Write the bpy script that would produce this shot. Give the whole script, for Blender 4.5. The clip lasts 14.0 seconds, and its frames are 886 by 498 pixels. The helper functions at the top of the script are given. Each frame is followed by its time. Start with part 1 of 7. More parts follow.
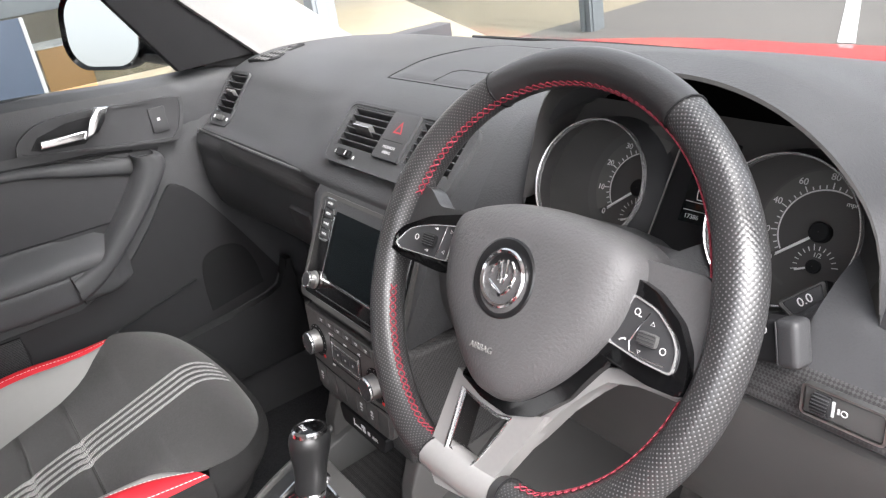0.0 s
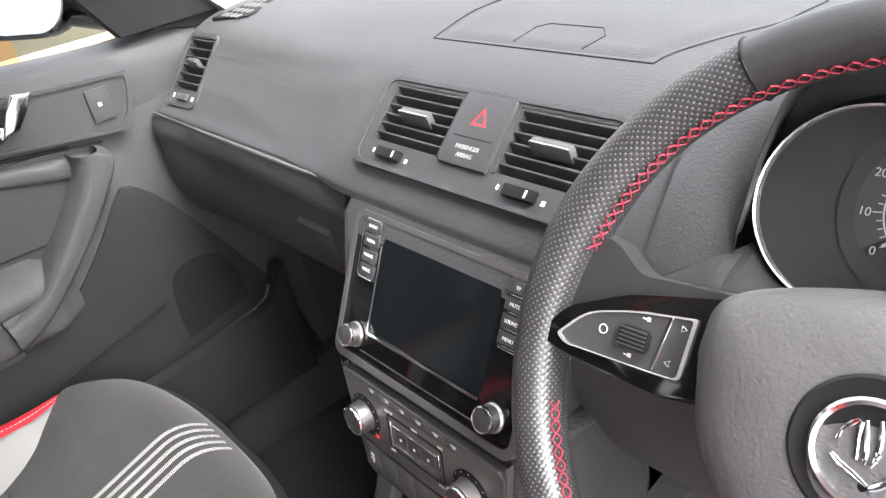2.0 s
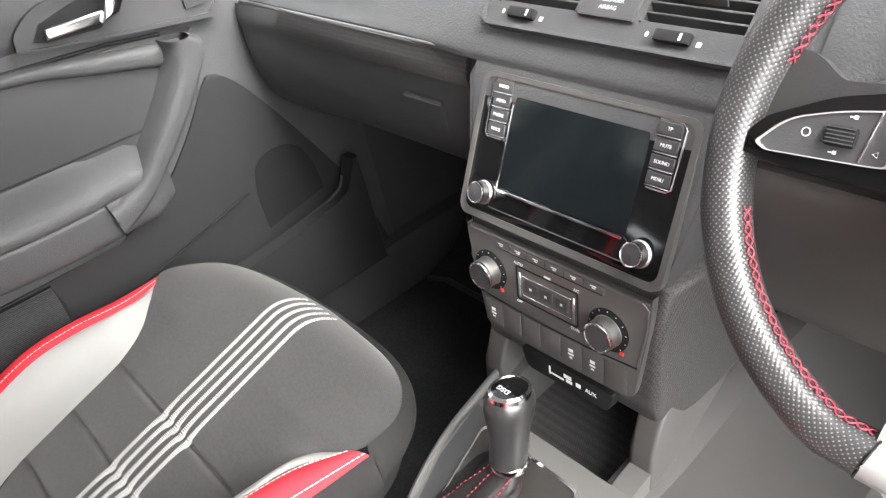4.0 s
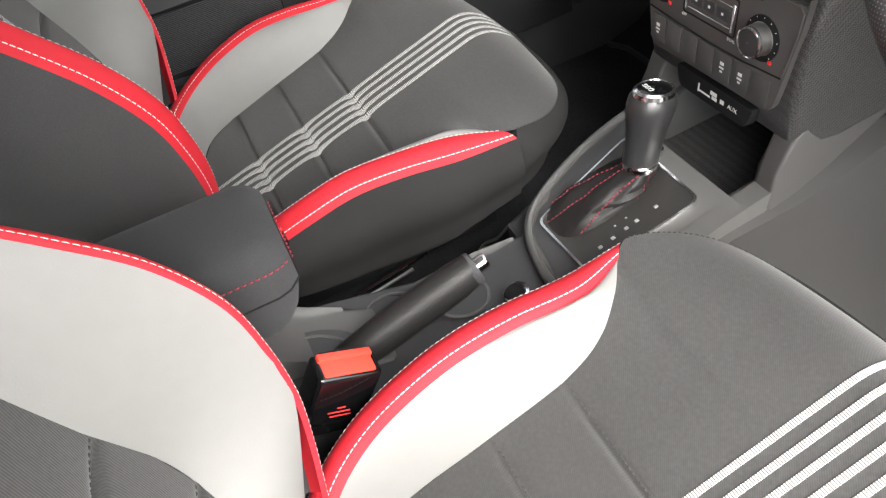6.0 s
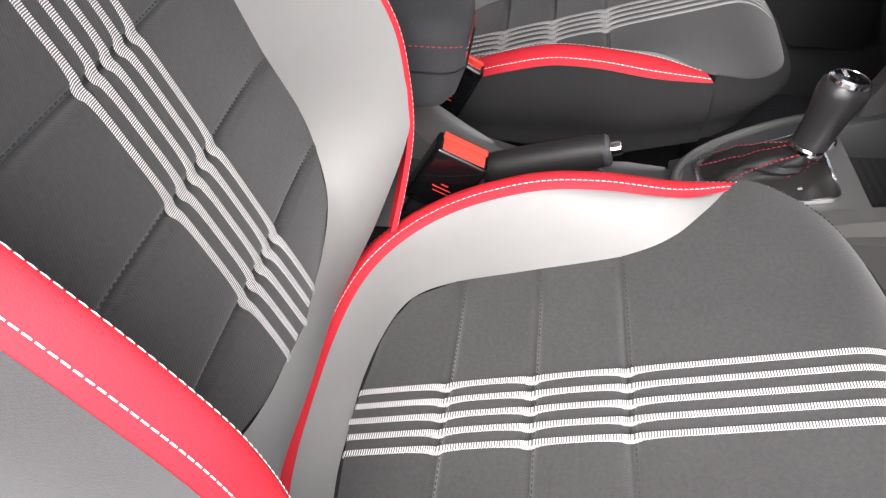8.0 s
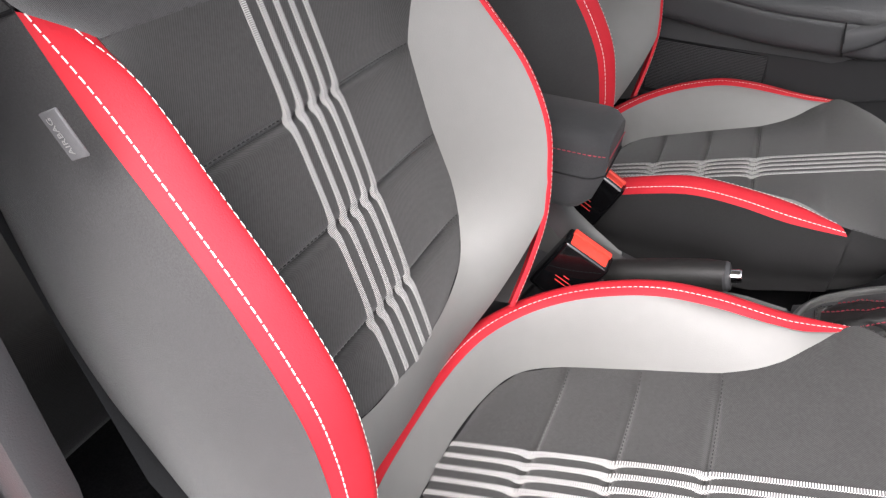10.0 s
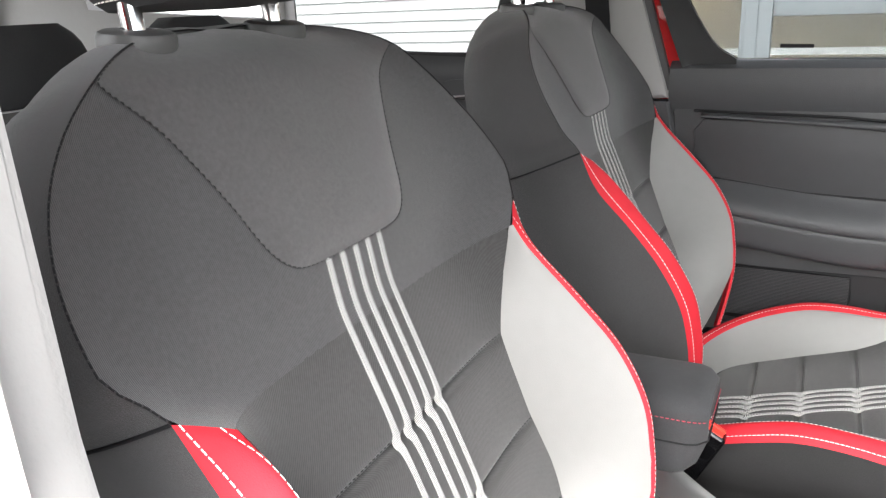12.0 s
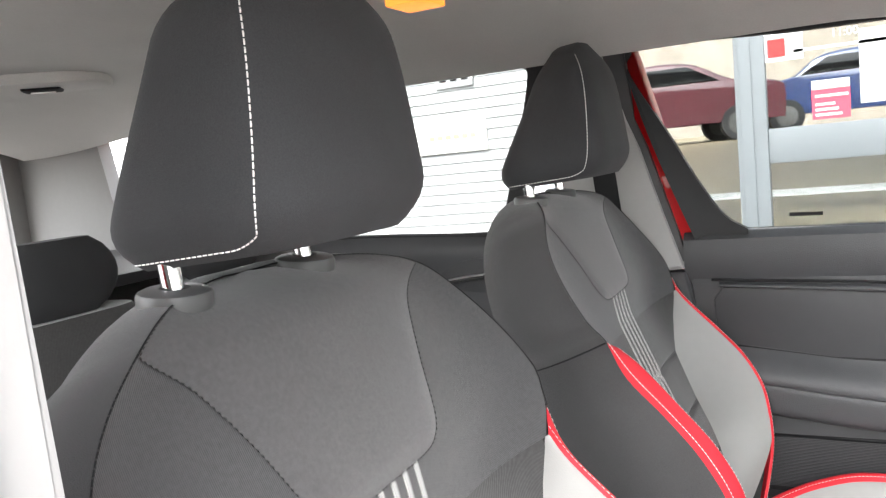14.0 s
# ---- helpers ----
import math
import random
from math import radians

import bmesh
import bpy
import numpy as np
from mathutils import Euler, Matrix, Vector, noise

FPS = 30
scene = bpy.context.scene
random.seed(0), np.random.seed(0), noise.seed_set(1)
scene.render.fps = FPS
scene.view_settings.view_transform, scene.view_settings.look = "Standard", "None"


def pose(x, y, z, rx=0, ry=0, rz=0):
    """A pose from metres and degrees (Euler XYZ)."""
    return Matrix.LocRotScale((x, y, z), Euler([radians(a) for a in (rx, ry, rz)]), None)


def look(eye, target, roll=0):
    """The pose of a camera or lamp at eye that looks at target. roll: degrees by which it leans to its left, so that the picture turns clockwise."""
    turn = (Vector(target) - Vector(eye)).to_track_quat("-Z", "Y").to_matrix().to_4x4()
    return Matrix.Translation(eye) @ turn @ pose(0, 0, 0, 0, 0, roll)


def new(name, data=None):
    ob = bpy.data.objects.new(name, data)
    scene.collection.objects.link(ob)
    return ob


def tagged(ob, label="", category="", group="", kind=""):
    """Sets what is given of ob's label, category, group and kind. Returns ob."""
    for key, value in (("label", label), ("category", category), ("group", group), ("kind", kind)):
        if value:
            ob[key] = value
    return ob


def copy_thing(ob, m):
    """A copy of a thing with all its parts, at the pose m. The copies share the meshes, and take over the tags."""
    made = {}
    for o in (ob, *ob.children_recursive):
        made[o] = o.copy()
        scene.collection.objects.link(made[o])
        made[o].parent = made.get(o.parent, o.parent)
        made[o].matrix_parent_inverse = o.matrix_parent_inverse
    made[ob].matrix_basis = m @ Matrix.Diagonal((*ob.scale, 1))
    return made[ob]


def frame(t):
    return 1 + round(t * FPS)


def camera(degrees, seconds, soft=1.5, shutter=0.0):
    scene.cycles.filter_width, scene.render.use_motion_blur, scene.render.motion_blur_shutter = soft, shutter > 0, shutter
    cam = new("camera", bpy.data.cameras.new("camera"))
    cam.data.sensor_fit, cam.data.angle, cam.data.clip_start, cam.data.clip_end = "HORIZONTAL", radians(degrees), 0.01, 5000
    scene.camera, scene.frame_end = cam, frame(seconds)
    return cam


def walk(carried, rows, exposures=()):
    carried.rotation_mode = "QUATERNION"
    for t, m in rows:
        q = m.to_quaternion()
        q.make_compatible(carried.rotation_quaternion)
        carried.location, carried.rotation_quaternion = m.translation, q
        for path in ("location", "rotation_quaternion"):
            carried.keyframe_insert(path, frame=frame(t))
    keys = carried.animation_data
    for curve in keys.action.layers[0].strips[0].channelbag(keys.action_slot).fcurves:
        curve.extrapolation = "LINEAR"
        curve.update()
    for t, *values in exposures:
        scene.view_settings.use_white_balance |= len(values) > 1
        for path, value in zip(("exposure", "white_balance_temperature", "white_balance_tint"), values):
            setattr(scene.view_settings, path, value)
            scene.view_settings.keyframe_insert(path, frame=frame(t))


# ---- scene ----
cam = camera(59.8, 14.0, soft=1.3)
PATH = [
    (0, (0.79, -0.167, 1.29), (-0.758, 0.804, 0.478), -9.2),
    (0.5, (0.701, -0.14, 1.287), (-0.805, 0.868, 0.441), -9.2),
    (1, (0.601, -0.11, 1.284), (-0.873, 0.912, 0.4), -9.6),
    (1.5, (0.52, -0.097, 1.269), (-0.931, 0.925, 0.347), -10.3),
    (2, (0.455, -0.094, 1.268), (-0.97, 0.923, 0.301), -11.5),
    (2.2, (0.438, -0.102, 1.269), (-0.977, 0.922, 0.295), -11.5),
    (4.3, (0.419, -0.269, 1.241), (-0.945, 0.634, 0.091), -13.0),
    (4.5, (0.422, -0.29, 1.233), (-0.944, 0.579, 0.06), -13.0),
    (5, (0.447, -0.322, 1.221), (-0.925, 0.438, -0.02), -13.5),
    (5.5, (0.501, -0.327, 1.202), (-0.879, 0.237, -0.13), -15.3),
    (6, (0.567, -0.318, 1.189), (-0.84, 0.045, -0.186), -14.6),
    (6.5, (0.634, -0.3, 1.17), (-0.799, -0.125, -0.214), -12.7),
    (7, (0.703, -0.27, 1.155), (-0.747, -0.261, -0.223), -10.0),
    (7.5, (0.75, -0.247, 1.134), (-0.72, -0.366, -0.218), -5.4),
    (7.7, (0.766, -0.246, 1.124), (-0.713, -0.399, -0.214), -3.2),
    (9.8, (0.884, -0.198, 1.122), (-0.689, -0.765, 0.024), 3.9),
    (10, (0.883, -0.204, 1.129), (-0.705, -0.801, 0.069), 3.5),
    (10.5, (0.878, -0.21, 1.151), (-0.74, -0.883, 0.187), 2.2),
    (11, (0.876, -0.221, 1.175), (-0.777, -0.966, 0.331), 0.1),
    (11.5, (0.876, -0.228, 1.203), (-0.803, -1.033, 0.472), -1.3),
    (12, (0.871, -0.238, 1.224), (-0.832, -1.088, 0.611), -2.5),
    (12.5, (0.869, -0.242, 1.246), (-0.854, -1.124, 0.742), -3.5),
    (13, (0.868, -0.248, 1.261), (-0.876, -1.143, 0.864), -4.5),
    (13.5, (0.867, -0.251, 1.275), (-0.894, -1.148, 0.97), -5.3),
    (14, (0.862, -0.255, 1.285), (-0.912, -1.15, 1.055), -5.7),
]
EXPOSURES = [(0.0, 2.7, 6500, 12), (1.0, 2.95, 6500, 12), (2.0, 3.32, 6500, 12), (4.5, 3.8, 6650, 9), (5.0, 3.9, 6600, 9), (5.5, 3.5, 6600, 8), (6.0, 2.95, 6650, 9), (6.5, 2.62, 6550, 11), (7.0, 2.55, 6500, 14), (7.5, 2.5, 6500, 14), (10.0, 2.3, 6500, 14), (11.0, 2.7, 6500, 12), (12.0, 3.12, 6500, 10), (14.0, 3.52, 6500, 10)]
walk(cam, [(t, look(eye, target, roll)) for t, eye, target, roll in PATH], EXPOSURES)

# ---- world and light ----
world = bpy.data.worlds.new("world")
scene.world = world
world.use_nodes = True
_wn = world.node_tree
_sky = _wn.nodes.new("ShaderNodeTexSky")
_sky.sky_type, _sky.sun_disc = "NISHITA", False
_sky.sun_elevation, _sky.sun_rotation = radians(50), radians(88)
_sky.air_density, _sky.dust_density = 1.0, 4.0
_veil = _wn.nodes.new("ShaderNodeHueSaturation")
_veil.inputs["Saturation"].default_value = 0.22
_wn.links.new(_sky.outputs[0], _veil.inputs["Color"])
_wn.links.new(_veil.outputs[0], _wn.nodes["Background"].inputs[0])
_wn.nodes["Background"].inputs[1].default_value = 0.15
sun = new("sun", bpy.data.lights.new("sun", "SUN"))
sun.data.energy, sun.data.angle, sun.data.color = 0.65, radians(60), (1.0, 0.985, 0.965)
sun.matrix_world = look((6.4, 0.2, 7.6), (0, 0, 0))


# ---- materials ----
def material(name, col, rough=0.6, metal=0.0, scale=80.0, var=0.25, bump=0.15, bump_scale=None, coat=0.0, spec=0.5, big=6.0):
    """A surface with grain, a slow unevenness and fine relief."""
    m = bpy.data.materials.new(name)
    m.use_nodes = True
    nt = m.node_tree
    b = nt.nodes["Principled BSDF"]
    b.inputs["Roughness"].default_value = rough
    b.inputs["Metallic"].default_value = metal
    b.inputs["Coat Weight"].default_value = coat
    b.inputs["Specular IOR Level"].default_value = spec
    tc = nt.nodes.new("ShaderNodeTexCoord")
    n1 = nt.nodes.new("ShaderNodeTexNoise")
    n1.inputs["Scale"].default_value, n1.inputs["Detail"].default_value = scale, 4
    n2 = nt.nodes.new("ShaderNodeTexNoise")
    n2.inputs["Scale"].default_value, n2.inputs["Detail"].default_value = big, 3
    mix = nt.nodes.new("ShaderNodeMath")
    mix.operation = "MULTIPLY_ADD"
    mix.inputs[1].default_value = 0.5
    add = nt.nodes.new("ShaderNodeMath")
    add.operation = "MULTIPLY"
    add.inputs[1].default_value = 0.5
    nt.links.new(tc.outputs["Object"], n1.inputs["Vector"])
    nt.links.new(tc.outputs["Object"], n2.inputs["Vector"])
    nt.links.new(n2.outputs[0], add.inputs[0])
    nt.links.new(n1.outputs[0], mix.inputs[0])
    nt.links.new(add.outputs[0], mix.inputs[2])
    ramp = nt.nodes.new("ShaderNodeValToRGB")
    ramp.color_ramp.elements[0].position, ramp.color_ramp.elements[1].position = 0.3, 0.7
    ramp.color_ramp.elements[0].color = (*[c * (1 - var) for c in col], 1)
    ramp.color_ramp.elements[1].color = (*[min(1, c * (1 + var)) for c in col], 1)
    nt.links.new(mix.outputs[0], ramp.inputs[0])
    nt.links.new(ramp.outputs[0], b.inputs["Base Color"])
    if bump:
        n3 = nt.nodes.new("ShaderNodeTexNoise")
        n3.inputs["Scale"].default_value, n3.inputs["Detail"].default_value = bump_scale or scale * 6, 3
        nt.links.new(tc.outputs["Object"], n3.inputs["Vector"])
        bp = nt.nodes.new("ShaderNodeBump")
        bp.inputs["Strength"].default_value, bp.inputs["Distance"].default_value = bump, 0.001
        nt.links.new(n3.outputs[0], bp.inputs["Height"])
        nt.links.new(bp.outputs[0], b.inputs["Normal"])
    return m


def woven(name, col, pitch=900.0, rough=0.9, kind="wave", strength=0.5, contrast=0.35, axis="X", sheen=0.0):
    """Cloth or patterned plastic: a woven relief at a given pitch."""
    m = material(name, col, rough=rough, scale=260, var=0.26, bump=0, spec=0.3)
    nt = m.node_tree
    b = nt.nodes["Principled BSDF"]
    b.inputs["Sheen Weight"].default_value = sheen
    tc = nt.nodes["Texture Coordinate"]
    if kind == "wave":
        w = nt.nodes.new("ShaderNodeTexWave")
        w.bands_direction = axis
        w.inputs["Scale"].default_value, w.inputs["Distortion"].default_value = pitch / 6.283, 0.6
    elif kind == "checker":
        w = nt.nodes.new("ShaderNodeTexChecker")
        w.inputs["Scale"].default_value = pitch
    else:
        w = nt.nodes.new("ShaderNodeTexVoronoi")
        w.inputs["Scale"].default_value, w.inputs["Randomness"].default_value = pitch, 0.15
    nt.links.new(tc.outputs["Object"], w.inputs["Vector"])
    out = w.outputs["Fac"] if kind != "voronoi" else w.outputs["Distance"]
    bp = nt.nodes.new("ShaderNodeBump")
    bp.inputs["Strength"].default_value, bp.inputs["Distance"].default_value = strength, 0.0006
    nt.links.new(out, bp.inputs["Height"])
    nt.links.new(bp.outputs[0], b.inputs["Normal"])
    old = b.inputs["Base Color"].links[0].from_socket
    mx = nt.nodes.new("ShaderNodeMix")
    mx.data_type, mx.blend_type = "RGBA", "MULTIPLY"
    mx.inputs[0].default_value = contrast
    nt.links.new(old, mx.inputs[6])
    nt.links.new(out, mx.inputs[7])
    nt.links.new(mx.outputs[2], b.inputs["Base Color"])
    return m


def glass_material(name, tint=(1, 1, 1), rough=0.0):
    m = bpy.data.materials.new(name)
    m.use_nodes = True
    b = m.node_tree.nodes["Principled BSDF"]
    b.inputs["Base Color"].default_value = (*tint, 1)
    b.inputs["Transmission Weight"].default_value = 1.0
    b.inputs["Roughness"].default_value = rough
    b.inputs["IOR"].default_value = 1.02
    return m


def glow_material(name, col, strength):
    m = bpy.data.materials.new(name)
    m.use_nodes = True
    b = m.node_tree.nodes["Principled BSDF"]
    b.inputs["Base Color"].default_value = (*col, 1)
    b.inputs["Emission Color"].default_value = (*col, 1)
    b.inputs["Emission Strength"].default_value = strength
    return m


CLOTH = woven("charcoal_cloth", (0.041, 0.0405, 0.040), 1500, 0.92, "wave", 0.2, 0.2, "DIAGONAL", 0.25)
CLOTH_PLAIN = material("smooth_charcoal_cloth", (0.036, 0.037, 0.039), 0.85, scale=900, var=0.30, bump=0.4, bump_scale=1500, spec=0.25)
CLOTH_PLAIN.node_tree.nodes["Principled BSDF"].inputs["Sheen Weight"].default_value = 0.06
# The plain cloth lightened, carrying light from the open door in its colour.
CLOTH_CHEEK = material("lit_cheek_cloth", (0.043, 0.0425, 0.043), 0.85, scale=900, var=0.30, bump=0.4, bump_scale=1500, spec=0.25)
CLOTH_CHEEK.node_tree.nodes["Principled BSDF"].inputs["Sheen Weight"].default_value = 0.25
# The plain cloth again, darkened: the skirt's shade is in the colour.
CLOTH_SHADED = material("shaded_side_cloth", (0.021, 0.0208, 0.021), 0.9, scale=900, var=0.30, bump=0.4, bump_scale=1500, spec=0.2)
# Base tone lifted: part of the insert's sheen is put into the colour.
CLOTH_TOP = woven("soft_top_cloth", (0.067, 0.065, 0.066), 2400, 0.85, "wave", 0.15, 0.15, "X", 0.35)
CLOTH_SIDE = woven("ribbed_side_cloth", (0.054, 0.054, 0.055), 1250, 0.9, "wave", 0.25, 0.20, "X", 0.28)
HIDE = material("light_grey_hide", (0.208, 0.2055, 0.1995), 0.5, scale=60, var=0.03, bump=0.2, bump_scale=900, spec=0.4)
REDHIDE = material("red_hide", (0.50, 0.020, 0.031), 0.62, scale=60, var=0.06, bump=0.25, bump_scale=900, spec=0.22)
THREAD_W = material("white_thread", (0.75, 0.73, 0.70), 0.8, scale=900, var=0.1, bump=0)
THREAD_R = material("red_thread", (0.28, 0.030, 0.050), 0.8, scale=900, var=0.1, bump=0)
THREAD_D = material("dark_thread", (0.03, 0.03, 0.03), 0.8, scale=900, var=0.1, bump=0)
SOFT = material("soft_dash_plastic", (0.053, 0.054, 0.057), 0.52, scale=40, var=0.06, bump=0.55, bump_scale=480, spec=0.4)
DOORP = material("door_panel_plastic", (0.056, 0.057, 0.060), 0.52, scale=40, var=0.06, bump=0.5, bump_scale=480, spec=0.4)
# Darker than DOORP, for the lower door and its pocket.
LOWDOOR = material("lower_door_plastic", (0.018, 0.0182, 0.0198), 0.55, scale=40, var=0.08, bump=0.3, bump_scale=700, spec=0.35)
HARD = material("hard_dark_plastic", (0.044, 0.0445, 0.047), 0.48, scale=40, var=0.06, bump=0.25, bump_scale=900, spec=0.4)
STACKP = material("charcoal_panel_plastic", (0.070, 0.068, 0.067), 0.42, scale=40, var=0.06, bump=0.2, bump_scale=900, spec=0.5)
GREYP = material("grey_satin_plastic", (0.080, 0.080, 0.079), 0.45, scale=40, var=0.05, bump=0.1, bump_scale=900)
BLACKP = material("matt_black_plastic", (0.012, 0.012, 0.013), 0.65, scale=40, var=0.1, bump=0.1, spec=0.2)
DARKGLOSS = material("smoked_badge_plastic", (0.012, 0.012, 0.013), 0.3, scale=40, var=0.1, bump=0)
GLOSS = material("piano_black", (0.004, 0.004, 0.0045), 0.09, scale=40, var=0.1, bump=0, coat=0.0, spec=0.5)
CARBON = woven("carbon_look_plastic", (0.068, 0.067, 0.068), 480, 0.38, "checker", 0.5, 0.5)
_cm = CARBON.node_tree.nodes.new("ShaderNodeMapping")
_cm.inputs["Rotation"].default_value = (radians(45), radians(45), 0)
CARBON.node_tree.links.new(CARBON.node_tree.nodes["Texture Coordinate"].outputs["Object"], _cm.inputs["Vector"])
CARBON.node_tree.links.new(_cm.outputs[0], CARBON.node_tree.nodes["Checker Texture"].inputs["Vector"])
CHROME = material("chrome", (0.80, 0.80, 0.81), 0.14, 1.0, scale=40, var=0.03, bump=0)
SATIN = material("satin_metal", (0.55, 0.54, 0.53), 0.32, 1.0, scale=200, var=0.05, bump=0.05)
DIALRING = material("bright_dial_ring", (0.80, 0.80, 0.81), 0.26, 0.75, scale=40, var=0.03, bump=0)
SILVER = material("silver_paint", (0.34, 0.335, 0.33), 0.36, 0.35, scale=300, var=0.04, bump=0)
LEATHER = material("smooth_black_leather", (0.026, 0.026, 0.027), 0.31, scale=60, var=0.08, bump=0.2, bump_scale=600, spec=0.75)
PERF = material("perforated_leather", (0.056, 0.056, 0.057), 0.32, scale=60, var=0.08, bump=0, spec=0.75)
_pn = PERF.node_tree
_uv = _pn.nodes.new("ShaderNodeUVMap")
_sp = _pn.nodes.new("ShaderNodeSeparateXYZ")
_pn.links.new(_uv.outputs[0], _sp.inputs[0])
_sn = []
for _k in (0, 1):
    _n = _pn.nodes.new("ShaderNodeMath")
    _n.operation = "SINE"
    _pn.links.new(_sp.outputs[_k], _n.inputs[0])
    _sn.append(_n)
_mu = _pn.nodes.new("ShaderNodeMath")
_mu.operation = "MULTIPLY"
_pn.links.new(_sn[0].outputs[0], _mu.inputs[0])
_pn.links.new(_sn[1].outputs[0], _mu.inputs[1])
# Pale dots: the sheen on the perforations is painted as colour.
_pr = _pn.nodes.new("ShaderNodeValToRGB")
_pr.color_ramp.elements[0].position, _pr.color_ramp.elements[1].position = 0.50, 0.85
_pr.color_ramp.elements[0].color, _pr.color_ramp.elements[1].color = (0.026, 0.026, 0.027, 1), (0.150, 0.149, 0.150, 1)
_pn.links.new(_mu.outputs[0], _pr.inputs[0])
_pn.links.new(_pr.outputs[0], _pn.nodes["Principled BSDF"].inputs["Base Color"])
_bp = _pn.nodes.new("ShaderNodeBump")
_bp.inputs["Strength"].default_value, _bp.inputs["Distance"].default_value = 0.18, 0.0006
_pn.links.new(_mu.outputs[0], _bp.inputs["Height"])
_pn.links.new(_bp.outputs[0], _pn.nodes["Principled BSDF"].inputs["Normal"])
HUBSKIN = material("grained_hub_plastic", (0.100, 0.098, 0.100), 0.46, scale=40, var=0.05, bump=0.65, bump_scale=430, spec=0.4)
CARPET = material("black_carpet", (0.034, 0.034, 0.037), 0.98, scale=300, var=0.5, bump=1.0, bump_scale=900, spec=0.1)
CARPET_G = material("worn_grey_carpet", (0.13, 0.12, 0.115), 0.98, scale=60, var=0.35, bump=1.0, bump_scale=700, spec=0.1)
HEADLINER = material("grey_headliner_felt", (0.66, 0.645, 0.62), 0.95, scale=300, var=0.06, bump=0.3, spec=0.1)
TRIM_W = material("pale_grey_pillar_trim", (0.29, 0.286, 0.28), 0.6, scale=60, var=0.03, bump=0.15)
REDPAINT = material("red_car_paint", (0.48, 0.006, 0.009), 0.35, scale=30, var=0.03, bump=0, coat=0.35, spec=0.1)
RUBBER = material("black_rubber_seal", (0.012, 0.012, 0.013), 0.7, scale=80, var=0.1, bump=0.2)
# Tints far below real car glass, to hold down the bright outside.
CABIN_GLASS = glass_material("window_glass", (0.325, 0.34, 0.336))
SCREEN_GLASS = glass_material("windscreen_glass", (0.48, 0.493, 0.49))
REAR_GLASS = glass_material("rear_window_glass", (0.265, 0.278, 0.275))
MARK = material("white_print", (0.72, 0.72, 0.72), 0.6, scale=80, var=0.02, bump=0)
MARK_D = material("faded_white_print", (0.34, 0.34, 0.345), 0.6, scale=80, var=0.02, bump=0)
MARK_R = material("red_print", (0.7, 0.03, 0.03), 0.6, scale=80, var=0.02, bump=0)
MARK_DR = material("dull_red_print", (0.36, 0.03, 0.04), 0.6, scale=80, var=0.02, bump=0)
BUCKLE_RED = material("red_buckle_plastic", (0.75, 0.05, 0.03), 0.4, scale=80, var=0.04, bump=0.05)
ORANGE = glow_material("lit_amber_lamp", (1.0, 0.24, 0.03), 0.16)
SCREEN = material("dark_display", (0.006, 0.008, 0.009), 0.1, scale=10, var=0.05, bump=0, spec=0.4)
ASPHALT = material("pale_worn_asphalt", (0.135, 0.128, 0.119), 0.95, scale=30, var=0.2, bump=0.5, big=0.4)
WHITEWALL = material("white_cladding", (0.52, 0.532, 0.535), 0.6, scale=4, var=0.03, bump=0)
FRAMEGREY = material("grey_window_frame", (0.17, 0.188, 0.20), 0.5, scale=8, var=0.03, bump=0)


# ---- mesh helpers ----
def part(name, mesh, mat, parent=None, label="", smooth=True):
    """Links one mesh (bmesh or mesh data) as one object, under a thing or part."""
    if isinstance(mesh, bmesh.types.BMesh):
        data = bpy.data.meshes.new(name)
        bmesh.ops.recalc_face_normals(mesh, faces=mesh.faces[:])
        mesh.to_mesh(data)
        mesh.free()
    else:
        data = mesh
    if smooth:
        data.shade_smooth()
        data.set_sharp_from_angle(angle=radians(38))
    if mat and not data.materials:
        data.materials.append(mat)
    ob = new(name, data)
    if parent is not None:
        ob.parent = parent
        at = Vector((0, 0, 0))
        p = parent
        while p is not None:
            at += p.location
            p = p.parent
        ob.location = -at
    if label:
        tagged(ob, label)
    return ob


def thing(name, loc, label, category, group="", kind=""):
    ob = new(name)
    ob.empty_display_size = 0.05
    ob.location = loc
    return tagged(ob, label, category, group, kind)


def solo(name, mesh, mat, label, category, kind="", group="", smooth=True):
    return tagged(part(name, mesh, mat, None, "", smooth), label, category, group, kind)


def box(x0, x1, y0, y1, z0, z1, bev=0.003, seg=2, bm=None, m=None):
    own = bm or bmesh.new()
    r = bmesh.ops.create_cube(own, size=1.0)
    mat = Matrix.Translation(((x0 + x1) / 2, (y0 + y1) / 2, (z0 + z1) / 2)) @ Matrix.Diagonal((x1 - x0, y1 - y0, z1 - z0, 1))
    if m is not None:
        mat = m @ mat
    bmesh.ops.transform(own, matrix=mat, verts=r["verts"])
    if bev:
        ed = list({e for v in r["verts"] for e in v.link_edges})
        bmesh.ops.bevel(own, geom=ed, offset=bev, segments=seg, profile=0.6, affect="EDGES")
    return own


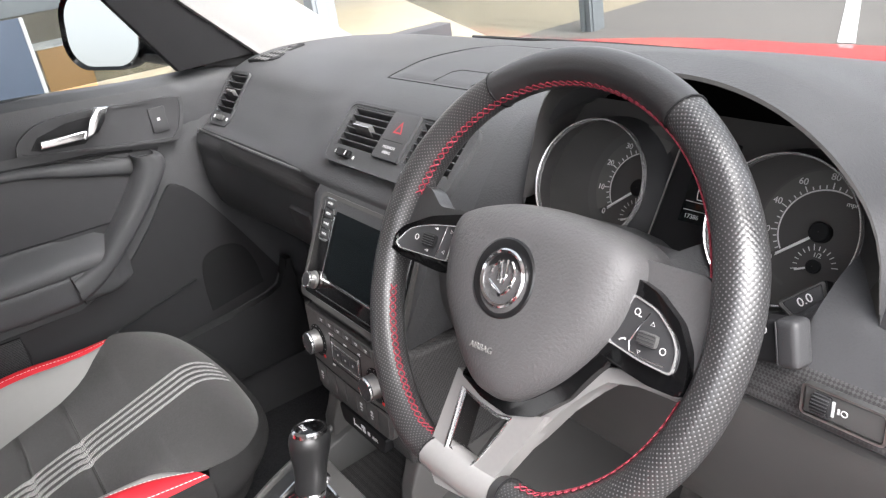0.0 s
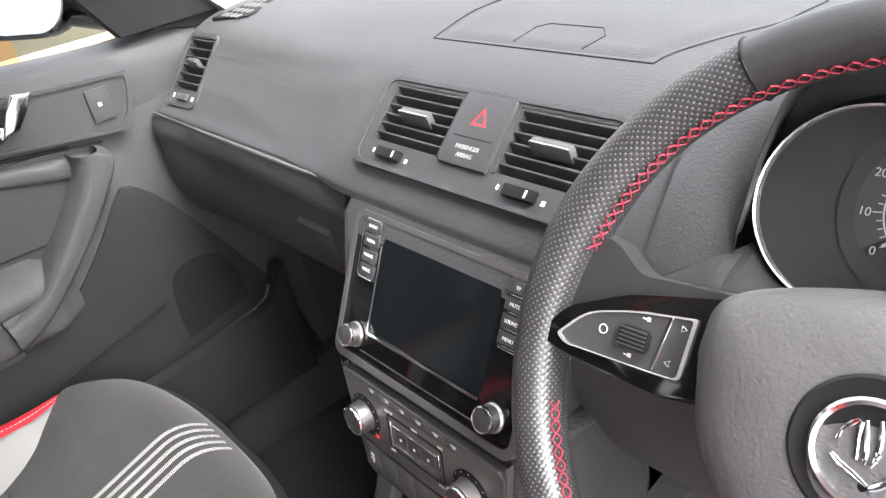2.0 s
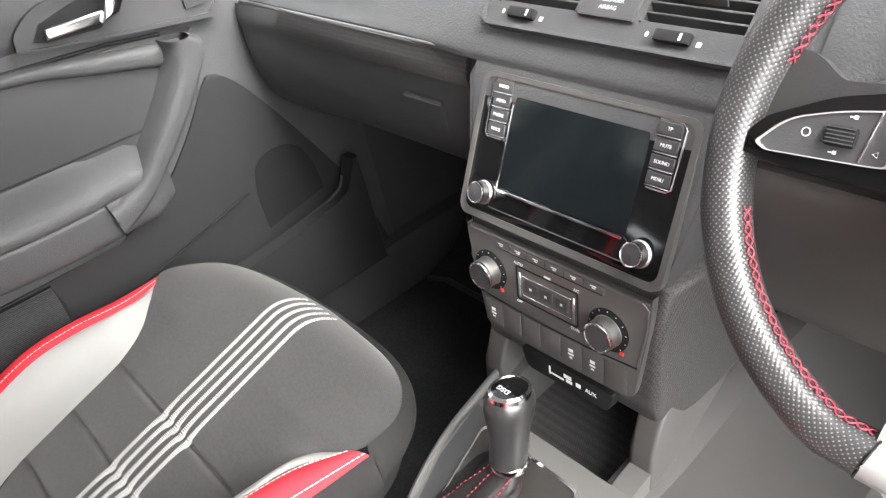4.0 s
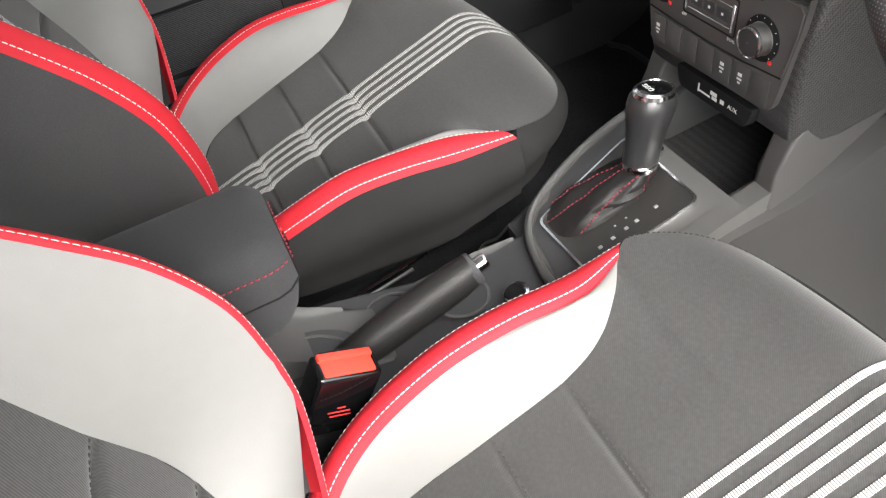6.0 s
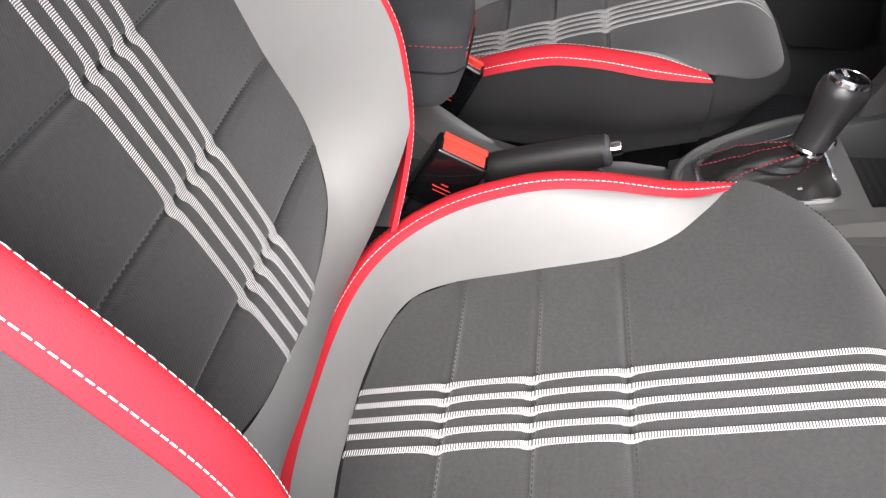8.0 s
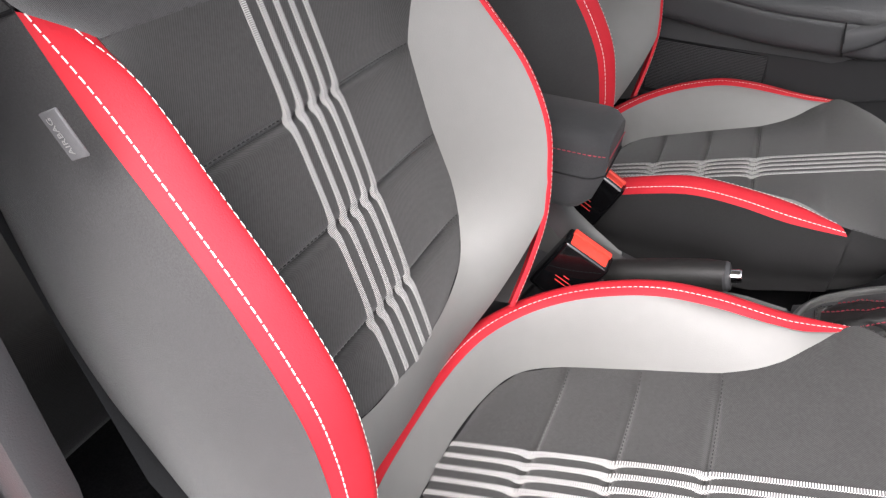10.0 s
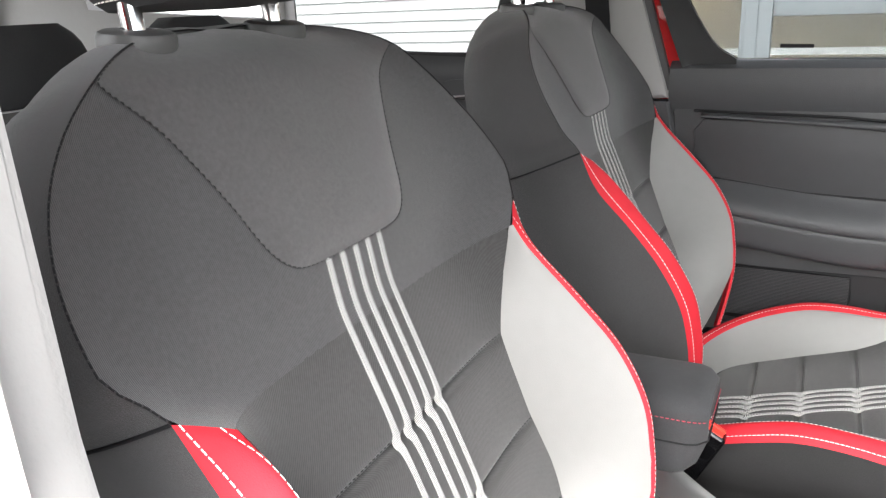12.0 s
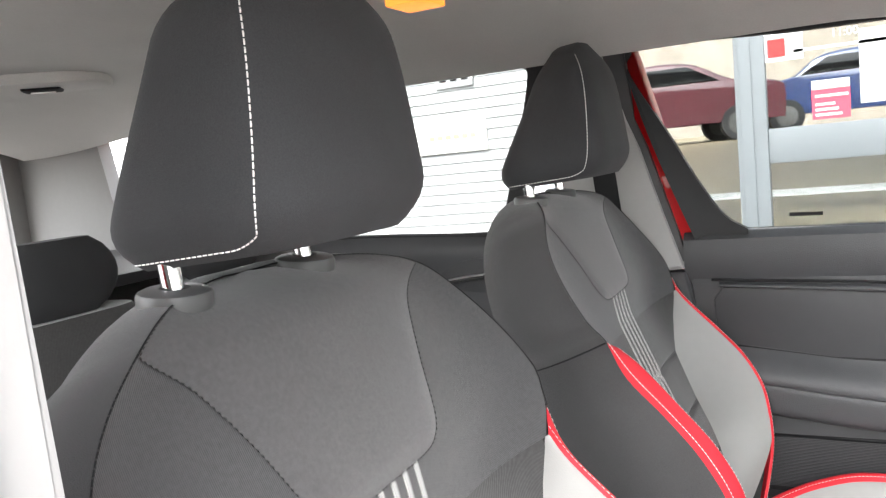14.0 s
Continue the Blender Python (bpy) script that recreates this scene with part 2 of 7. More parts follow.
def prism(poly, axis, a, b, bev=0.0, seg=2, m=None, bm=None):
    """A closed outline (two other axes in order) pushed from a to b along an axis."""
    own = bm or bmesh.new()

    def at(p, c):
        q = {"x": (c, p[0], p[1]), "y": (p[0], c, p[1]), "z": (p[0], p[1], c)}[axis]
        return m @ Vector(q) if m is not None else Vector(q)
    lo = [own.verts.new(at(p, a)) for p in poly]
    hi = [own.verts.new(at(p, b)) for p in poly]
    n = len(poly)
    fs = [own.faces.new(lo), own.faces.new(hi[::-1])]
    for i in range(n):
        fs.append(own.faces.new((lo[i], hi[i], hi[(i + 1) % n], lo[(i + 1) % n])))
    if bev:
        ed = list({e for f in fs[:2] for e in f.edges})
        bmesh.ops.bevel(own, geom=ed, offset=bev, segments=seg, profile=0.6, affect="EDGES")
    return own


def grid(rows, close_u=False, close_v=False, caps=False):
    """A mesh over rows of points."""
    n, k = len(rows), len(rows[0])
    vs = [tuple(p) for r in rows for p in r]
    fs = []
    for i in range(n if close_v else n - 1):
        for j in range(k if close_u else k - 1):
            a, b = i * k + j, i * k + (j + 1) % k
            c, d = ((i + 1) % n) * k + (j + 1) % k, ((i + 1) % n) * k + j
            fs.append((a, b, c, d))
    if caps:
        fs.append(tuple(range(k))[::-1])
        fs.append(tuple((n - 1) * k + j for j in range(k)))
    me = bpy.data.meshes.new("grid")
    me.from_pydata(vs, [], fs)
    bm = bmesh.new()
    bm.from_mesh(me)
    bpy.data.meshes.remove(me)
    bmesh.ops.remove_doubles(bm, verts=bm.verts[:], dist=1e-5)
    return bm


def uv_grid(rows, uvs):
    """A mesh over rows of points with a texture coordinate for each."""
    n, k = len(rows), len(rows[0])
    me = bpy.data.meshes.new("uv_grid")
    fs = [(i * k + j, i * k + j + 1, (i + 1) * k + j + 1, (i + 1) * k + j) for i in range(n - 1) for j in range(k - 1)]
    me.from_pydata([tuple(p) for r in rows for p in r], [], fs)
    lay = me.uv_layers.new(name="UVMap")
    flat = [q for r in uvs for q in r]
    for lp in me.loops:
        lay.data[lp.index].uv = flat[lp.vertex_index]
    return me


def spline(pts, n):
    """Catmull-Rom through points, n samples."""
    p = [np.array(q, float) for q in pts]
    p = [2 * p[0] - p[1], *p, 2 * p[-1] - p[-2]]
    m = len(pts) - 1
    out = []
    for i in range(n):
        x = i / (n - 1) * m
        k = min(int(x), m - 1)
        t = x - k
        a, b, c, d = p[k:k + 4]
        out.append(0.5 * (2 * b + (c - a) * t + (2 * a - 5 * b + 4 * c - d) * t * t + (3 * b - a - 3 * c + d) * t ** 3))
    return out


def tube(path, r, n=8, closed=False, flat=1.0):
    """A round bar along a path; r may be a list."""
    P = [Vector(p) for p in path]
    rows = []
    up = Vector((0.123, 0.31, 0.94)).normalized()
    for i, p in enumerate(P):
        if closed:
            t = P[(i + 1) % len(P)] - P[i - 1]
        else:
            t = P[min(i + 1, len(P) - 1)] - P[max(i - 1, 0)]
        t.normalize()
        a = t.cross(up)
        if a.length < 1e-4:
            a = t.cross(Vector((1, 0, 0)))
        a.normalize()
        b = a.cross(t).normalized()
        rr = r[i] if isinstance(r, (list, tuple)) else r
        rows.append([p + a * rr * math.cos(q) + b * rr * flat * math.sin(q) for q in (2 * math.pi * j / n for j in range(n))])
    return grid(rows, close_u=True, close_v=closed, caps=not closed)


def lathe(prof, n=32, m=None):
    """Turned about z: (radius, height) pairs."""
    rows = [[(r * math.cos(q), r * math.sin(q), z) for q in (2 * math.pi * j / n for j in range(n))] for r, z in prof]
    bm = grid(rows, close_u=True)
    if m is not None:
        bmesh.ops.transform(bm, matrix=m, verts=bm.verts[:])
    return bm


def stitches(path, normal, length=0.006, gap=0.003, w=0.0009, lift=0.0006):
    """Short threads laid along a path."""
    P = [Vector(p) for p in path]
    cum = [0.0]
    for a, b in zip(P, P[1:]):
        cum.append(cum[-1] + (b - a).length)

    def at(s):
        s = min(max(s, 0), cum[-1])
        k = 0
        while k < len(cum) - 2 and cum[k + 1] < s:
            k += 1
        f = (s - cum[k]) / max(cum[k + 1] - cum[k], 1e-9)
        return P[k].lerp(P[k + 1], f)
    vs, fs = [], []
    s = 0.0
    N = Vector(normal).normalized()
    while s + length < cum[-1]:
        a, b = at(s), at(s + length)
        t = (b - a).normalized()
        side = t.cross(N).normalized() * w
        up = N * (lift + w)
        k = len(vs)
        mid = (a + b) / 2
        vs += [a + side, a - side, mid - side + up, mid + side + up, b - side, b + side, mid + side * 0.2 + up * 1.2, mid - side * 0.2 + up * 1.2]
        fs += [(k, k + 1, k + 2, k + 3), (k + 3, k + 2, k + 4, k + 5), (k, k + 3, k + 5), (k + 1, k + 4, k + 2), (k, k + 5, k + 4, k + 1)]
        s += length + gap
    me = bpy.data.meshes.new("stitches")
    me.from_pydata(vs, [], fs)
    return me


def sm(a, b, x):
    t = min(max((x - a) / (b - a), 0), 1)
    return t * t * (3 - 2 * t)


def bump_at(x, c, w):
    return math.exp(-((x - c) / w) ** 2)


def lettering(name, body, size, m, mat, parent, thick=0.0002):
    """Words in the built-in font, as a mesh lying in the x-y plane of m."""
    cu = bpy.data.curves.new(name, "FONT")
    cu.body, cu.size, cu.extrude, cu.align_x, cu.align_y = body, size, thick, "CENTER", "CENTER"
    ob = new(name, cu)
    me = bpy.data.meshes.new_from_object(ob)
    bpy.data.objects.remove(ob)
    me.transform(m)
    return part(name, me, mat, parent, "", False)


def plane_at(o, x, y):
    """A frame from an origin and its x and y directions."""
    X = Vector(x).normalized()
    Z = X.cross(Vector(y)).normalized()
    Y = Z.cross(X)
    m = Matrix((X, Y, Z)).transposed().to_4x4()
    return Matrix.Translation(o) @ m


def slab(m, x0, x1, y0, y1, z0, z1, bev=0.001, seg=2, bm=None):
    return box(x0, x1, y0, y1, z0, z1, bev, seg, bm, m)


def outline_slab(m, pts, z0, z1, bev=0.0, seg=2):
    return prism(pts, "z", z0, z1, bev, seg, m)


def round_rect(x0, x1, y0, y1, r, n=5):
    out = []
    for cx, cy, a in ((x1 - r, y1 - r, 0), (x0 + r, y1 - r, 90), (x0 + r, y0 + r, 180), (x1 - r, y0 + r, 270)):
        for i in range(n + 1):
            q = radians(a + 90 * i / n)
            out.append((cx + r * math.cos(q), cy + r * math.sin(q)))
    return out


def panel_outline(corners, r, n=5):
    """A polygon with rounded corners."""
    out = []
    m = len(corners)
    for i in range(m):
        p, a, b = np.array(corners[i], float), np.array(corners[i - 1], float), np.array(corners[(i + 1) % m], float)
        rr = r[i] if isinstance(r, (list, tuple)) else r
        p0, p1 = p + (a - p) / np.linalg.norm(a - p) * rr, p + (b - p) / np.linalg.norm(b - p) * rr
        for k in range(n + 1):
            t = k / n
            q = (1 - t) ** 2 * p0 + 2 * t * (1 - t) * p + t * t * p1
            out.append((float(q[0]), float(q[1])))
    return out


def inset(poly, f):
    c = np.mean(np.array(poly), 0)
    return [tuple(c + (np.array(p) - c) * f) for p in poly]


def ring_slab(m, outer, inner, z0, z1):
    """A flat frame between two outlines of equal count."""
    n = len(outer)
    rows = [[m @ Vector((*p, z0)) for p in outer], [m @ Vector((*p, z1)) for p in outer], [m @ Vector((*p, z1)) for p in inner], [m @ Vector((*p, z0)) for p in inner]]
    return grid(rows, close_u=True, close_v=True)


def moulding(left, right, x0, h, n=40, k=12, p=2.6):
    """A rounded strip between two lines of (y, z), standing h proud of the plane x0."""
    rows = []
    for a, b in zip(spline(left, n), spline(right, n)):
        row = []
        for j in range(k + 1):
            t = j / k
            c = a + (b - a) * (.5 - .5 * math.cos(math.pi * t))
            row.append((x0 + h * max(1 - abs(2 * (.5 - .5 * math.cos(math.pi * t)) - 1) ** p, 0) ** (1 / p), c[0], c[1]))
        rows.append(row)
    return grid(rows)


def loft_x(sections, n_between=1):
    """Cross-sections (x, [(y, z), ...]) joined along x."""
    rows = [[(x, y, z) for y, z in sec] for x, sec in sections]
    return grid(rows)


# ---- front seats ----
SEAT_X = 0.373
B0, BU, BN = Vector((0, -0.446, 0.72)), Vector((0, -0.390, 0.9208)), Vector((0, 0.9208, 0.390))
C0, CF, CN = Vector((0, -0.30, 0.553)), Vector((0, 0.9606, 0.2778)), Vector((0, -0.2778, 0.9606))
SEAM_B, SEAM_C = (0.185, 0.09, 0.0), (0.163, 0.079, -0.003)


def bp(X, s, d):
    """A point of the backrest: across, up along it, forward of its middle plane."""
    return Vector((SEAT_X + X, 0, 0)) + B0 + BU * s + BN * d


def cp(X, v, d):
    """A point of the cushion: across, forward along it, above its middle plane."""
    return Vector((SEAT_X + X, 0, 0)) + C0 + CF * v + CN * d


B_IN = [(.211, .286, .046), (.198, .245, .026), (.178, .188, .006), (.176, .10, .002), (.180, .04, .002), (.170, 0, .002), (.14, -.04, .002), (.08, -.060, .002), (0.0, -.066, .002)]
def beside(crest, off, drop, first=None):
    """A curve beside another: off towards the seat's middle, drop below it."""
    out = []
    n = len(crest)
    for i, (x, s, d) in enumerate(crest):
        a, b = crest[max(i - 1, 0)], crest[min(i + 1, n - 1)]
        t = np.array((b[0] - a[0], b[1] - a[1]))
        t = t / np.linalg.norm(t)
        q = (x + t[1] * off, s - t[0] * off, d - drop)
        if i == 0 and first:
            q = (x + first[0], s + first[1], d + first[2])
        if i == n - 1 and x == 0:
            q = (0.0, q[1], q[2])
        out.append(q)
    return out


B_CREST = [(.232, .299, .047), (.218, .255, .062), (.223, .19, .086), (.226, .13, .105), (.223, .07, .111), (.216, .02, .102), (.208, -.03, .085), (.196, -.075, .060), (.178, -.12, .03)]
B_WS = beside(B_CREST, .009, .003, (-.019, -.013, .003))
B_W = [*B_WS[:7], (.165, -.095, .022), (.10, -.135, -.028), (0.0, -.142, -.034)]
B_R = beside(B_CREST, -.020, .017, (.0155, .0095, -.001))
C_IN = [(.244, .274, .023), (.214, .250, .024), (.190, .212, .014), (.181, .165, .007), (.180, .08, .005), (.181, -.01, .001), (.166, -.057, .0), (.124, -.08, .0), (.06, -.09, .0), (0.0, -.091, .0)]
C_CREST = [(.256, .284, .022), (.241, .225, .046), (.237, .16, .072), (.232, .10, .088), (.227, .04, .089), (.218, -.01, .084), (.198, -.055, .077), (.163, -.092, .070), (.120, -.114, .063), (.065, -.125, .058), (0.0, -.128, .056)]
C_WS = beside(C_CREST, .019, .008, (-.010, -.008, -.001))
C_W = C_WS
C_R = beside(C_CREST, -.020, .016, (.011, .007, -.010))


def height_at(curve, s):
    for (_, s0, d0), (_, s1, d1) in zip(curve, curve[1:]):
        if s1 <= s <= s0:
            return d0 + (d1 - d0) * (s0 - s) / max(s0 - s1, 1e-9)
    return curve[0][2] if s > curve[0][1] else curve[-1][2]


def width_at(curve, s):
    for (x0, s0, _), (x1, s1, _) in zip(curve, curve[1:]):
        if s1 <= s <= s0:
            return x0 + (x1 - x0) * (s0 - s) / max(s0 - s1, 1e-9)
    return curve[0][0] if s > curve[0][1] else 0.0


def back_half(s):
    """Half width of the front panel of the shoulders."""
    if s < 0.34:
        return 0.270
    t = min((s - 0.34) / 0.205, 1)
    return 0.270 * max(1 - t ** 2.1, 0) ** (1 / 2.05)


def shoulder_half(s):
    """Half width of the shoulders, drawn in above the red edging."""
    if s < .309:
        return .213 + 1.42 * (s - .285)
    return min(back_half(s), .247 + .023 * sm(.305, .348, s))


def back_d(X, s, seams=True):
    """How far forward the middle of the backrest lies."""
    c = width_at(B_IN, s) if s < 0.285 else shoulder_half(s)
    u = min(abs(X) / max(c, 1e-3), 1)
    d = 0.006 * (1 - u * u)
    if s < 0.285:
        d += (height_at(B_IN, s) + .0005) * u ** 5
    else:
        d += 0.010 * sm(0.29, 0.36, s) * (1 - u * u) + (0.046 - 0.024 * sm(0.29, 0.48, s)) * u ** 5
        d -= 0.05 * max((s - 0.484) / 0.061, 0) ** 2.3
    if seams:
        for q in SEAM_B:
            d -= (0.0075 * bump_at(s, q, 0.0042) + 0.0025 * bump_at(s, q, 0.014)) * (1 - u ** 6)
    return d


def cush_half(v):
    if v < 0.27:
        return 0.262
    t = min((v - 0.27) / 0.135, 1)
    return 0.262 * max(1 - t ** 3.0, 0) ** (1 / 2.6)


def cush_d(X, v, seams=True):
    c = width_at(C_IN, v) if v < 0.265 else cush_half(v)
    u = min(abs(X) / max(c, 1e-3), 1)
    d = 0.005 * (1 - u * u)
    if v < 0.265:
        d += (height_at(C_IN, v) + .0005) * u ** 5
    if v >= 0.265:
        d += 0.026 * (1 - sm(0.265, 0.36, v)) * u ** 3
        d -= 0.05 * max((v - 0.335) / 0.070, 0) ** 2.6
        d -= 0.012 * u ** 4 * sm(0.3, 0.38, v)
    if seams:
        for q in SEAM_C:
            d -= (0.0075 * bump_at(v, q, 0.0042) + 0.0035 * bump_at(v, q, 0.016)) * (1 - u ** 6)
    return d


def fine(a, b, n, marks):
    """Even steps, closer round the seams."""
    out = {round(a + (b - a) * i / n, 5) for i in range(n + 1)}
    for q in marks:
        for k in range(-6, 7):
            p = q + k * 0.0022
            if min(a, b) < p < max(a, b):
                out.add(round(p, 5))
    return sorted(out)


def middle_panel(curve, pt, dfn, lo, hi, marks, cols=28):
    rows = []
    for s in fine(lo, hi, 44, marks):
        w = width_at(curve, s)
        rows.append([pt(w * u, s, dfn(w * u, s)) for u in (2 * j / cols - 1 for j in range(cols + 1))])
    return grid(rows)


def edge_band(inner, crest, outer, pt, side, n=80, k=10):
    """A rounded edging over a crest, between two curves."""
    rows = []
    for p, c, q in zip(spline(inner, n), spline(crest, n), spline(outer, n)):
        row = []
        for j in range(k + 1):
            t = j / k
            m = 2 * c - (p + q) / 2
            e = (1 - t) ** 2 * p + 2 * t * (1 - t) * m + t * t * q
            row.append(pt(side * e[0], e[1], e[2] - .001 * (bump_at(t, 0, .06) + bump_at(t, 1, .06))))
        rows.append(row)
    return grid(rows)


def edge_line(inner, crest, outer, pt, side, f, n=140, lift=.0004):
    path = []
    for p, c, q in zip(spline(inner, n), spline(crest, n), spline(outer, n)):
        m = 2 * c - (p + q) / 2
        e = (1 - f) ** 2 * p + 2 * f * (1 - f) * m + f * f * q
        path.append(pt(side * e[0], e[1], e[2] + lift))
    return path


def band(inner, outer, pt, side, n=70, k=10, puff=0.0, lip=0.0):
    """A padded band between two curves of (across, along, height)."""
    a, b = spline(inner, n), spline(outer, n)
    rows = []
    for p, q in zip(a, b):
        row = []
        for j in range(k + 1):
            t = j / k
            c = p + (q - p) * t
            h = puff * math.sin(math.pi * t) ** 0.8 * min(1, np.linalg.norm(q - p) / 0.04)
            row.append(pt(side * c[0], c[1], c[2] + h - lip * (bump_at(t, 0, 0.08) + bump_at(t, 1, 0.08))))
        rows.append(row)
    return grid(rows)


def lane(pt, dfn, X, a, b, n, w, lift=0.0012):
    """A woven stripe that follows the padding."""
    rows = []
    for i in range(n + 1):
        s = a + (b - a) * i / n
        d = dfn(X, s) * .22 + dfn(X, s, False) * .78
        rows.append([pt(X + e * w / 2, s, d + h) for e, h in ((-1, -0.004), (-1, lift), (1, lift), (1, -0.004))])
    return grid(rows)


def stripe_material():
    m = material("woven_white_stripe", (0.70, 0.695, 0.68), 0.85, scale=600, var=0.08, bump=0.2, spec=0.2)
    nt = m.node_tree
    b = nt.nodes["Principled BSDF"]
    w = nt.nodes.new("ShaderNodeVectorMath")
    w.operation = "DOT_PRODUCT"
    w.inputs[1].default_value = (0, 3700, -2800)
    nt.links.new(nt.nodes["Texture Coordinate"].outputs["Object"], w.inputs[0])
    sn = nt.nodes.new("ShaderNodeMath")
    sn.operation = "SINE"
    nt.links.new(w.outputs["Value"], sn.inputs[0])
    mx = nt.nodes.new("ShaderNodeMix")
    mx.data_type = "RGBA"
    rp = nt.nodes.new("ShaderNodeValToRGB")
    rp.color_ramp.elements[0].position, rp.color_ramp.elements[1].position = 0.0, 0.5
    nt.links.new(sn.outputs[0], rp.inputs[0])
    nt.links.new(rp.outputs[0], mx.inputs[0])
    mx.inputs[6].default_value = (0.12, 0.12, 0.12, 1)
    nt.links.new(b.inputs["Base Color"].links[0].from_socket, mx.inputs[7])
    nt.links.new(mx.outputs[2], b.inputs["Base Color"])
    return m


STRIPE = stripe_material()


def front_seat():
    root = thing("front_seat", (SEAT_X, -0.16, 0.33), "charcoal cloth front car seat with red and pale grey bolsters", "car seat", "front seats")
    # backrest
    back = part("backrest", middle_panel(B_IN, bp, back_d, -0.066, 0.286, SEAM_B), CLOTH, root, "charcoal cloth backrest with sewn cross seams")
    rows = []
    for i in range(41):
        s = 0.285 + (0.545 - 0.285) * (1 - (1 - i / 40) ** 1.6)
        w = shoulder_half(s)
        rows.append([bp(w * u, s, back_d(w * u, s)) for u in (2 * j / 32 - 1 for j in range(33))])
    part("shoulder_panel", grid(rows), CLOTH_SIDE, back, "ribbed charcoal cloth")
    ins = spline([(.174, .498), (.156, .484), (.138, .464), (.114, .415), (.098, .372), (.086, .354), (.070, .345), (.050, .3425)], 30)
    ins = [(back_half(s) - .001, s) for s in (.5445, .542, .538, .532, .524, .514, .505)] + [(p[0], p[1]) for p in ins] + [(0.03, 0.342)]
    rows = [[bp(w * u, s, back_d(w * u, s) + 0.0012 + 0.0035 * (1 - abs(u) ** 8) * sm(.342, .36, s)) for u in (2 * j / 20 - 1 for j in range(21))] for w, s in ins]
    part("top_insert", grid(rows), CLOTH_TOP, back, "smooth charcoal cloth insert")
    edge = [bp(w, s, back_d(w, s) + .002) for w, s in ins[::-1]]
    edge2 = [bp(-w, s, back_d(w, s) + .002) for w, s in ins]
    part("insert_seam", stitches([*edge2, *edge], BN, .0036, .0016, .0004), THREAD_D, back)
    for side in (1, -1):
        b = part("side_bolster", band(B_IN, B_W, bp, side, 80, 12, 0.008), HIDE, back, "pale grey hide bolster")
        r = part("red_bolster_edge", edge_band(B_WS, B_CREST, B_R, bp, side), REDHIDE, back, "red hide bolster edge with white stitching")
        for f, wide in ((0.24, .0003), (0.86, .00042)):
            part("stitching", stitches(edge_line(B_WS, B_CREST, B_R, bp, side, f), BN + Vector((side * (f - .3), 0, 0)), .0046, .0014, wide, .0001), THREAD_W, r)
        # side cheek from the red edge to the back shell
        e = spline(B_R[::-1], 40)
        e = [(p[0], p[1], p[2]) for p in e]
        for i in range(0, 30):
            s = 0.3095 + (0.545 - 0.3095) * (1 - (1 - i / 29) ** 1.6)
            w = shoulder_half(s)
            e.append((w, s, back_d(w, s)))
        rows = []
        for X, s, d in e:
            row = []
            for j in range(11):
                t = j / 10
                bulge = 0.016 * math.sin(math.pi * t) * min(X / .06, 1)
                rise = 0.011 * sm(0.43, 0.545, s) * math.sin(math.pi * t) ** 0.6
                xb = X * (1 - 0.10 * t * t) + (bulge if s < 0.5 else bulge * 0.6)
                row.append(bp(side * xb, s + rise, d + (-0.095 - d) * t))
            rows.append(row)
        part("side_cheek", grid(rows), CLOTH_CHEEK, back, "plain charcoal cloth side")
        for k, (X, s, d) in enumerate(e):
            if s > 0.308:
                part("cheek_seam", tube([p + Vector((side * .0006, 0, 0)) for p in rows[k]], .0012, 5), BLACKP, back)
                break
        path = [bp(side * X, s, d + .001) for X, s, d in e[40:]]
        part("seam_groove", tube(path, .0007, 6), BLACKP, back)
        part("shoulder_seam", stitches(path, BN + Vector((side, 0, .3)), .0036, .0016, .0004), THREAD_D, back)
    # back shell
    rows = []
    for i in range(31):
        s = -0.14 + 0.675 * (1 - (1 - i / 30) ** 1.5)
        w = (back_half(s) if s > 0.40 else 0.250 if s > -.02 else 0.250 - 0.3 * (-.02 - s)) * 0.90
        rise = 0.0
        rows.append([bp(w * u, s + rise, -0.095 - 0.02 * (1 - u * u)) for u in (2 * j / 16 - 1 for j in range(17))])
    part("back_shell", grid(rows), CLOTH_PLAIN, back)
    for q in SEAM_B:
        w = width_at(B_IN, q) - .002
        path = [bp(w * u, q + .0035, back_d(w * u, q + .0035) + .0003) for u in (2 * j / 40 - 1 for j in range(41))]
        part("cross_seam", stitches(path, BN, .0035, .002, .0005), THREAD_D, back)
    for k in range(5):
        part("woven_stripe", lane(bp, back_d, (k - 2) * 0.0188, -0.066, 0.343, 190, 0.0058), STRIPE, back, "woven white stripe")
    # cushion
    cush = part("cushion", middle_panel(C_IN, cp, cush_d, -0.091, 0.268, SEAM_C), CLOTH, root, "charcoal cloth cushion with sewn cross seams")
    rows = []
    for i in range(37):
        v = 0.262 + (0.405 - 0.262) * (1 - (1 - i / 36) ** 1.7)
        w = cush_half(v) if v > .292 else .238 + .0235 * (v - .262) / .030
        rows.append([cp(w * u, v, cush_d(w * u, v)) for u in (2 * j / 32 - 1 for j in range(33))])
    part("front_panel", grid(rows), CLOTH, cush)
    for side in (1, -1):
        part("side_bolster", band(C_IN, C_W, cp, side, 80, 12, 0.008), HIDE, cush, "pale grey hide bolster")
        r = part("red_bolster_edge", edge_band(C_WS, C_CREST, C_R, cp, side), REDHIDE, cush, "red hide bolster edge with white stitching")
        for f in (0.20, 0.85):
            part("stitching", stitches(edge_line(C_WS, C_CREST, C_R, cp, side, f), CN + Vector((side * (f - .3), 0, 0)), .0046, .0014, .00045, .0001), THREAD_W, r)
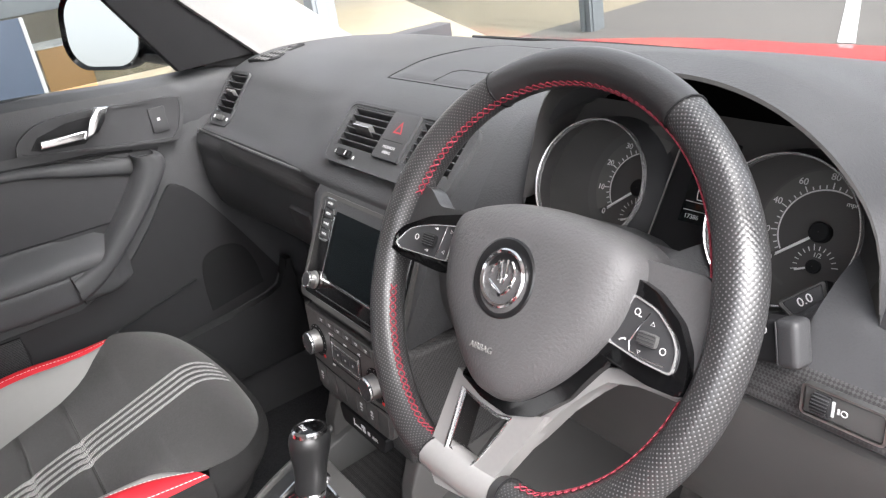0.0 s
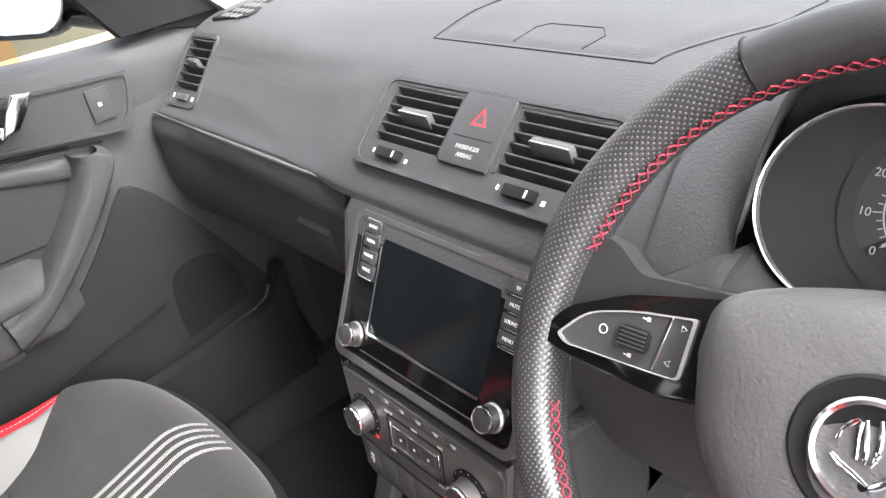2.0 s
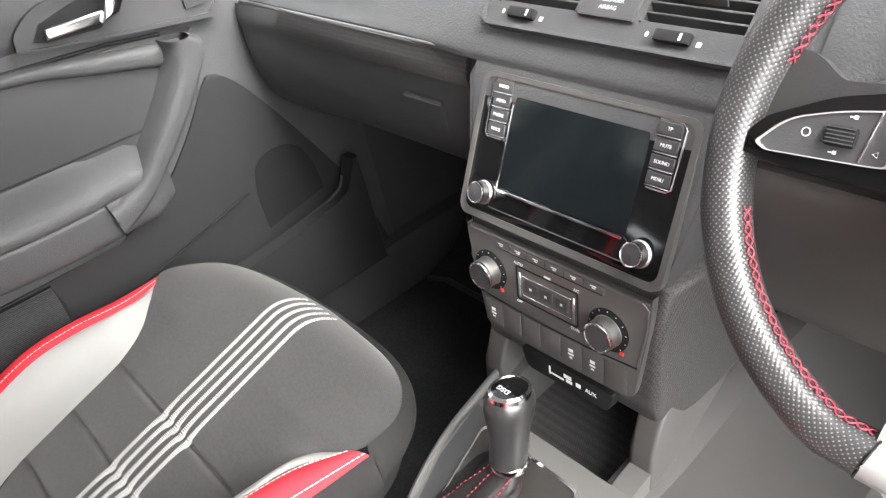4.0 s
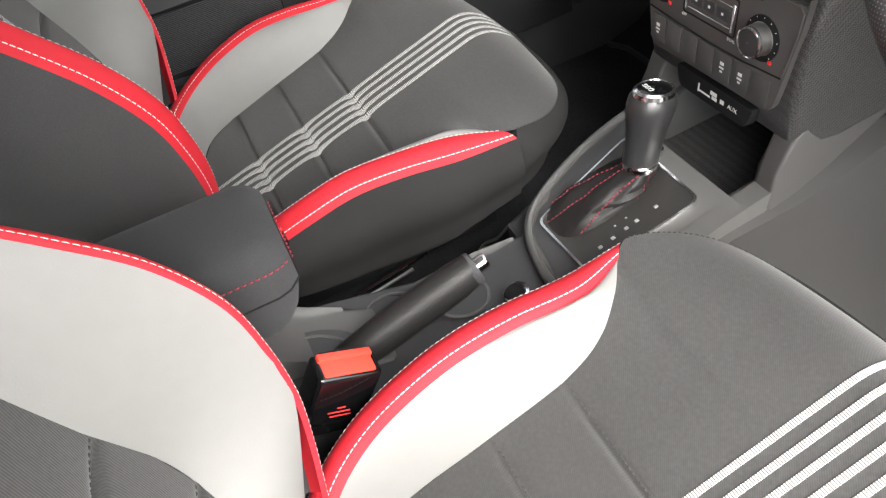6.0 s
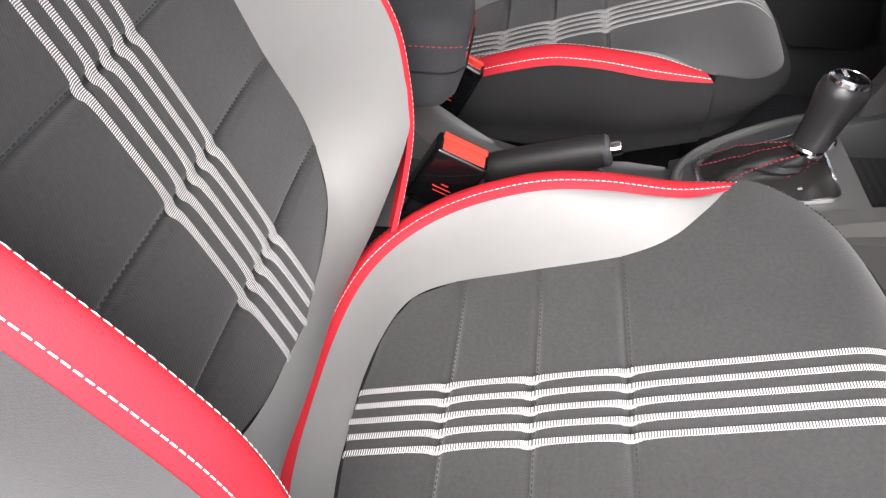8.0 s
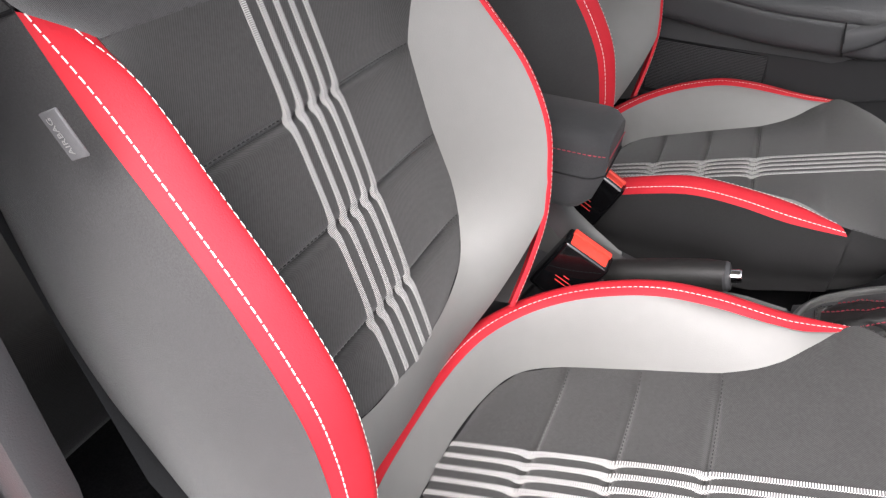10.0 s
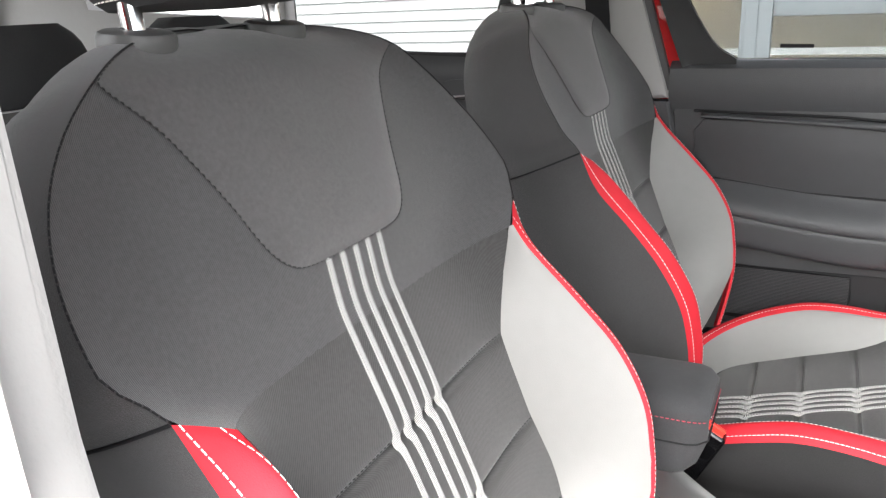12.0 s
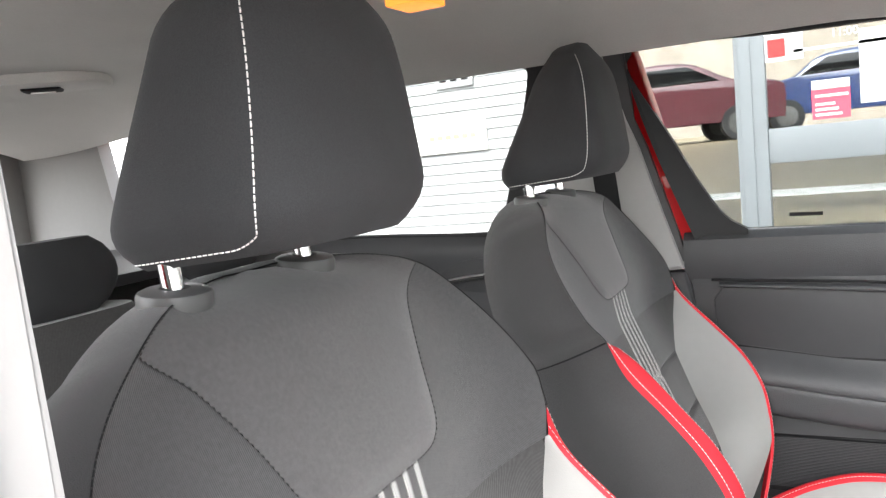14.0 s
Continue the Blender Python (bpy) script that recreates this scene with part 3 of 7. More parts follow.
        e = [(p[0], p[1], p[2]) for p in spline(C_R[::-1], 40)]
        for i in range(1, 30):
            v = 0.290 + (0.405 - 0.290) * (1 - (1 - i / 29) ** 1.7)
            w = cush_half(v)
            e.append((w, v, cush_d(w, v)))
        rows = []
        for X, v, d in e:
            top = cp(side * X, v, d)
            row = []
            for j in range(13):
                t = j / 12
                base = 0.520 + 0.33 * max(top.y + 0.12, 0)
                o = top.copy()
                out = 0.012 * math.sin(math.pi * min(t * 1.3, 1)) - 0.012 * t * t
                o.x += side * out * (X / 0.26)
                o.y += 0.012 * math.sin(math.pi * min(t * 1.2, 1)) * sm(.3, .4, v) - 0.012 * t * t * sm(.3, .4, v)
                o.z = top.z + (base - top.z) * t
                row.append(o)
            rows.append(row)
        # Skirt shade comes from this darker cloth colour.
        part("side_skirt", grid(rows), CLOTH_SHADED, cush, "plain charcoal cloth side")
        path = [cp(side * X, v, d + .0008) for X, v, d in e[40:]]
        part("edge_seam", stitches(path, CN, .0036, .0016, .0004), THREAD_D, cush)
    for q in SEAM_C:
        w = width_at(C_IN, q) - .002
        path = [cp(w * u, q + .0035, cush_d(w * u, q + .0035) + .0003) for u in (2 * j / 40 - 1 for j in range(41))]
        part("cross_seam", stitches(path, CN, .0035, .002, .0005), THREAD_D, cush)
    for k in range(5):
        part("woven_stripe", lane(cp, cush_d, (k - 2) * 0.0172, -0.091, 0.398, 200, 0.0056), STRIPE, cush, "woven white stripe")
    # underframe and rails
    base = part("base_frame", box(SEAT_X - .15, SEAT_X + .15, -.44, -.02, .42, .53, .01), BLACKP, root)
    for x in (-.2, .2):
        part("floor_rail", box(SEAT_X + x - .02, SEAT_X + x + .02, -.50, .06, .335, .375, .004), BLACKP, root)
        for y in (-.40, -.02):
            part("rail_bracket", box(SEAT_X + x - .012, SEAT_X + x + .012, y - .03, y + .03, .37, .42, .003), SATIN, root)
    # head restraint
    hb, hu, hn = Vector((SEAT_X + .014, -0.670, 1.203)), Vector((0, -0.10, 0.995)), Vector((0, 0.995, 0.10))
    for x in (-.073, .080):
        c = hb + Vector((x, .001, .002))
        turn = Matrix.Translation(c) @ Vector((0, .10, 1)).to_track_quat("Z", "Y").to_matrix().to_4x4()
        sl = part("post_sleeve", lathe([(.019, -.020), (.0262, -.008), (.0268, -.002), (.0268, .004), (.0255, .0070), (.0220, .0086), (.011, .0094), (.0085, .007)], 24, turn), GREYP, root)
        part("headrest_post", tube([c - hu * .02, c + hu * .03, c + hu * .06, c + hu * .09], .0078, 14), CHROME, root, "chrome headrest post")
    hc = hb + hu * 0.025
    HH = 0.188

    def head_ring(t):
        """Half width, front and back depth at a share of the height."""
        w = 0.109 * (1 - 0.11 * t ** 2.4)
        f = 0.128 - 0.004 * t - 0.012 * t ** 6
        b = -0.056 + 0.126 * t ** 1.1 - 0.018 * t ** 8
        r = (1 - max(1 - t / 0.22, 0) ** 2.2 * 0.24) * (1 - max((t - 0.76) / 0.24, 0) ** 2.4 * 0.42)
        return w * r, (f + b) / 2, (f - b) / 2 * r

    def head_point(t, q, grow=1.0):
        w, cy, hy = head_ring(t)
        c, n = math.cos(q), math.sin(q)
        ex = math.copysign(abs(c) ** 0.30, c) * w * grow
        ey = math.copysign(abs(n) ** 0.38, n) * hy * grow
        bow = 0.012 * (1 - (ex / w) ** 2) if n > 0 else 0.006 * (1 - (ex / w) ** 2) * -1
        dome = .016 * (1 - (ex / w) ** 2) * t ** 4 - 0.002 * (1 - t) ** 3 * (cy + ey) / .1
        return hc + Vector((ex, 0, 0)) + hn * (cy + ey + bow) + hu * (HH * t + dome)
    rows = [[head_point(0, 2 * math.pi * j / 64, g) for j in range(64)] for g in (.08, .4, .75)]
    rows += [[head_point(i / 28, 2 * math.pi * j / 64) for j in range(64)] for i in range(29)]
    rows += [[head_point(1, 2 * math.pi * j / 64, g) + hu * .006 * (1 - g * g) for j in range(64)] for g in (.9, .75, .55, .3, .06)]
    head = part("head_restraint", grid(rows, close_u=True, caps=True), CLOTH_PLAIN, root, "padded charcoal cloth head restraint with white stitching")
    for side in (1, -1):
        path = []
        for i in range(121):
            k = i / 120
            t = .030 + .94 * max((k - .24) / .76, 0) ** 1.45
            q = -46 + 66 * min(k / .32, 1) + 28 * t ** .6
            path.append(head_point(t, radians(q if side > 0 else 180 - q), 1.004))
        part("stitching", stitches(path, hn + Vector((side * .8, 0, 0)), .0040, .0010, .0005), THREAD_W, head)
    return root


def airbag_tag():
    root = thing("airbag_tag", (.632, -.483, .98), "small dark grey sewn cloth tag on the seat side", "tag")
    M = plane_at((.637, -.492, .972), (.12, -.45, .88), (-.15, -.88, -.45))
    part("cloth", slab(M, -.013, .013, -.010, .006, -.0008, .0008, .0005, 1), material("tag_cloth", (.11, .11, .115), .85, scale=400, var=.1, bump=.3), root)
    lettering("print", "AIRBAG", .0058, M @ Matrix.Translation((0, 0, .0010)), SILVER, root, .0001)
    return root


driver_seat = front_seat()
passenger_seat = copy_thing(driver_seat, pose(-SEAT_X, -0.16, 0.33))
tagged(passenger_seat, "charcoal cloth front passenger seat with red and pale grey bolsters")

airbag_tag()


# ---- structure ----
GROUND = -0.12
ground = solo("ground", grid([[(x, y, GROUND) for x in (-400, -40, -12, -3, 3, 40, 400)] for y in (-400, -40, -6, 6, 40, 400)]), ASPHALT, "pale worn asphalt of a car park", "ground", "structure", smooth=False)
floor = solo("floor", box(-.72, .72, -2.5, .95, .30, .332, 0), CARPET, "black carpeted car floor", "floor", "structure")
tunnel = solo("floor_tunnel", prism([(-.15, .33), (-.11, .47), (.11, .47), (.15, .33)], "y", -1.3, .9, .01), CARPET, "black carpeted floor tunnel", "floor", "structure")
solo("wall_front", box(-.72, .72, .86, .92, .30, .985, .01), CARPET, "dark carpeted bulkhead under the dashboard", "wall", "structure")

# headliner
def roof_z(x, y):
    return 1.532 - 0.072 * (abs(x) / 0.64) ** 3.2 - 0.03 * sm(-0.25, 0.12, y) - 0.05 * sm(-1.6, -2.3, y)


rows = [[(x, y, roof_z(x, y)) for x in [-.66 + 1.32 * i / 24 for i in range(25)]] for y in [.12 - 2.5 * j / 30 for j in range(31)]]
rows2 = [[(x * 1.14, y * 1.03 if y < -2 else y, z + .05 - .03 * (abs(x) / .66) ** 4) for x, y, z in r] for r in rows]
ceiling = solo("ceiling", grid(rows), HEADLINER, "grey felt headliner of the car", "ceiling", "structure")
solo("roof", grid(rows2), REDPAINT, "red painted car roof", "roof", "structure")

# body sides
def side_panel(name, poly, x0, x1, mat, label, category="wall", bev=.004):
    return solo(name, prism(poly, "x", x0, x1, bev), mat, label, category, "structure")


# passenger side (negative x)
side_panel("pillar_trim_1", [(-.645, 1.47), (-.602, 1.327), (-.580, 1.271), (-.541, 1.136), (-.507, 1.028), (-.60, 1.02), (-.72, 1.02), (-.76, 1.47)], -.70, -.662, TRIM_W, "pale grey trim of the door pillar", "pillar", .008)
side_panel("pillar_lower", [(-.506, 1.022), (-.45, .75), (-.43, .40), (-.74, .40), (-.72, 1.022)], -.71, -.668, HARD, "dark plastic lower trim of the door pillar", "pillar", .006)
side_panel("pillar_jamb", [(-.592, 1.49), (-.487, 1.10), (-.446, .90), (-.42, .70), (-.40, .40), (-.76, .40), (-.76, 1.49)], -.76, -.700, REDPAINT, "red painted door jamb", "pillar")
side_panel("pillar_seal", [(-.600, 1.48), (-.590, 1.327), (-.567, 1.271), (-.528, 1.136), (-.502, 1.045), (-.52, 1.035), (-.63, 1.327), (-.66, 1.48)], -.701, -.680, HARD, "dark grey door seal", "seal", .003)
side_panel("pillar_trim_2", [(.40, 1.075), (.64, 1.045), (.10, 1.49), (-.02, 1.49)], -.70, -.655, TRIM_W, "pale grey windscreen pillar trim", "pillar", .012)
side_panel("wall_rear_left", [(-1.405, .33), (-1.405, 1.12), (-1.405, 1.50), (-1.45, 1.50), (-1.46, 1.20), (-2.06, 1.24), (-2.11, 1.50), (-2.52, 1.50), (-2.52, .33)], -.73, -.685, TRIM_W, "pale grey side trim of the luggage space", "wall", 0)
def outer_skin(name, sx, y0, y1, top):
    """The car's painted side, gently bowed."""
    rows = []
    for i in range(13):
        y = y0 + (y1 - y0) * i / 12
        rows.append([(sx * (.772 + .035 * math.sin(math.pi * j / 10) - .02 * (j / 10) ** 3), y, .12 + (top - .12) * j / 10) for j in range(11)])
    return solo(name, grid(rows), REDPAINT, "glossy red painted side of the car", "car body", "structure")


outer_skin("wall_outer_left", -1, -2.55, .42, 1.07)
outer_skin("wall_outer_rear_right", 1, -2.55, -.79, 1.07)
outer_skin("wall_outer_front_right", 1, .95, 1.9, .80)
side_panel("wall_roof_rail_left", [(.15, 1.462), (.15, 1.53), (-2.5, 1.53), (-2.5, 1.50), (-1.45, 1.495), (-.6, 1.47)], -.72, -.64, HEADLINER, "grey felt roof side rail", "wall", .004)
# driver's side (positive x)
side_panel("pillar_trim_3", [(-.508, 1.50), (-.505, 1.06), (-.484, 1.00), (-.515, .968), (-.60, .965), (-.74, 1.50)], .690, .716, TRIM_W, "pale grey trim of the open door's pillar", "pillar", .008)
side_panel("pillar_lower_2", [(-.515, .965), (-.47, .80), (-.44, .33), (-.74, .33), (-.72, .965)], .692, .718, HARD, "dark plastic lower trim of the door pillar", "pillar", .006)
side_panel("pillar_jamb_2", [(-.53, 1.49), (-.54, 1.0), (-.47, .70), (-.44, .20), (-.78, .20), (-.78, 1.49)], .722, .76, REDPAINT, "red painted door jamb", "pillar")
side_panel("wall_rear_right", [(-.72, .33), (-.72, 1.10), (-1.40, 1.12), (-1.40, 1.50), (-1.45, 1.50), (-1.46, 1.20), (-2.06, 1.24), (-2.11, 1.50), (-2.52, 1.50), (-2.52, .33)], .685, .73, TRIM_W, "pale grey side trim of the luggage space", "wall", 0)
side_panel("wall_roof_rail_right", [(.15, 1.462), (.15, 1.53), (-2.5, 1.53), (-2.5, 1.50), (-1.45, 1.495), (-.6, 1.47)], .64, .72, HEADLINER, "grey felt roof side rail", "wall", .004)
side_panel("pillar_trim_4", [(.40, 1.075), (.64, 1.045), (.10, 1.49), (-.02, 1.49)], .655, .70, TRIM_W, "pale grey windscreen pillar trim", "pillar", .012)
solo("sill_left", box(-.76, -.655, -.5, .9, .20, .45, .012), HARD, "dark plastic door sill cover", "sill", "structure")
sill = solo("sill_right", box(.66, .76, -.5, .9, .20, .36, .012), HARD, "dark plastic door sill cover", "sill", "structure")
for sx in (-1, 1):
    solo("wall_kick", prism([(.36, .33), (.36, 1.04), (.88, 1.04), (.88, .33)], "x", sx * .72 - .03, sx * .72 + .03, .004), HARD, "dark footwell side panel", "wall", "structure")
# tailgate
solo("wall_back", prism([(-.70, .33), (.70, .33), (.70, 1.12), (.62, 1.12), (-.62, 1.12), (-.70, 1.12)], "y", -2.56, -2.50, .004), TRIM_W, "pale grey tailgate trim", "wall", "structure")
solo("wall_back_top", box(-.70, .70, -2.56, -2.40, 1.44, 1.52, .01), TRIM_W, "pale grey tailgate header trim", "wall", "structure")
for sx in (-1, 1):
    solo("wall_back_post", prism([(sx * .70, 1.12), (sx * .62, 1.12), (sx * .58, 1.44), (sx * .70, 1.44)][::sx], "y", -2.56, -2.44, .004), TRIM_W, "pale grey tailgate post trim", "wall", "structure")
# seat belt beside the pillar
belt = solo("seat_belt", prism([(-.690, 1.44), (-.645, 1.44), (-.605, 1.0), (-.65, 1.0)], "x", -.656, -.652, 0), BLACKP, "dark woven seat belt hanging down the pillar", "seat belt")


# ---- passenger door ----
def closed_door():
    root = thing("passenger_door", (-.70, .0, .42), "closed dark grey front passenger door with armrest", "car door")
    X0 = -.685
    body = part("door_panel", prism([(-.505, 1.06), (.24, 1.045), (.40, 1.04), (.42, .42), (-.43, .42), (-.47, .75)], "x", -.72, X0, .006), DOORP, root, "dark grey moulded door panel")
    # belt pad on top
    rows = []
    for i in range(31):
        y = -.508 + (.90 * i / 30)
        top = 1.098 - 0.022 * sm(-.1, .25, y) - .006 * sm(.2, .4, y)
        inx = -.672 - .010 * sm(.20, .30, y)
        rows.append([(-.735, y, top - .004), (-.715, y, top), (-.695, y, top - .004), (inx - .004, y, top - .016), (inx, y, top - .04), (inx - .002, y, top - .075), (X0 - .004, y, top - .10), (X0 - .01, y, top - .11), (-.735, y, top - .11)])
    part("belt_pad", grid(rows, close_u=True, caps=True), DOORP, root, "soft grey door top padding")
    # upper insert and its edge
    ins = [(-.452, .83), (-.458, .965), (-.44, .988), (-.168, .980), (.10, .965), (.172, .955), (.165, .90), (.13, .85), (.02, .82)]
    part("door_insert", prism(ins, "x", X0 - .004, X0 + .006, .005), HARD, root, "smooth dark door insert")
    # ledge over the insert, pull handle and armrest
    part("upper_ledge", moulding([(-.445, .998), (-.2, .990), (-.067, .986), (.038, .968), (.148, .949)], [(-.445, .990), (-.2, .977), (-.07, .966), (.03, .940), (.140, .912)], X0 - .002, .020), DOORP, root, "soft grey ledge over the insert")
    part("pull_handle", moulding([(.116, .958), (.116, .946), (.111, .928), (.095, .902), (.066, .867), (.039, .838), (.008, .806), (-.030, .790), (-.052, .785)], [(.154, .957), (.170, .945), (.168, .925), (.152, .902), (.109, .850), (.056, .797), (.010, .757), (-.020, .738), (-.043, .727)], X0, .056, 60, 14, 3.2), DOORP, root, "grey moulded pull handle that sweeps down into the armrest")
    rows = []
    for i in range(41):
        y = -.50 + .558 * i / 40
        up = .034 * sm(-.12, -.5, y)
        out = .018 * sm(-.40, -.5, y) + .007 * sm(-.06, -.03, y) + .035 * sm(.01, .058, y)
        sec = [(-.686, .849), (-.681, .8495), (-.676, .843), (-.662, .833), (-.648, .824), (-.637, .815), (-.6305, .806), (-.6285, .797), (-.6300, .790), (-.6335, .7872), (-.6320, .7850), (-.6310, .778), (-.6335, .758), (-.6385, .738), (-.647, .727), (-.664, .722), (-.686, .720)]
        rows.append([(x - out, y, z + up) for x, z in spline(sec, 44)])
    part("armrest", grid(rows, caps=True), DOORP, root, "padded grey armrest")
    part("insert_groove", tube([(X0 + .004, -.46, 1.003), (X0 + .006, -.2, .996), (X0 + .006, .05, .975), (X0 + .005, .125, .962)], .0028, 6), BLACKP, root)
    part("armrest_joint", tube([(-.642, -.052, .800), (-.630, -.052, .786), (-.629, -.047, .757), (-.640, -.042, .728)], .0014, 6), BLACKP, root)
    part("insert_crease", tube([(X0 + .008, -.46, .880), (X0 + .006, -.25, .854), (X0 + .006, -.05, .848), (X0 + .006, .055, .846)], .0018, 6), BLACKP, root)
    # latch recess
    rec = spline([(-.058, 1.008), (-.050, 1.030), (-.01, 1.052), (.06, 1.055), (.15, 1.047), (.222, 1.040), (.234, 1.030), (.222, .985), (.208, .966), (.19, .964), (.06, .985), (-.04, 1.002), (-.058, 1.008)], 60)[:-1]
    rec = [(p[0], p[1]) for p in rec]
    cen = (sum(p[0] for p in rec) / len(rec), sum(p[1] for p in rec) / len(rec))
    M = Matrix.Translation((-.668, 0, 0)) @ Matrix(((0, 0, 1, 0), (1, 0, 0, 0), (0, 1, 0, 0), (0, 0, 0, 1)))
    inn = [(cen[0] + (p[0] - cen[0]) * .95, cen[1] + (p[1] - cen[1]) * .86) for p in rec]
    part("latch_frame", ring_slab(M, rec, inn, -.004, .005), HARD, root, "dark latch surround")
    part("latch_dish", outline_slab(M, inn, -.004, .0015), HARD, root)
    # Hollow behind the lever: a flat black plate with its shade painted in.
    cup = [(-.035, 1.012), (-.02, 1.030), (.03, 1.042), (.085, 1.043), (.08, 1.02), (.05, 1.0), (-.02, 1.006)]
    part("latch_dark_plate", outline_slab(M, cup, .001, .003), BLACKP, root)
    lev = part("latch_lever", prism([(-.022, 1.012), (-.019, 1.026), (.052, 1.025), (.066, 1.022), (.062, 1.010)], "x", -.657, -.646, .003, 3), CHROME, root, "polished chrome latch lever")
    part("lever_blade", prism([(.048, 1.010), (.074, 1.016), (.088, 1.034), (.103, 1.056), (.079, 1.060), (.066, 1.040)], "x", -.652, -.639, .004, 3), CHROME, lev)
    sw = part("lock_switch", slab(M, .168, .198, .985, 1.030, .001, .007, .002), HARD, root, "dark rocker switch")
    part("switch_mark", slab(M, .180, .185, 1.006, 1.011, .0068, .0073, 0), MARK, sw)
    # lower door: pocket, line, grille
    low = part("lower_panel", prism([(-.43, .42), (-.45, .70), *[(float(p[0]), float(p[1])) for p in spline([(-.05, .70), (.04, .745), (.11, .812), (.155, .868), (.178, .880), (.215, .848), (.262, .775), (.305, .70), (.36, .60)], 24)], (.41, .42)], "x", X0 - .006, X0 + .005, .003), LOWDOOR, root, "dark moulded lower door")
    # No hollow here: a flat black plate paints the recess's shade.
    part("pocket_dark_plate", outline_slab(Matrix.Translation((-.662, 0, 0)) @ Matrix(((0, 0, 1, 0), (1, 0, 0, 0), (0, 1, 0, 0), (0, 0, 0, 1))), [(float(p[0]), float(p[1])) for p in spline([(.178, .60), (.178, .66), (.186, .705), (.205, .724), (.245, .728), (.275, .712), (.292, .67), (.298, .62)], 24)], -.022, -.0165, 0), BLACKP, low)
    part("pocket_front", prism([(-.40, .45), (-.40, .60), (.0, .578), (.10, .583), (.20, .592), (.29, .601), (.318, .612), (.330, .632), (.338, .67), (.352, .67), (.36, .45)], "x", -.66, -.630, .005, 3), LOWDOOR, low, "moulded door pocket")
    part("groove_line", tube([(-.673, -.13, .60), (-.672, .0, .640), (-.672, .165, .682)], .0022, 6), BLACKP, low)
    g = part("speaker_grille", prism([(-.378, .60), (-.372, .703), (-.16, .697), (-.155, .66), (-.16, .60)], "x", -.682, -.668, .004), BLACKP, root, "ribbed black speaker grille")
    for i in range(34):
        z = .602 + .0029 * i
        part("rib", prism([(-.374, z), (-.374, z + .0013), (-.160, z + .0013), (-.160, z)], "x", -.669, -.6665, 0), HARD, g, smooth=False)
    # window surround and glass
    inner = spline([(-.39, 1.098), (-.43, 1.125), (-.47, 1.185), (-.53, 1.299), (-.592, 1.412), (-.590, 1.448), (-.55, 1.462), (-.30, 1.450), (-.02, 1.435), (.10, 1.34), (.225, 1.215), (.243, 1.09)], 48)
    outer = spline([(-.39, 1.06), (-.470, 1.06), (-.492, 1.10), (-.558, 1.28), (-.600, 1.43), (-.606, 1.478), (-.57, 1.484), (-.30, 1.474), (.0, 1.47), (.16, 1.36), (.36, 1.16), (.42, 1.05)], 48)
    rows = [[(-.690, *o) for o in outer], [(-.678, *o) for o in outer], [(-.686, *(i * .25 + o * .75)) for i, o in zip(inner, outer)], [(-.688, *i) for i in inner], [(-.712, *i) for i in inner], [(-.712, *o) for o in outer]]
    part("window_frame", grid(rows), RUBBER, root, "black window surround")
    gl = part("window_glass", prism([(float(p[0]), float(p[1])) for p in inner], "x", -.702, -.699, 0), CABIN_GLASS, root, "tinted side window")
    gm = part("glass_mark", prism([(-.318, 1.117), (-.318, 1.124), (-.262, 1.123), (-.262, 1.116)], "x", -.6985, -.698, 0), BLACKP, gl)
    # mirror triangle
    part("mirror_panel", prism([(.245, 1.08), (.40, 1.08), (.06, 1.42), (.03, 1.42)], "x", -.70, -.668, .006), BLACKP, root, "dark mirror corner panel")
    return root


car_door = closed_door()


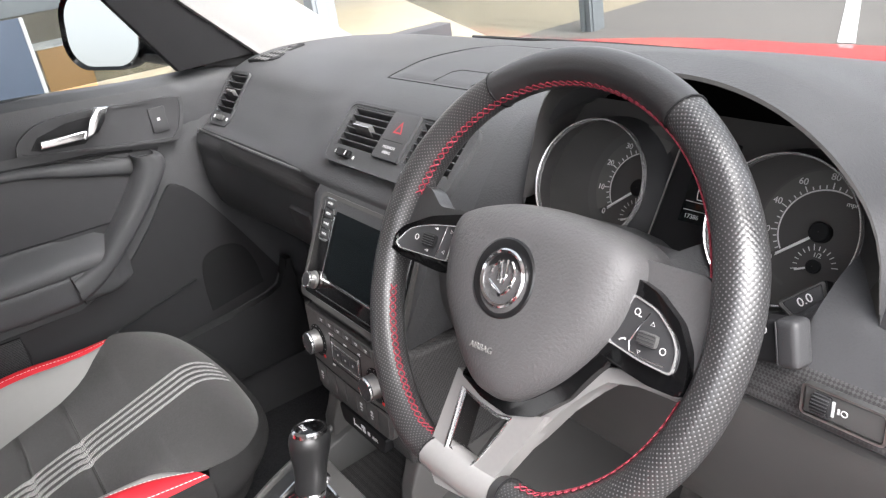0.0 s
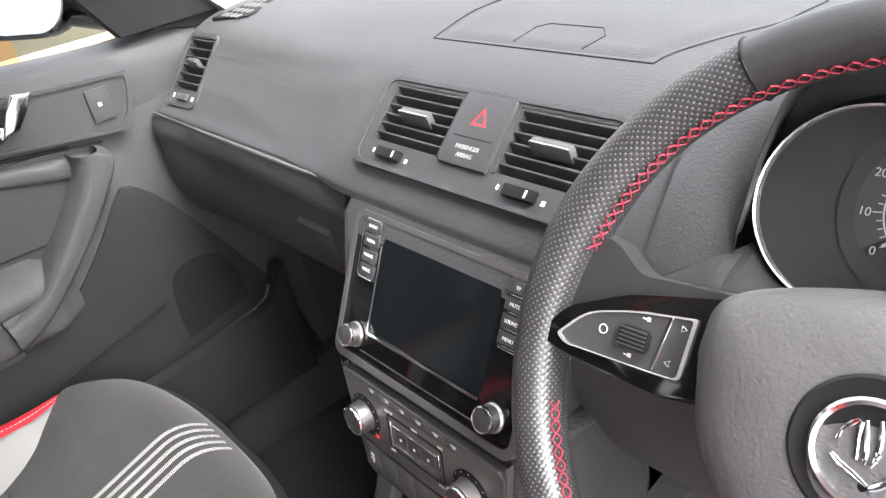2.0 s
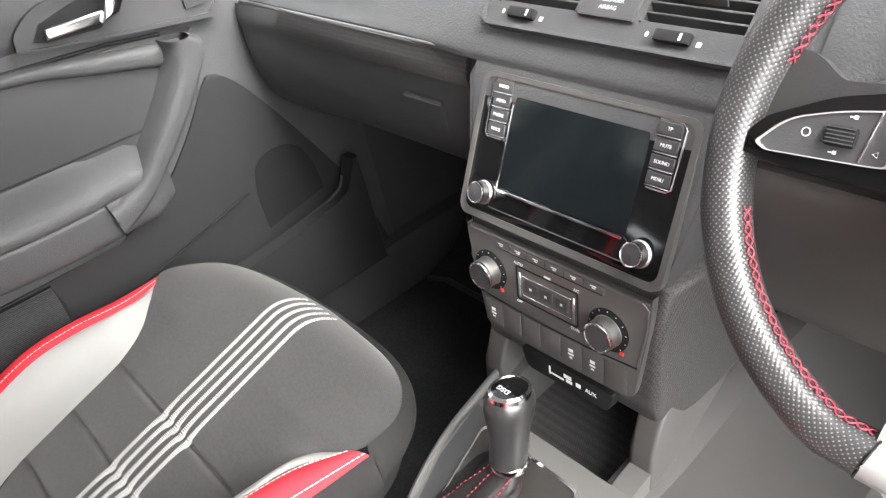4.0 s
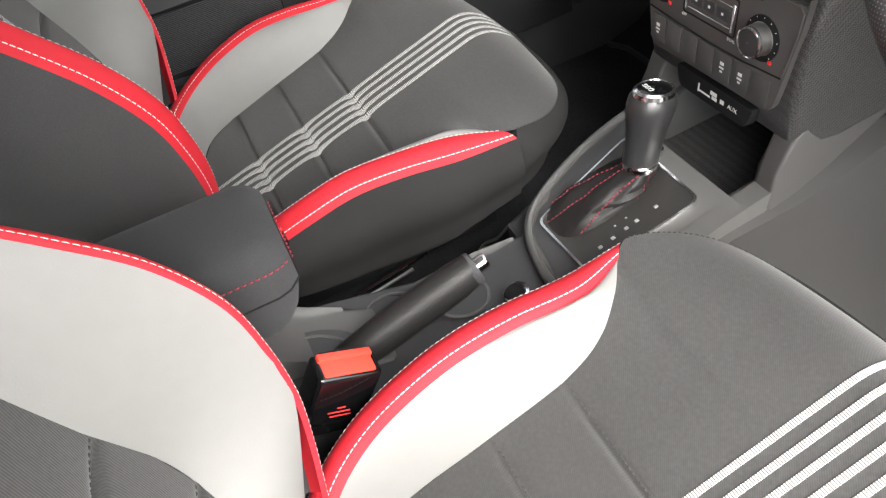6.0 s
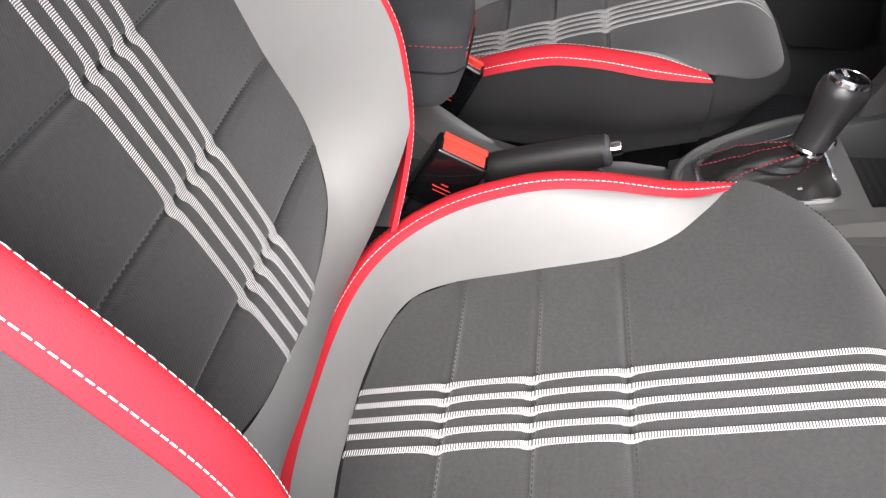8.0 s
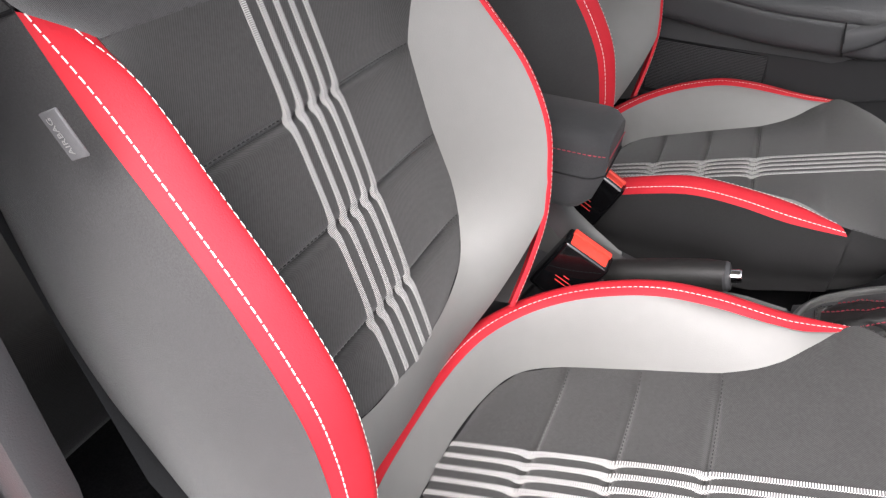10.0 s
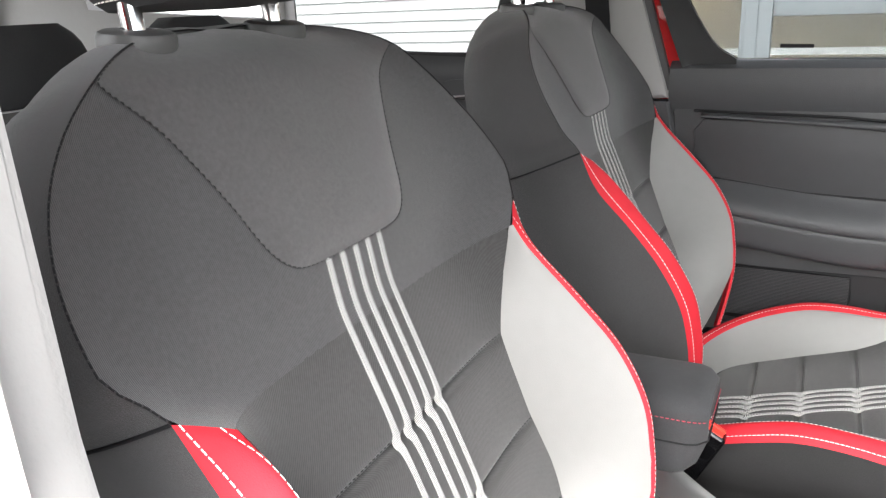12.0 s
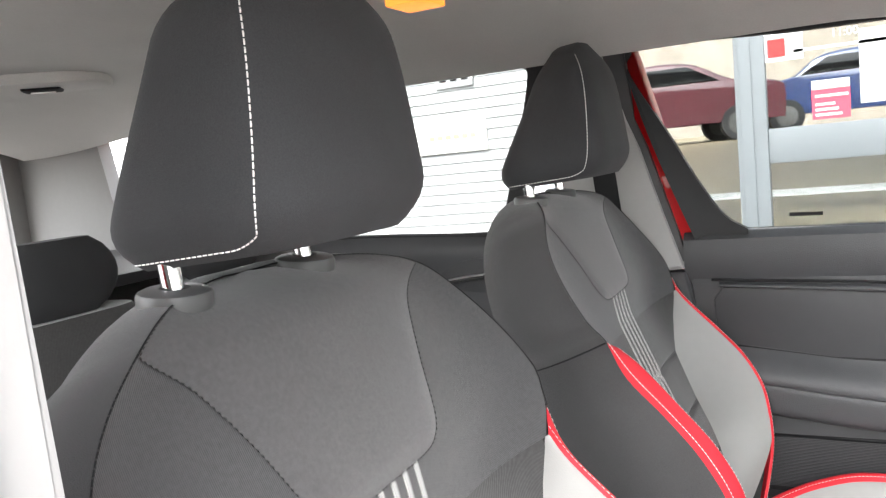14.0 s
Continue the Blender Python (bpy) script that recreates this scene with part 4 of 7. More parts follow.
def rear_door():
    root = thing("rear_door", (-.70, -1.0, .42), "closed dark grey rear passenger door with chrome lever", "car door")
    part("door_panel", prism([(-.78, 1.04), (-1.38, 1.05), (-1.40, .42), (-.76, .42)], "x", -.73, -.69, .006), DOORP, root)
    rows = []
    for i in range(12):
        y = -.76 - .64 * i / 11
        top = 1.112 + .012 * sm(-.8, -1.3, y)
        rows.append([(-.735, y, top - .004), (-.70, y, top), (-.68, y, top - .02), (-.676, y, top - .05), (-.69, y, top - .09), (-.735, y, top - .09)])
    part("belt_pad", grid(rows, close_u=True, caps=True), DOORP, root)
    M = Matrix.Translation((-.682, 0, 0)) @ Matrix(((0, 0, 1, 0), (1, 0, 0, 0), (0, 1, 0, 0), (0, 0, 0, 1)))
    rec = spline([(-1.06, .998), (-1.04, 1.03), (-.99, 1.055), (-.93, 1.06), (-.86, 1.05), (-.83, 1.03), (-.85, .99), (-.95, .985), (-1.06, .998)], 40)[:-1]
    part("latch_dish", outline_slab(M, [(p[0], p[1]) for p in rec], -.006, .006, .003), HARD, root)
    part("latch_lever", tube([(-.672, -1.02, 1.012), (-.668, -.97, 1.020), (-.665, -.93, 1.024), (-.662, -.91, 1.036)], .008, 10), CHROME, root, "polished chrome latch lever")
    inner = spline([(-1.39, 1.125), (-.93, 1.115), (-.89, 1.14), (-.84, 1.30), (-.805, 1.43), (-.815, 1.458), (-.858, 1.472), (-1.10, 1.488), (-1.39, 1.495)], 40)
    outer = spline([(-1.42, 1.09), (-.88, 1.08), (-.84, 1.10), (-.80, 1.28), (-.765, 1.43), (-.765, 1.49), (-.82, 1.505), (-1.10, 1.515), (-1.42, 1.52)], 40)
    rows = [[(-.695, *o) for o in outer], [(-.685, *o) for o in outer], [(-.694, *i) for i in inner], [(-.715, *i) for i in inner], [(-.715, *o) for o in outer]]
    part("window_frame", grid(rows), RUBBER, root, "black window surround")
    gl = part("window_glass", prism([(float(p[0]), float(p[1])) for p in inner], "x", -.706, -.703, 0), REAR_GLASS, root, "tinted side window")
    return root


rear_passenger_door = rear_door()


def wing_mirror():
    root = thing("wing_mirror", (-.90, .24, 1.12), "black wing mirror on the passenger door", "mirror")
    M = plane_at((-.925, .190, 1.160), (.80, .60, -.06), (-.07, .12, 1))
    sh = round_rect(-.090, .090, -.076, .076, .058, 8)
    rows = []
    for k in range(9):
        q = k / 8 * math.pi / 2
        f = math.cos(q) ** 0.6 if k < 8 else 0.02
        rows.append([M @ Vector((x * f * 1.06, y * f * 1.08, -.012 - .075 * math.sin(q))) for x, y in sh])
    rows = [[M @ Vector((x * .97, y * .97, .004)) for x, y in sh], [M @ Vector((x * 1.05, y * 1.06, .010)) for x, y in sh], *rows]
    part("housing", grid(rows, close_u=True), GLOSS, root, "black mirror housing")
    part("mirror_glass", outline_slab(M, [(x * .975, y * .975) for x, y in sh], -.004, .003), material("mirror_silver", (.92, .93, .93), 0.02, 1.0, scale=5, var=.01, bump=0), root, "clear mirror glass")
    part("mirror_arm", tube([(-.88, .25, 1.10), (-.80, .28, 1.09), (-.71, .29, 1.09)], .03, 12, flat=.6), GLOSS, root)
    return root


mirror = wing_mirror()


# ---- dashboard ----
SEC_P = [(.86, 1.015), (.74, 1.045), (.60, 1.071), (.47, 1.082), (.405, 1.079), (.352, 1.063), (.324, 1.038), (.297, 1.006), (.274, .982), (.259, .971), (.257, .966)]
SEC_M = [(.86, 1.018), (.74, 1.052), (.60, 1.079), (.47, 1.088), (.40, 1.083), (.355, 1.075), (.325, 1.062), (.295, 1.035), (.258, .998), (.243, .978), (.240, .968)]


def mixed(a, b, t):
    return [(p[0] + (q[0] - p[0]) * t, p[1] + (q[1] - p[1]) * t) for p, q in zip(a, b)]


def dense(sec, n=34):
    return [tuple(p) for p in spline(sec, n)]


def pad_section(x):
    s = mixed(SEC_P, SEC_M, sm(-.30, -.15, x))
    edge = sm(-.668, -.682, x)
    return [(y + .012 * edge * sm(.5, .25, y), z - .010 * edge) for y, z in s]


PAD_LINE = sorted(dense(SEC_M, 60))


def pad_height(y):
    return float(np.interp(y, [p[0] for p in PAD_LINE], [p[1] for p in PAD_LINE]))


def hood_lip(x):
    """Height of the hood's lip over the dials."""
    u = (x - .40) / (.180 if x > .40 else .170)
    if abs(u) >= 1:
        return 1.0
    return 1.0 + .149 * max(1 - abs(u) ** (2.3 if u > 0 else 4.5), 0) ** .5


def hood_section(x):
    """From the windscreen over the hood to its lip, or down the dash face beside it."""
    lip = hood_lip(x)
    inside = .230 < x < .580
    over = lip + .006 - 1.083
    top = (over + (over * over + .0003) ** .5) / 2 if inside else .006 * sm(.19, .23, x) * sm(.625, .580, x)
    out = []
    for i in range(40):
        y = .86 + (.345 - .86) * i / 39
        out.append((y, pad_height(max(y, .40)) + top * min(max((.70 - y) / .355, 0), 1) ** 1.6 - .004 * sm(.37, .345, y)))
    y0, z0 = out[-1]
    away = sm(.580, .635, x) + sm(.230, .185, x)
    y1, z1 = (.285 + .015 * sm(0, .08, lip - 1.0), lip) if inside else (.285 - .036 * away, 1.0 - .015 * away)
    for i in range(1, 15):
        f = i / 14
        out.append((y0 + (y1 - y0) * f, z0 + (z1 - z0) * (f ** 1.6 * .8 + f * .2)))
    return out


def dashboard():
    root = thing("dashboard", (0, .5, .95), "dark grey soft-touch dashboard with grained surface", "dashboard")
    secs = []
    for x in [-.686, -.683, -.680, -.675, -.67, -.660, -.648, -.63, -.61, -.59, -.572, -.56, -.50, -.40, -.30, -.22, -.18, -.15, -.132, -.12, -.06, 0, .06, .10, .128, .14, .16, .182]:
        secs.append((x, dense(pad_section(x), 60)))
    bm = loft_x(secs)
    gone = [f for f in bm.faces if (-.132 < f.calc_center_median().x < .128 and .262 < f.calc_center_median().y < .318) or (-.648 < f.calc_center_median().x < -.572 and .276 < f.calc_center_median().y < .342)]
    bmesh.ops.delete(bm, geom=gone, context="FACES")
    part("dash_pad", bm, SOFT, root, "grained soft dashboard pad")
    # driver's side with the hood over the dials
    rows = []
    for x in [.182, .195, .21, .22, .226, .2295, *[.2305 + .349 * i / 60 for i in range(61)], .5802, .587, .597, .61, .625, .65, .68, .71]:
        rows.append([(x, y, z) for y, z in hood_section(x)])
    part("binnacle_hood", grid(rows), SOFT, root, "grained hood over the dials")
    lin = []
    for i in range(61):
        x = .2305 + .349 * i / 60
        y, z = hood_section(x)[-1]
        q = x - .40
        lin.append([(x, y, z), (.40 + q * .998, y - .001, z - .003), (.40 + q * 1.01, y + .008, z - .006), (.40 + q * 1.08, y + .04, z - .010), (.40 + q * 1.25, .42, z - .03)])
    part("binnacle_lining", grid(lin), STACKP, root, "dark hood lining")
    # lower half, passenger side
    low = [(.257, .966), (.252, .945), (.254, .925), (.253, .900), (.257, .860), (.272, .820), (.305, .785), (.36, .757), (.45, .745), (.86, .74)]
    secs = []
    for x in (-.686, -.682, -.676, -.66, -.62, -.5, -.4, -.3, -.2, -.14):
        e = sm(-.670, -.684, x)
        secs.append((x, [(y + .014 * e - .014 * sm(-.45, -.66, x), z) for y, z in dense(low, 30)]))
    gb = part("glovebox", loft_x(secs), SOFT, root, "dark plastic glovebox lid")
    part("glovebox_latch", prism([(.254, .900), (.247, .895), (.252, .862), (.262, .858), (.28, .86), (.28, .90)], "x", -.300, -.230, .004), HARD, gb)
    part("carbon_strip", prism([(.258, .967), (.250, .965), (.244, .946), (.247, .929), (.262, .926), (.29, .93), (.29, .967)], "x", -.674, -.172, .003), CARBON, root, "carbon-look decor strip")
    part("strip_edge", tube([(-.672, .252, .9690), (-.40, .250, .9690), (-.17, .249, .9690)], .0016, 6), SATIN, root)
    # storage lid
    def lid_x(v):
        return (-.150 - .012 * math.sin(math.pi * v) + .03 * max(v - .8, 0) * 4, .108 + .052 * sm(0, .5, v) - .03 * max(v - .8, 0) * 4)
    rows = []
    for i in range(21):
        v = i / 20
        y = .378 + .20 * v
        x0, x1 = lid_x(v)
        rows.append([(x0 + (x1 - x0) * j / 16, y, pad_height(y) + (.0022 if 0 < i < 20 and 0 < j < 16 else -.002)) for j in range(17)])
    lid = part("storage_lid", grid(rows), SOFT, root, "grained storage compartment lid")
    ring = [rows[0][j] for j in range(17)] + [rows[i][16] for i in range(1, 21)] + [rows[20][j] for j in range(15, -1, -1)] + [rows[i][0] for i in range(19, 0, -1)]
    part("lid_groove", tube([(x, y, z + .0022) for x, y, z in ring], .0008, 6, closed=True), BLACKP, lid)
    tab = [(x, y, pad_height(y) + .0024) for x, y in ((-.045, .384), (-.045, .415), (-.035, .424), (.025, .424), (.038, .410), (.034, .384))]
    part("lid_tab", tube(tab, .0005, 6), BLACKP, lid)
    return root


dash = dashboard()


def slatted_vent(root, M, x0, x1, y0, y1, n, depth=.03):
    """An air vent: dark well, frame, slats and a sliding tab."""
    v = part("air_vent", slab(M, x0, x1, y0, y1, -depth, -depth + .003, 0), BLACKP, root)
    for q in ((x0 - .002, x0 + .001, y0, y1), (x1 - .001, x1 + .002, y0, y1)):
        part("vent_wall", slab(M, *q, -depth, .001, 0), HARD, v)
    for q in ((x0, x1, y0 - .002, y0), (x0, x1, y1, y1 + .002)):
        part("vent_wall", slab(M, *q, -depth, .001, 0), HARD, v)
    for i in range(n):
        y = y0 + (y1 - y0) * (i + .5) / n
        T = M @ Matrix.Translation((0, y, -.006)) @ Matrix.Rotation(radians(-28), 4, "X")
        part("slat", slab(T, x0 + .001, x1 - .001, -.0012, .0012, -.014, .008, .0008, 1), HARD, v)
    c, w = (x0 + x1) / 2, (x1 - x0) * .22
    T = M @ Matrix.Translation((c, (y0 + y1) / 2, .0)) @ Matrix.Rotation(radians(-28), 4, "X")
    part("vent_tab", slab(T, -w, w, -.004, .0035, -.006, .008, .0015), GREYP, v)
    part("tab_trim", slab(T, -w * .95, w * .95, -.0042, -.0022, .0076, .0088, .0003, 1), CHROME, v)
    return v


def centre_vents():
    root = thing("centre_vent_panel", (0, .29, 1.03), "dark double air vent panel with hazard button", "air vent")
    M = plane_at((-.006, .2885, 1.030), (1, 0, 0), (0, .067, .062))
    out = round_rect(-.142, .146, -.046, .044, .016)
    inn = round_rect(-.137, .141, -.042, .040, .013)
    part("panel_frame", ring_slab(M, out, inn, -.006, .006), SOFT, root, "dark satin frame")
    for q in ((-.137, -.127, -.042, .040), (.133, .141, -.042, .040), (-.127, .133, -.042, -.022), (-.127, .133, .037, .040), (-.030, .036, -.022, .037)):
        part("panel_face", slab(M, *q, -.004, .0045, 0), HARD, root)
    for x0, x1 in ((-.125, -.032), (.038, .131)):
        slatted_vent(root, M @ Matrix.Translation((0, 0, .003)), x0, x1, -.020, .036, 6, .035)
    for x0 in (-.118, .046):
        th = part("vent_wheel", slab(M, x0 + .012, x0 + .045, -.036, -.026, .003, .010, .002), BLACKP, root)
        part("wheel_mark", slab(M, x0 + .036, x0 + .038, -.034, -.028, .0098, .0104, 0), MARK, th)
        lettering("print", "0", .0068, M @ Matrix.Translation((x0 + .003, -.031, .0048)), MARK, th)
        part("print", slab(M, x0 + .050, x0 + .054, -.035, -.031, .0045, .0049, 0), MARK, th)
    b = part("hazard_button", slab(M, -.026, .032, -.024, .040, .003, .0085, .002), HARD, root, "dark switch block")
    tri = [(-.0065, .012), (.0125, .012), (.003, .0285)]
    tin = [(-.0030, .0140), (.0090, .0140), (.003, .0246)]
    part("hazard_triangle", ring_slab(M, tri, tin, .0083, .0088), MARK_DR, b, "red warning triangle")
    part("button_joint", slab(M, -.020, .026, .0005, .0015, .0083, .0087, 0), BLACKP, b)
    lettering("print", "PASSENGER", .0054, M @ Matrix.Translation((.003, -.008, .0087)), MARK_D, b)
    lettering("print", "AIRBAG", .0054, M @ Matrix.Translation((.003, -.0150, .0087)), MARK_D, b)
    return root


centre_vents()


def side_vent():
    root = thing("side_vent", (-.61, .31, 1.02), "narrow upright dash air vent with chrome tab", "air vent")
    M = plane_at((-.611, .3095, 1.0215), (1, .05, 0), (0, .068, .077))
    o, i = round_rect(-.045, .041, -.057, .052, .014), round_rect(-.040, .036, -.052, .047, .010)
    part("panel_frame", ring_slab(M, o, i, -.012, .004), SOFT, root)
    part("panel_face", slab(M, -.041, .037, -.053, -.032, -.010, .002, 0), HARD, root)
    slatted_vent(root, M @ Matrix.Translation((0, 0, .002)), -.037, .033, -.031, .045, 6, .03)
    w = part("vent_wheel", slab(M, -.016, .012, -.047, -.038, .0, .006, .002), GREYP, root)
    part("print", slab(M, -.033, -.028, -.045, -.039, .002, .0026, 0), MARK, w)
    part("print", slab(M, .022, .028, -.046, -.040, .002, .0026, 0), MARK, w)
    return root


side_vent()
tv = thing("demist_vent", (-.60, .42, 1.08), "small three-cornered demister grille on the dash top", "air vent")
TVM = plane_at((-.60, .42, 1.0790), (1, 0, 0), (0, 1, .10))
part("frame", outline_slab(TVM, [(-.040, -.052), (.036, -.034), (.042, -.022), (-.002, .052), (-.018, .050), (-.038, -.035)], -.006, .0020, .001), BLACKP, tv)
for j, (y, x0, n) in enumerate(((-.038, -.026, 4), (-.020, -.024, 4), (-.002, -.020, 3), (.016, -.016, 2), (.034, -.014, 1))):
    for k in range(n):
        part("fin", slab(TVM, x0 + .014 * k, x0 + .008 + .014 * k, y - .006, y + .006, .001, .0032, .0008, 1), GREYP, tv)


def knob(root, M, x, y, r, h, name="knob"):
    T = M @ Matrix.Translation((x, y, 0))
    k = part(name, lathe([(r * 1.10, 0), (r * 1.10, .0015), (r * .98, .003), (r * .96, h * .80), (r * .93, h * .82)], 36, T), SATIN, root, "satin rotary knob")
    part("knob_ring", lathe([(r * .97, h * .78), (r * .99, h * .86), (r * .96, h * .97), (r * .88, h), (r * .82, h * .96)], 36, T), CHROME, k)
    part("knob_face", lathe([(r * .86, h * .95), (r * .80, h * .97), (.0003, h * .97)], 30, T), HARD, k)
    return k


def centre_stack():
    root = thing("centre_stack", (0, .22, .80), "dark centre console stack with radio and climate panel", "console")
    upper = [(.32, .985), (.243, .972), (.232, .955), (.186, .848), (.177, .832), (.19, .826), (.32, .83)]
    bm = prism(upper, "x", -.150, .138, .010, 3)
    for v in bm.verts:
        v.co.x = -.006 + (v.co.x + .006) * (1 - .17 * sm(.95, .83, v.co.z))
    part("stack_body", bm, SOFT, root, "grained console body")
    lower = [(.32, .835), (.180, .832), (.169, .780), (.165, .705), (.170, .676), (.185, .660), (.23, .655), (.32, .68)]
    bm = prism(lower, "x", -.124, .119, .012, 3)
    for v in bm.verts:
        v.co.x = -.004 + (v.co.x + .004) * (1 - .06 * sm(.82, .68, v.co.z)) + .016 * sm(.20, .30, v.co.y) * (1 if v.co.x > 0 else -1)
    part("carbon_surround", bm, CARBON, root, "carbon-look surround of the climate panel")
    for sx, xa, xb in ((-1, -.120, -.092), (1, .085, .1125)):
        part("stack_leg", prism([(.150, .600), (.158, .640), (.172, .676), (.25, .74), (.34, .80), (.34, .54), (.17, .54)], "x", xa, xb, .005, 3), STACKP, root, "grey upright beside the tray")
    M = plane_at((-.006, .2095, .897), (1, 0, 0), (0, .063, .122))
    part("radio_frame", ring_slab(M, round_rect(-.124, .122, -.074, .071, .012), round_rect(-.118, .116, -.067, .066, .010), .0, .007), STACKP, root)
    radio = part("radio", outline_slab(M, round_rect(-.119, .117, -.068, .067, .010), .0, .0055, .001), GLOSS, root, "piano-black radio unit with dark touch screen")
    part("radio_screen", outline_slab(M, round_rect(-.076, .076, -.037, .052, .003), .004, .0062, 0), SCREEN, radio, "dark switched-off display")
    part("screen_edge", slab(M, -.077, .074, -.0412, -.0385, .0050, .0072, .0006), CHROME, radio)
    part("screen_edge", slab(M, -.0790, -.0768, -.040, .044, .0050, .0068, .0004), CHROME, radio)
    part("screen_groove", slab(M, -.085, .085, -.0600, -.0588, .0050, .0062, .0003, 1), HARD, radio)
    for sx, words in ((-1, ("RADIO", "MEDIA", "PHONE", "VOICE")), (1, ("TP", "MUTE", "SOUND", "MENU"))):
        for i, wd in enumerate(words):
            y = .0585 - .0138 * i
            x = sx * .0935
            b = part("radio_button", slab(M, x - .0115, x + .0115, y - .0055, y + .0058, .005, .0078, .0009, 1), HARD, radio)
            part("button_trim", slab(M, x - .0115, x + .0115, y - .0069, y - .0060, .005, .0078, .0002, 1), CHROME, b)
            lettering("print", wd, .0042, M @ Matrix.Translation((x, y, .0080)), MARK, b)
        edge = [(sx * .082, .0648), (sx * .104, .0648), (sx * .1085, .0605), (sx * .1075, .012), (sx * .104, .0085), (sx * .084, .0085)]
        part("button_edge", tube([M @ Vector((*p, .0066)) for p in edge], .0009, 6), CHROME, radio)
    for x in (-.094, .094):
        knob(radio, M @ Matrix.Translation((0, 0, .006)), x, -.047, .0112, .014, "rotary_knob")
    # climate panel with the switch row in its lower edge
    H = plane_at((-.006, .1655, .765), (1, 0, 0), (0, .012, .118))
    face = panel_outline([(-.112, .057), (.117, .057), (.116, .035), (.099, -.058), (-.092, -.062), (-.110, .030)], [.006, .008, .03, .012, .010, .03])
    part("climate_panel", outline_slab(H, face, -.004, .0035, .0012), STACKP, root, "dark climate control panel")
    part("panel_ridge", tube([H @ Vector((x, y, .0034)) for x, y in ((-.108, .0555), (.0, .0565), (.108, .0555), (.1135, .050), (.1125, .030), (.104, -.016))], .0012, 6), GREYP, root)
    for x, y in ((-.081, .013), (.071, .010)):
        T = H @ Matrix.Translation((x, y, .003))
        part("dial_ring", lathe([(.0225, 0), (.0225, .0015), (.019, .0025), (.0003, .0025)], 36, T), BLACKP, root)
        knob(root, T, 0, 0, .0160, .018, "temperature_knob")
        part("red_dot", slab(T, .0135, .0180, -.0205, -.0165, .001, .0026, .0005, 1), MARK_R, root)
        for q in range(11):
            R = T @ Matrix.Rotation(radians(-45 + 27 * q), 4, "Z")
            part("dial_tick", slab(R, .0200, .0212, -.0004, .0004, .0010, .0022, 0), MARK, root)
    part("button_groove", slab(H, -.070, .064, .0440, .0448, .0030, .0041, .0002, 1), BLACKP, root)
    for k in range(6):
        x = -.062 + .0234 * k
        b = part("climate_button", slab(H, x - .0113, x + .0113, .0456, .0545, .002, .0050, .001), STACKP, root)
        part("print", slab(H, x - .0035, x + .0035, .0508, .0519, .0048, .0053, 0), MARK, b)
        part("print", slab(H, x - .0016, x + .0024, .0488, .0499, .0048, .0053, 0), MARK, b)
    part("climate_bezel", ring_slab(H, round_rect(-.044, .036, -.006, .034, .003), round_rect(-.0425, .0345, -.0045, .0325, .003), .002, .0042), BLACKP, root)
    for y in (.0245, .0020):
        part("button_trim", slab(H, -.036, .028, y - .0007, y + .0007, .003, .0052, .0003, 1), CHROME, root)
    for x in (-.0385, .0310):
        part("button_trim", slab(H, x - .0016, x + .0016, -.001, .028, .003, .0055, .0004, 1), CHROME, root)
    for x in (-.024, -.004, .016):
        part("control_key", slab(H, x - .0085, x + .0085, .0065, .0195, .003, .0050, .001, 1), HARD, root)
        part("print", slab(H, x - .0014, x + .0014, .0117, .0143, .0048, .0053, 0), MARK, root)
    lettering("print", "AUTO", .0044, H @ Matrix.Translation((-.040, .0365, .0038)), MARK, root)
    lettering("print", "A/C", .0044, H @ Matrix.Translation((.034, .0365, .0038)), MARK, root)
    lettering("print", "OFF", .0044, H @ Matrix.Translation((-.041, -.0090, .0038)), MARK, root)
    lettering("print", "DUAL", .0044, H @ Matrix.Translation((.032, -.0090, .0038)), MARK, root)
    part("print", slab(H, -.006, .002, .0345, .0365, .0034, .0040, 0), MARK, root)
    part("row_groove", tube([H @ Vector((x, y, .0036)) for x, y in ((-.099, -.020), (-.05, -.0225), (.0, -.0235), (.05, -.0225), (.103, -.018))], .0010, 6), BLACKP, root)
    for k in range(7):
        x = -.081 + .0268 * k
        b = part("switch_blank", slab(H, x - .0128, x + .0128, -.0555, -.0250, .0, .0046, .0016), STACKP, root)
        if k in (0, 4, 5):
            part("print", slab(H, x - .0028, x + .0028, -.0385, -.0350, .0044, .0049, 0), MARK, b)
            part("print", slab(H, x - .0034, x + .0034, -.0425, -.0405, .0044, .0049, 0), MARK, b)
            part("print", slab(H, x - .0018, x + .0018, -.0465, -.0445, .0044, .0049, 0), MARK, b)
    # socket plate in the lip
    A = H @ Matrix.Translation((.014, -.0805, .0))
    part("socket_panel", outline_slab(A, panel_outline([(-.060, .012), (.062, .012), (.054, -.012), (-.052, -.012)], .005), -.012, .0014, .001), BLACKP, root, "black socket plate")
    lettering("print", "AUX", .0068, A @ Matrix.Translation((.034, 0, .0018)), MARK, root)
    for x, y, w, h in ((-.020, .0, .001, .005), (-.010, -.003, .009, .001), (.004, .003, .005, .0022), (.006, -.002, .004, .0018), (.018, .0, .003, .0024)):
        part("print", slab(A, x - w, x + w, y - h, y + h, .0012, .0018, 0), MARK, root)
    return root


stack = centre_stack()


PALEGREY = material("satin_grey_paint", (.108, .106, .102), .42, scale=60, var=.05, bump=.08, bump_scale=900)
GEARPLATE = material("brushed_dark_plate", (.034, .033, .031), .32, scale=90, var=.1, bump=.1)
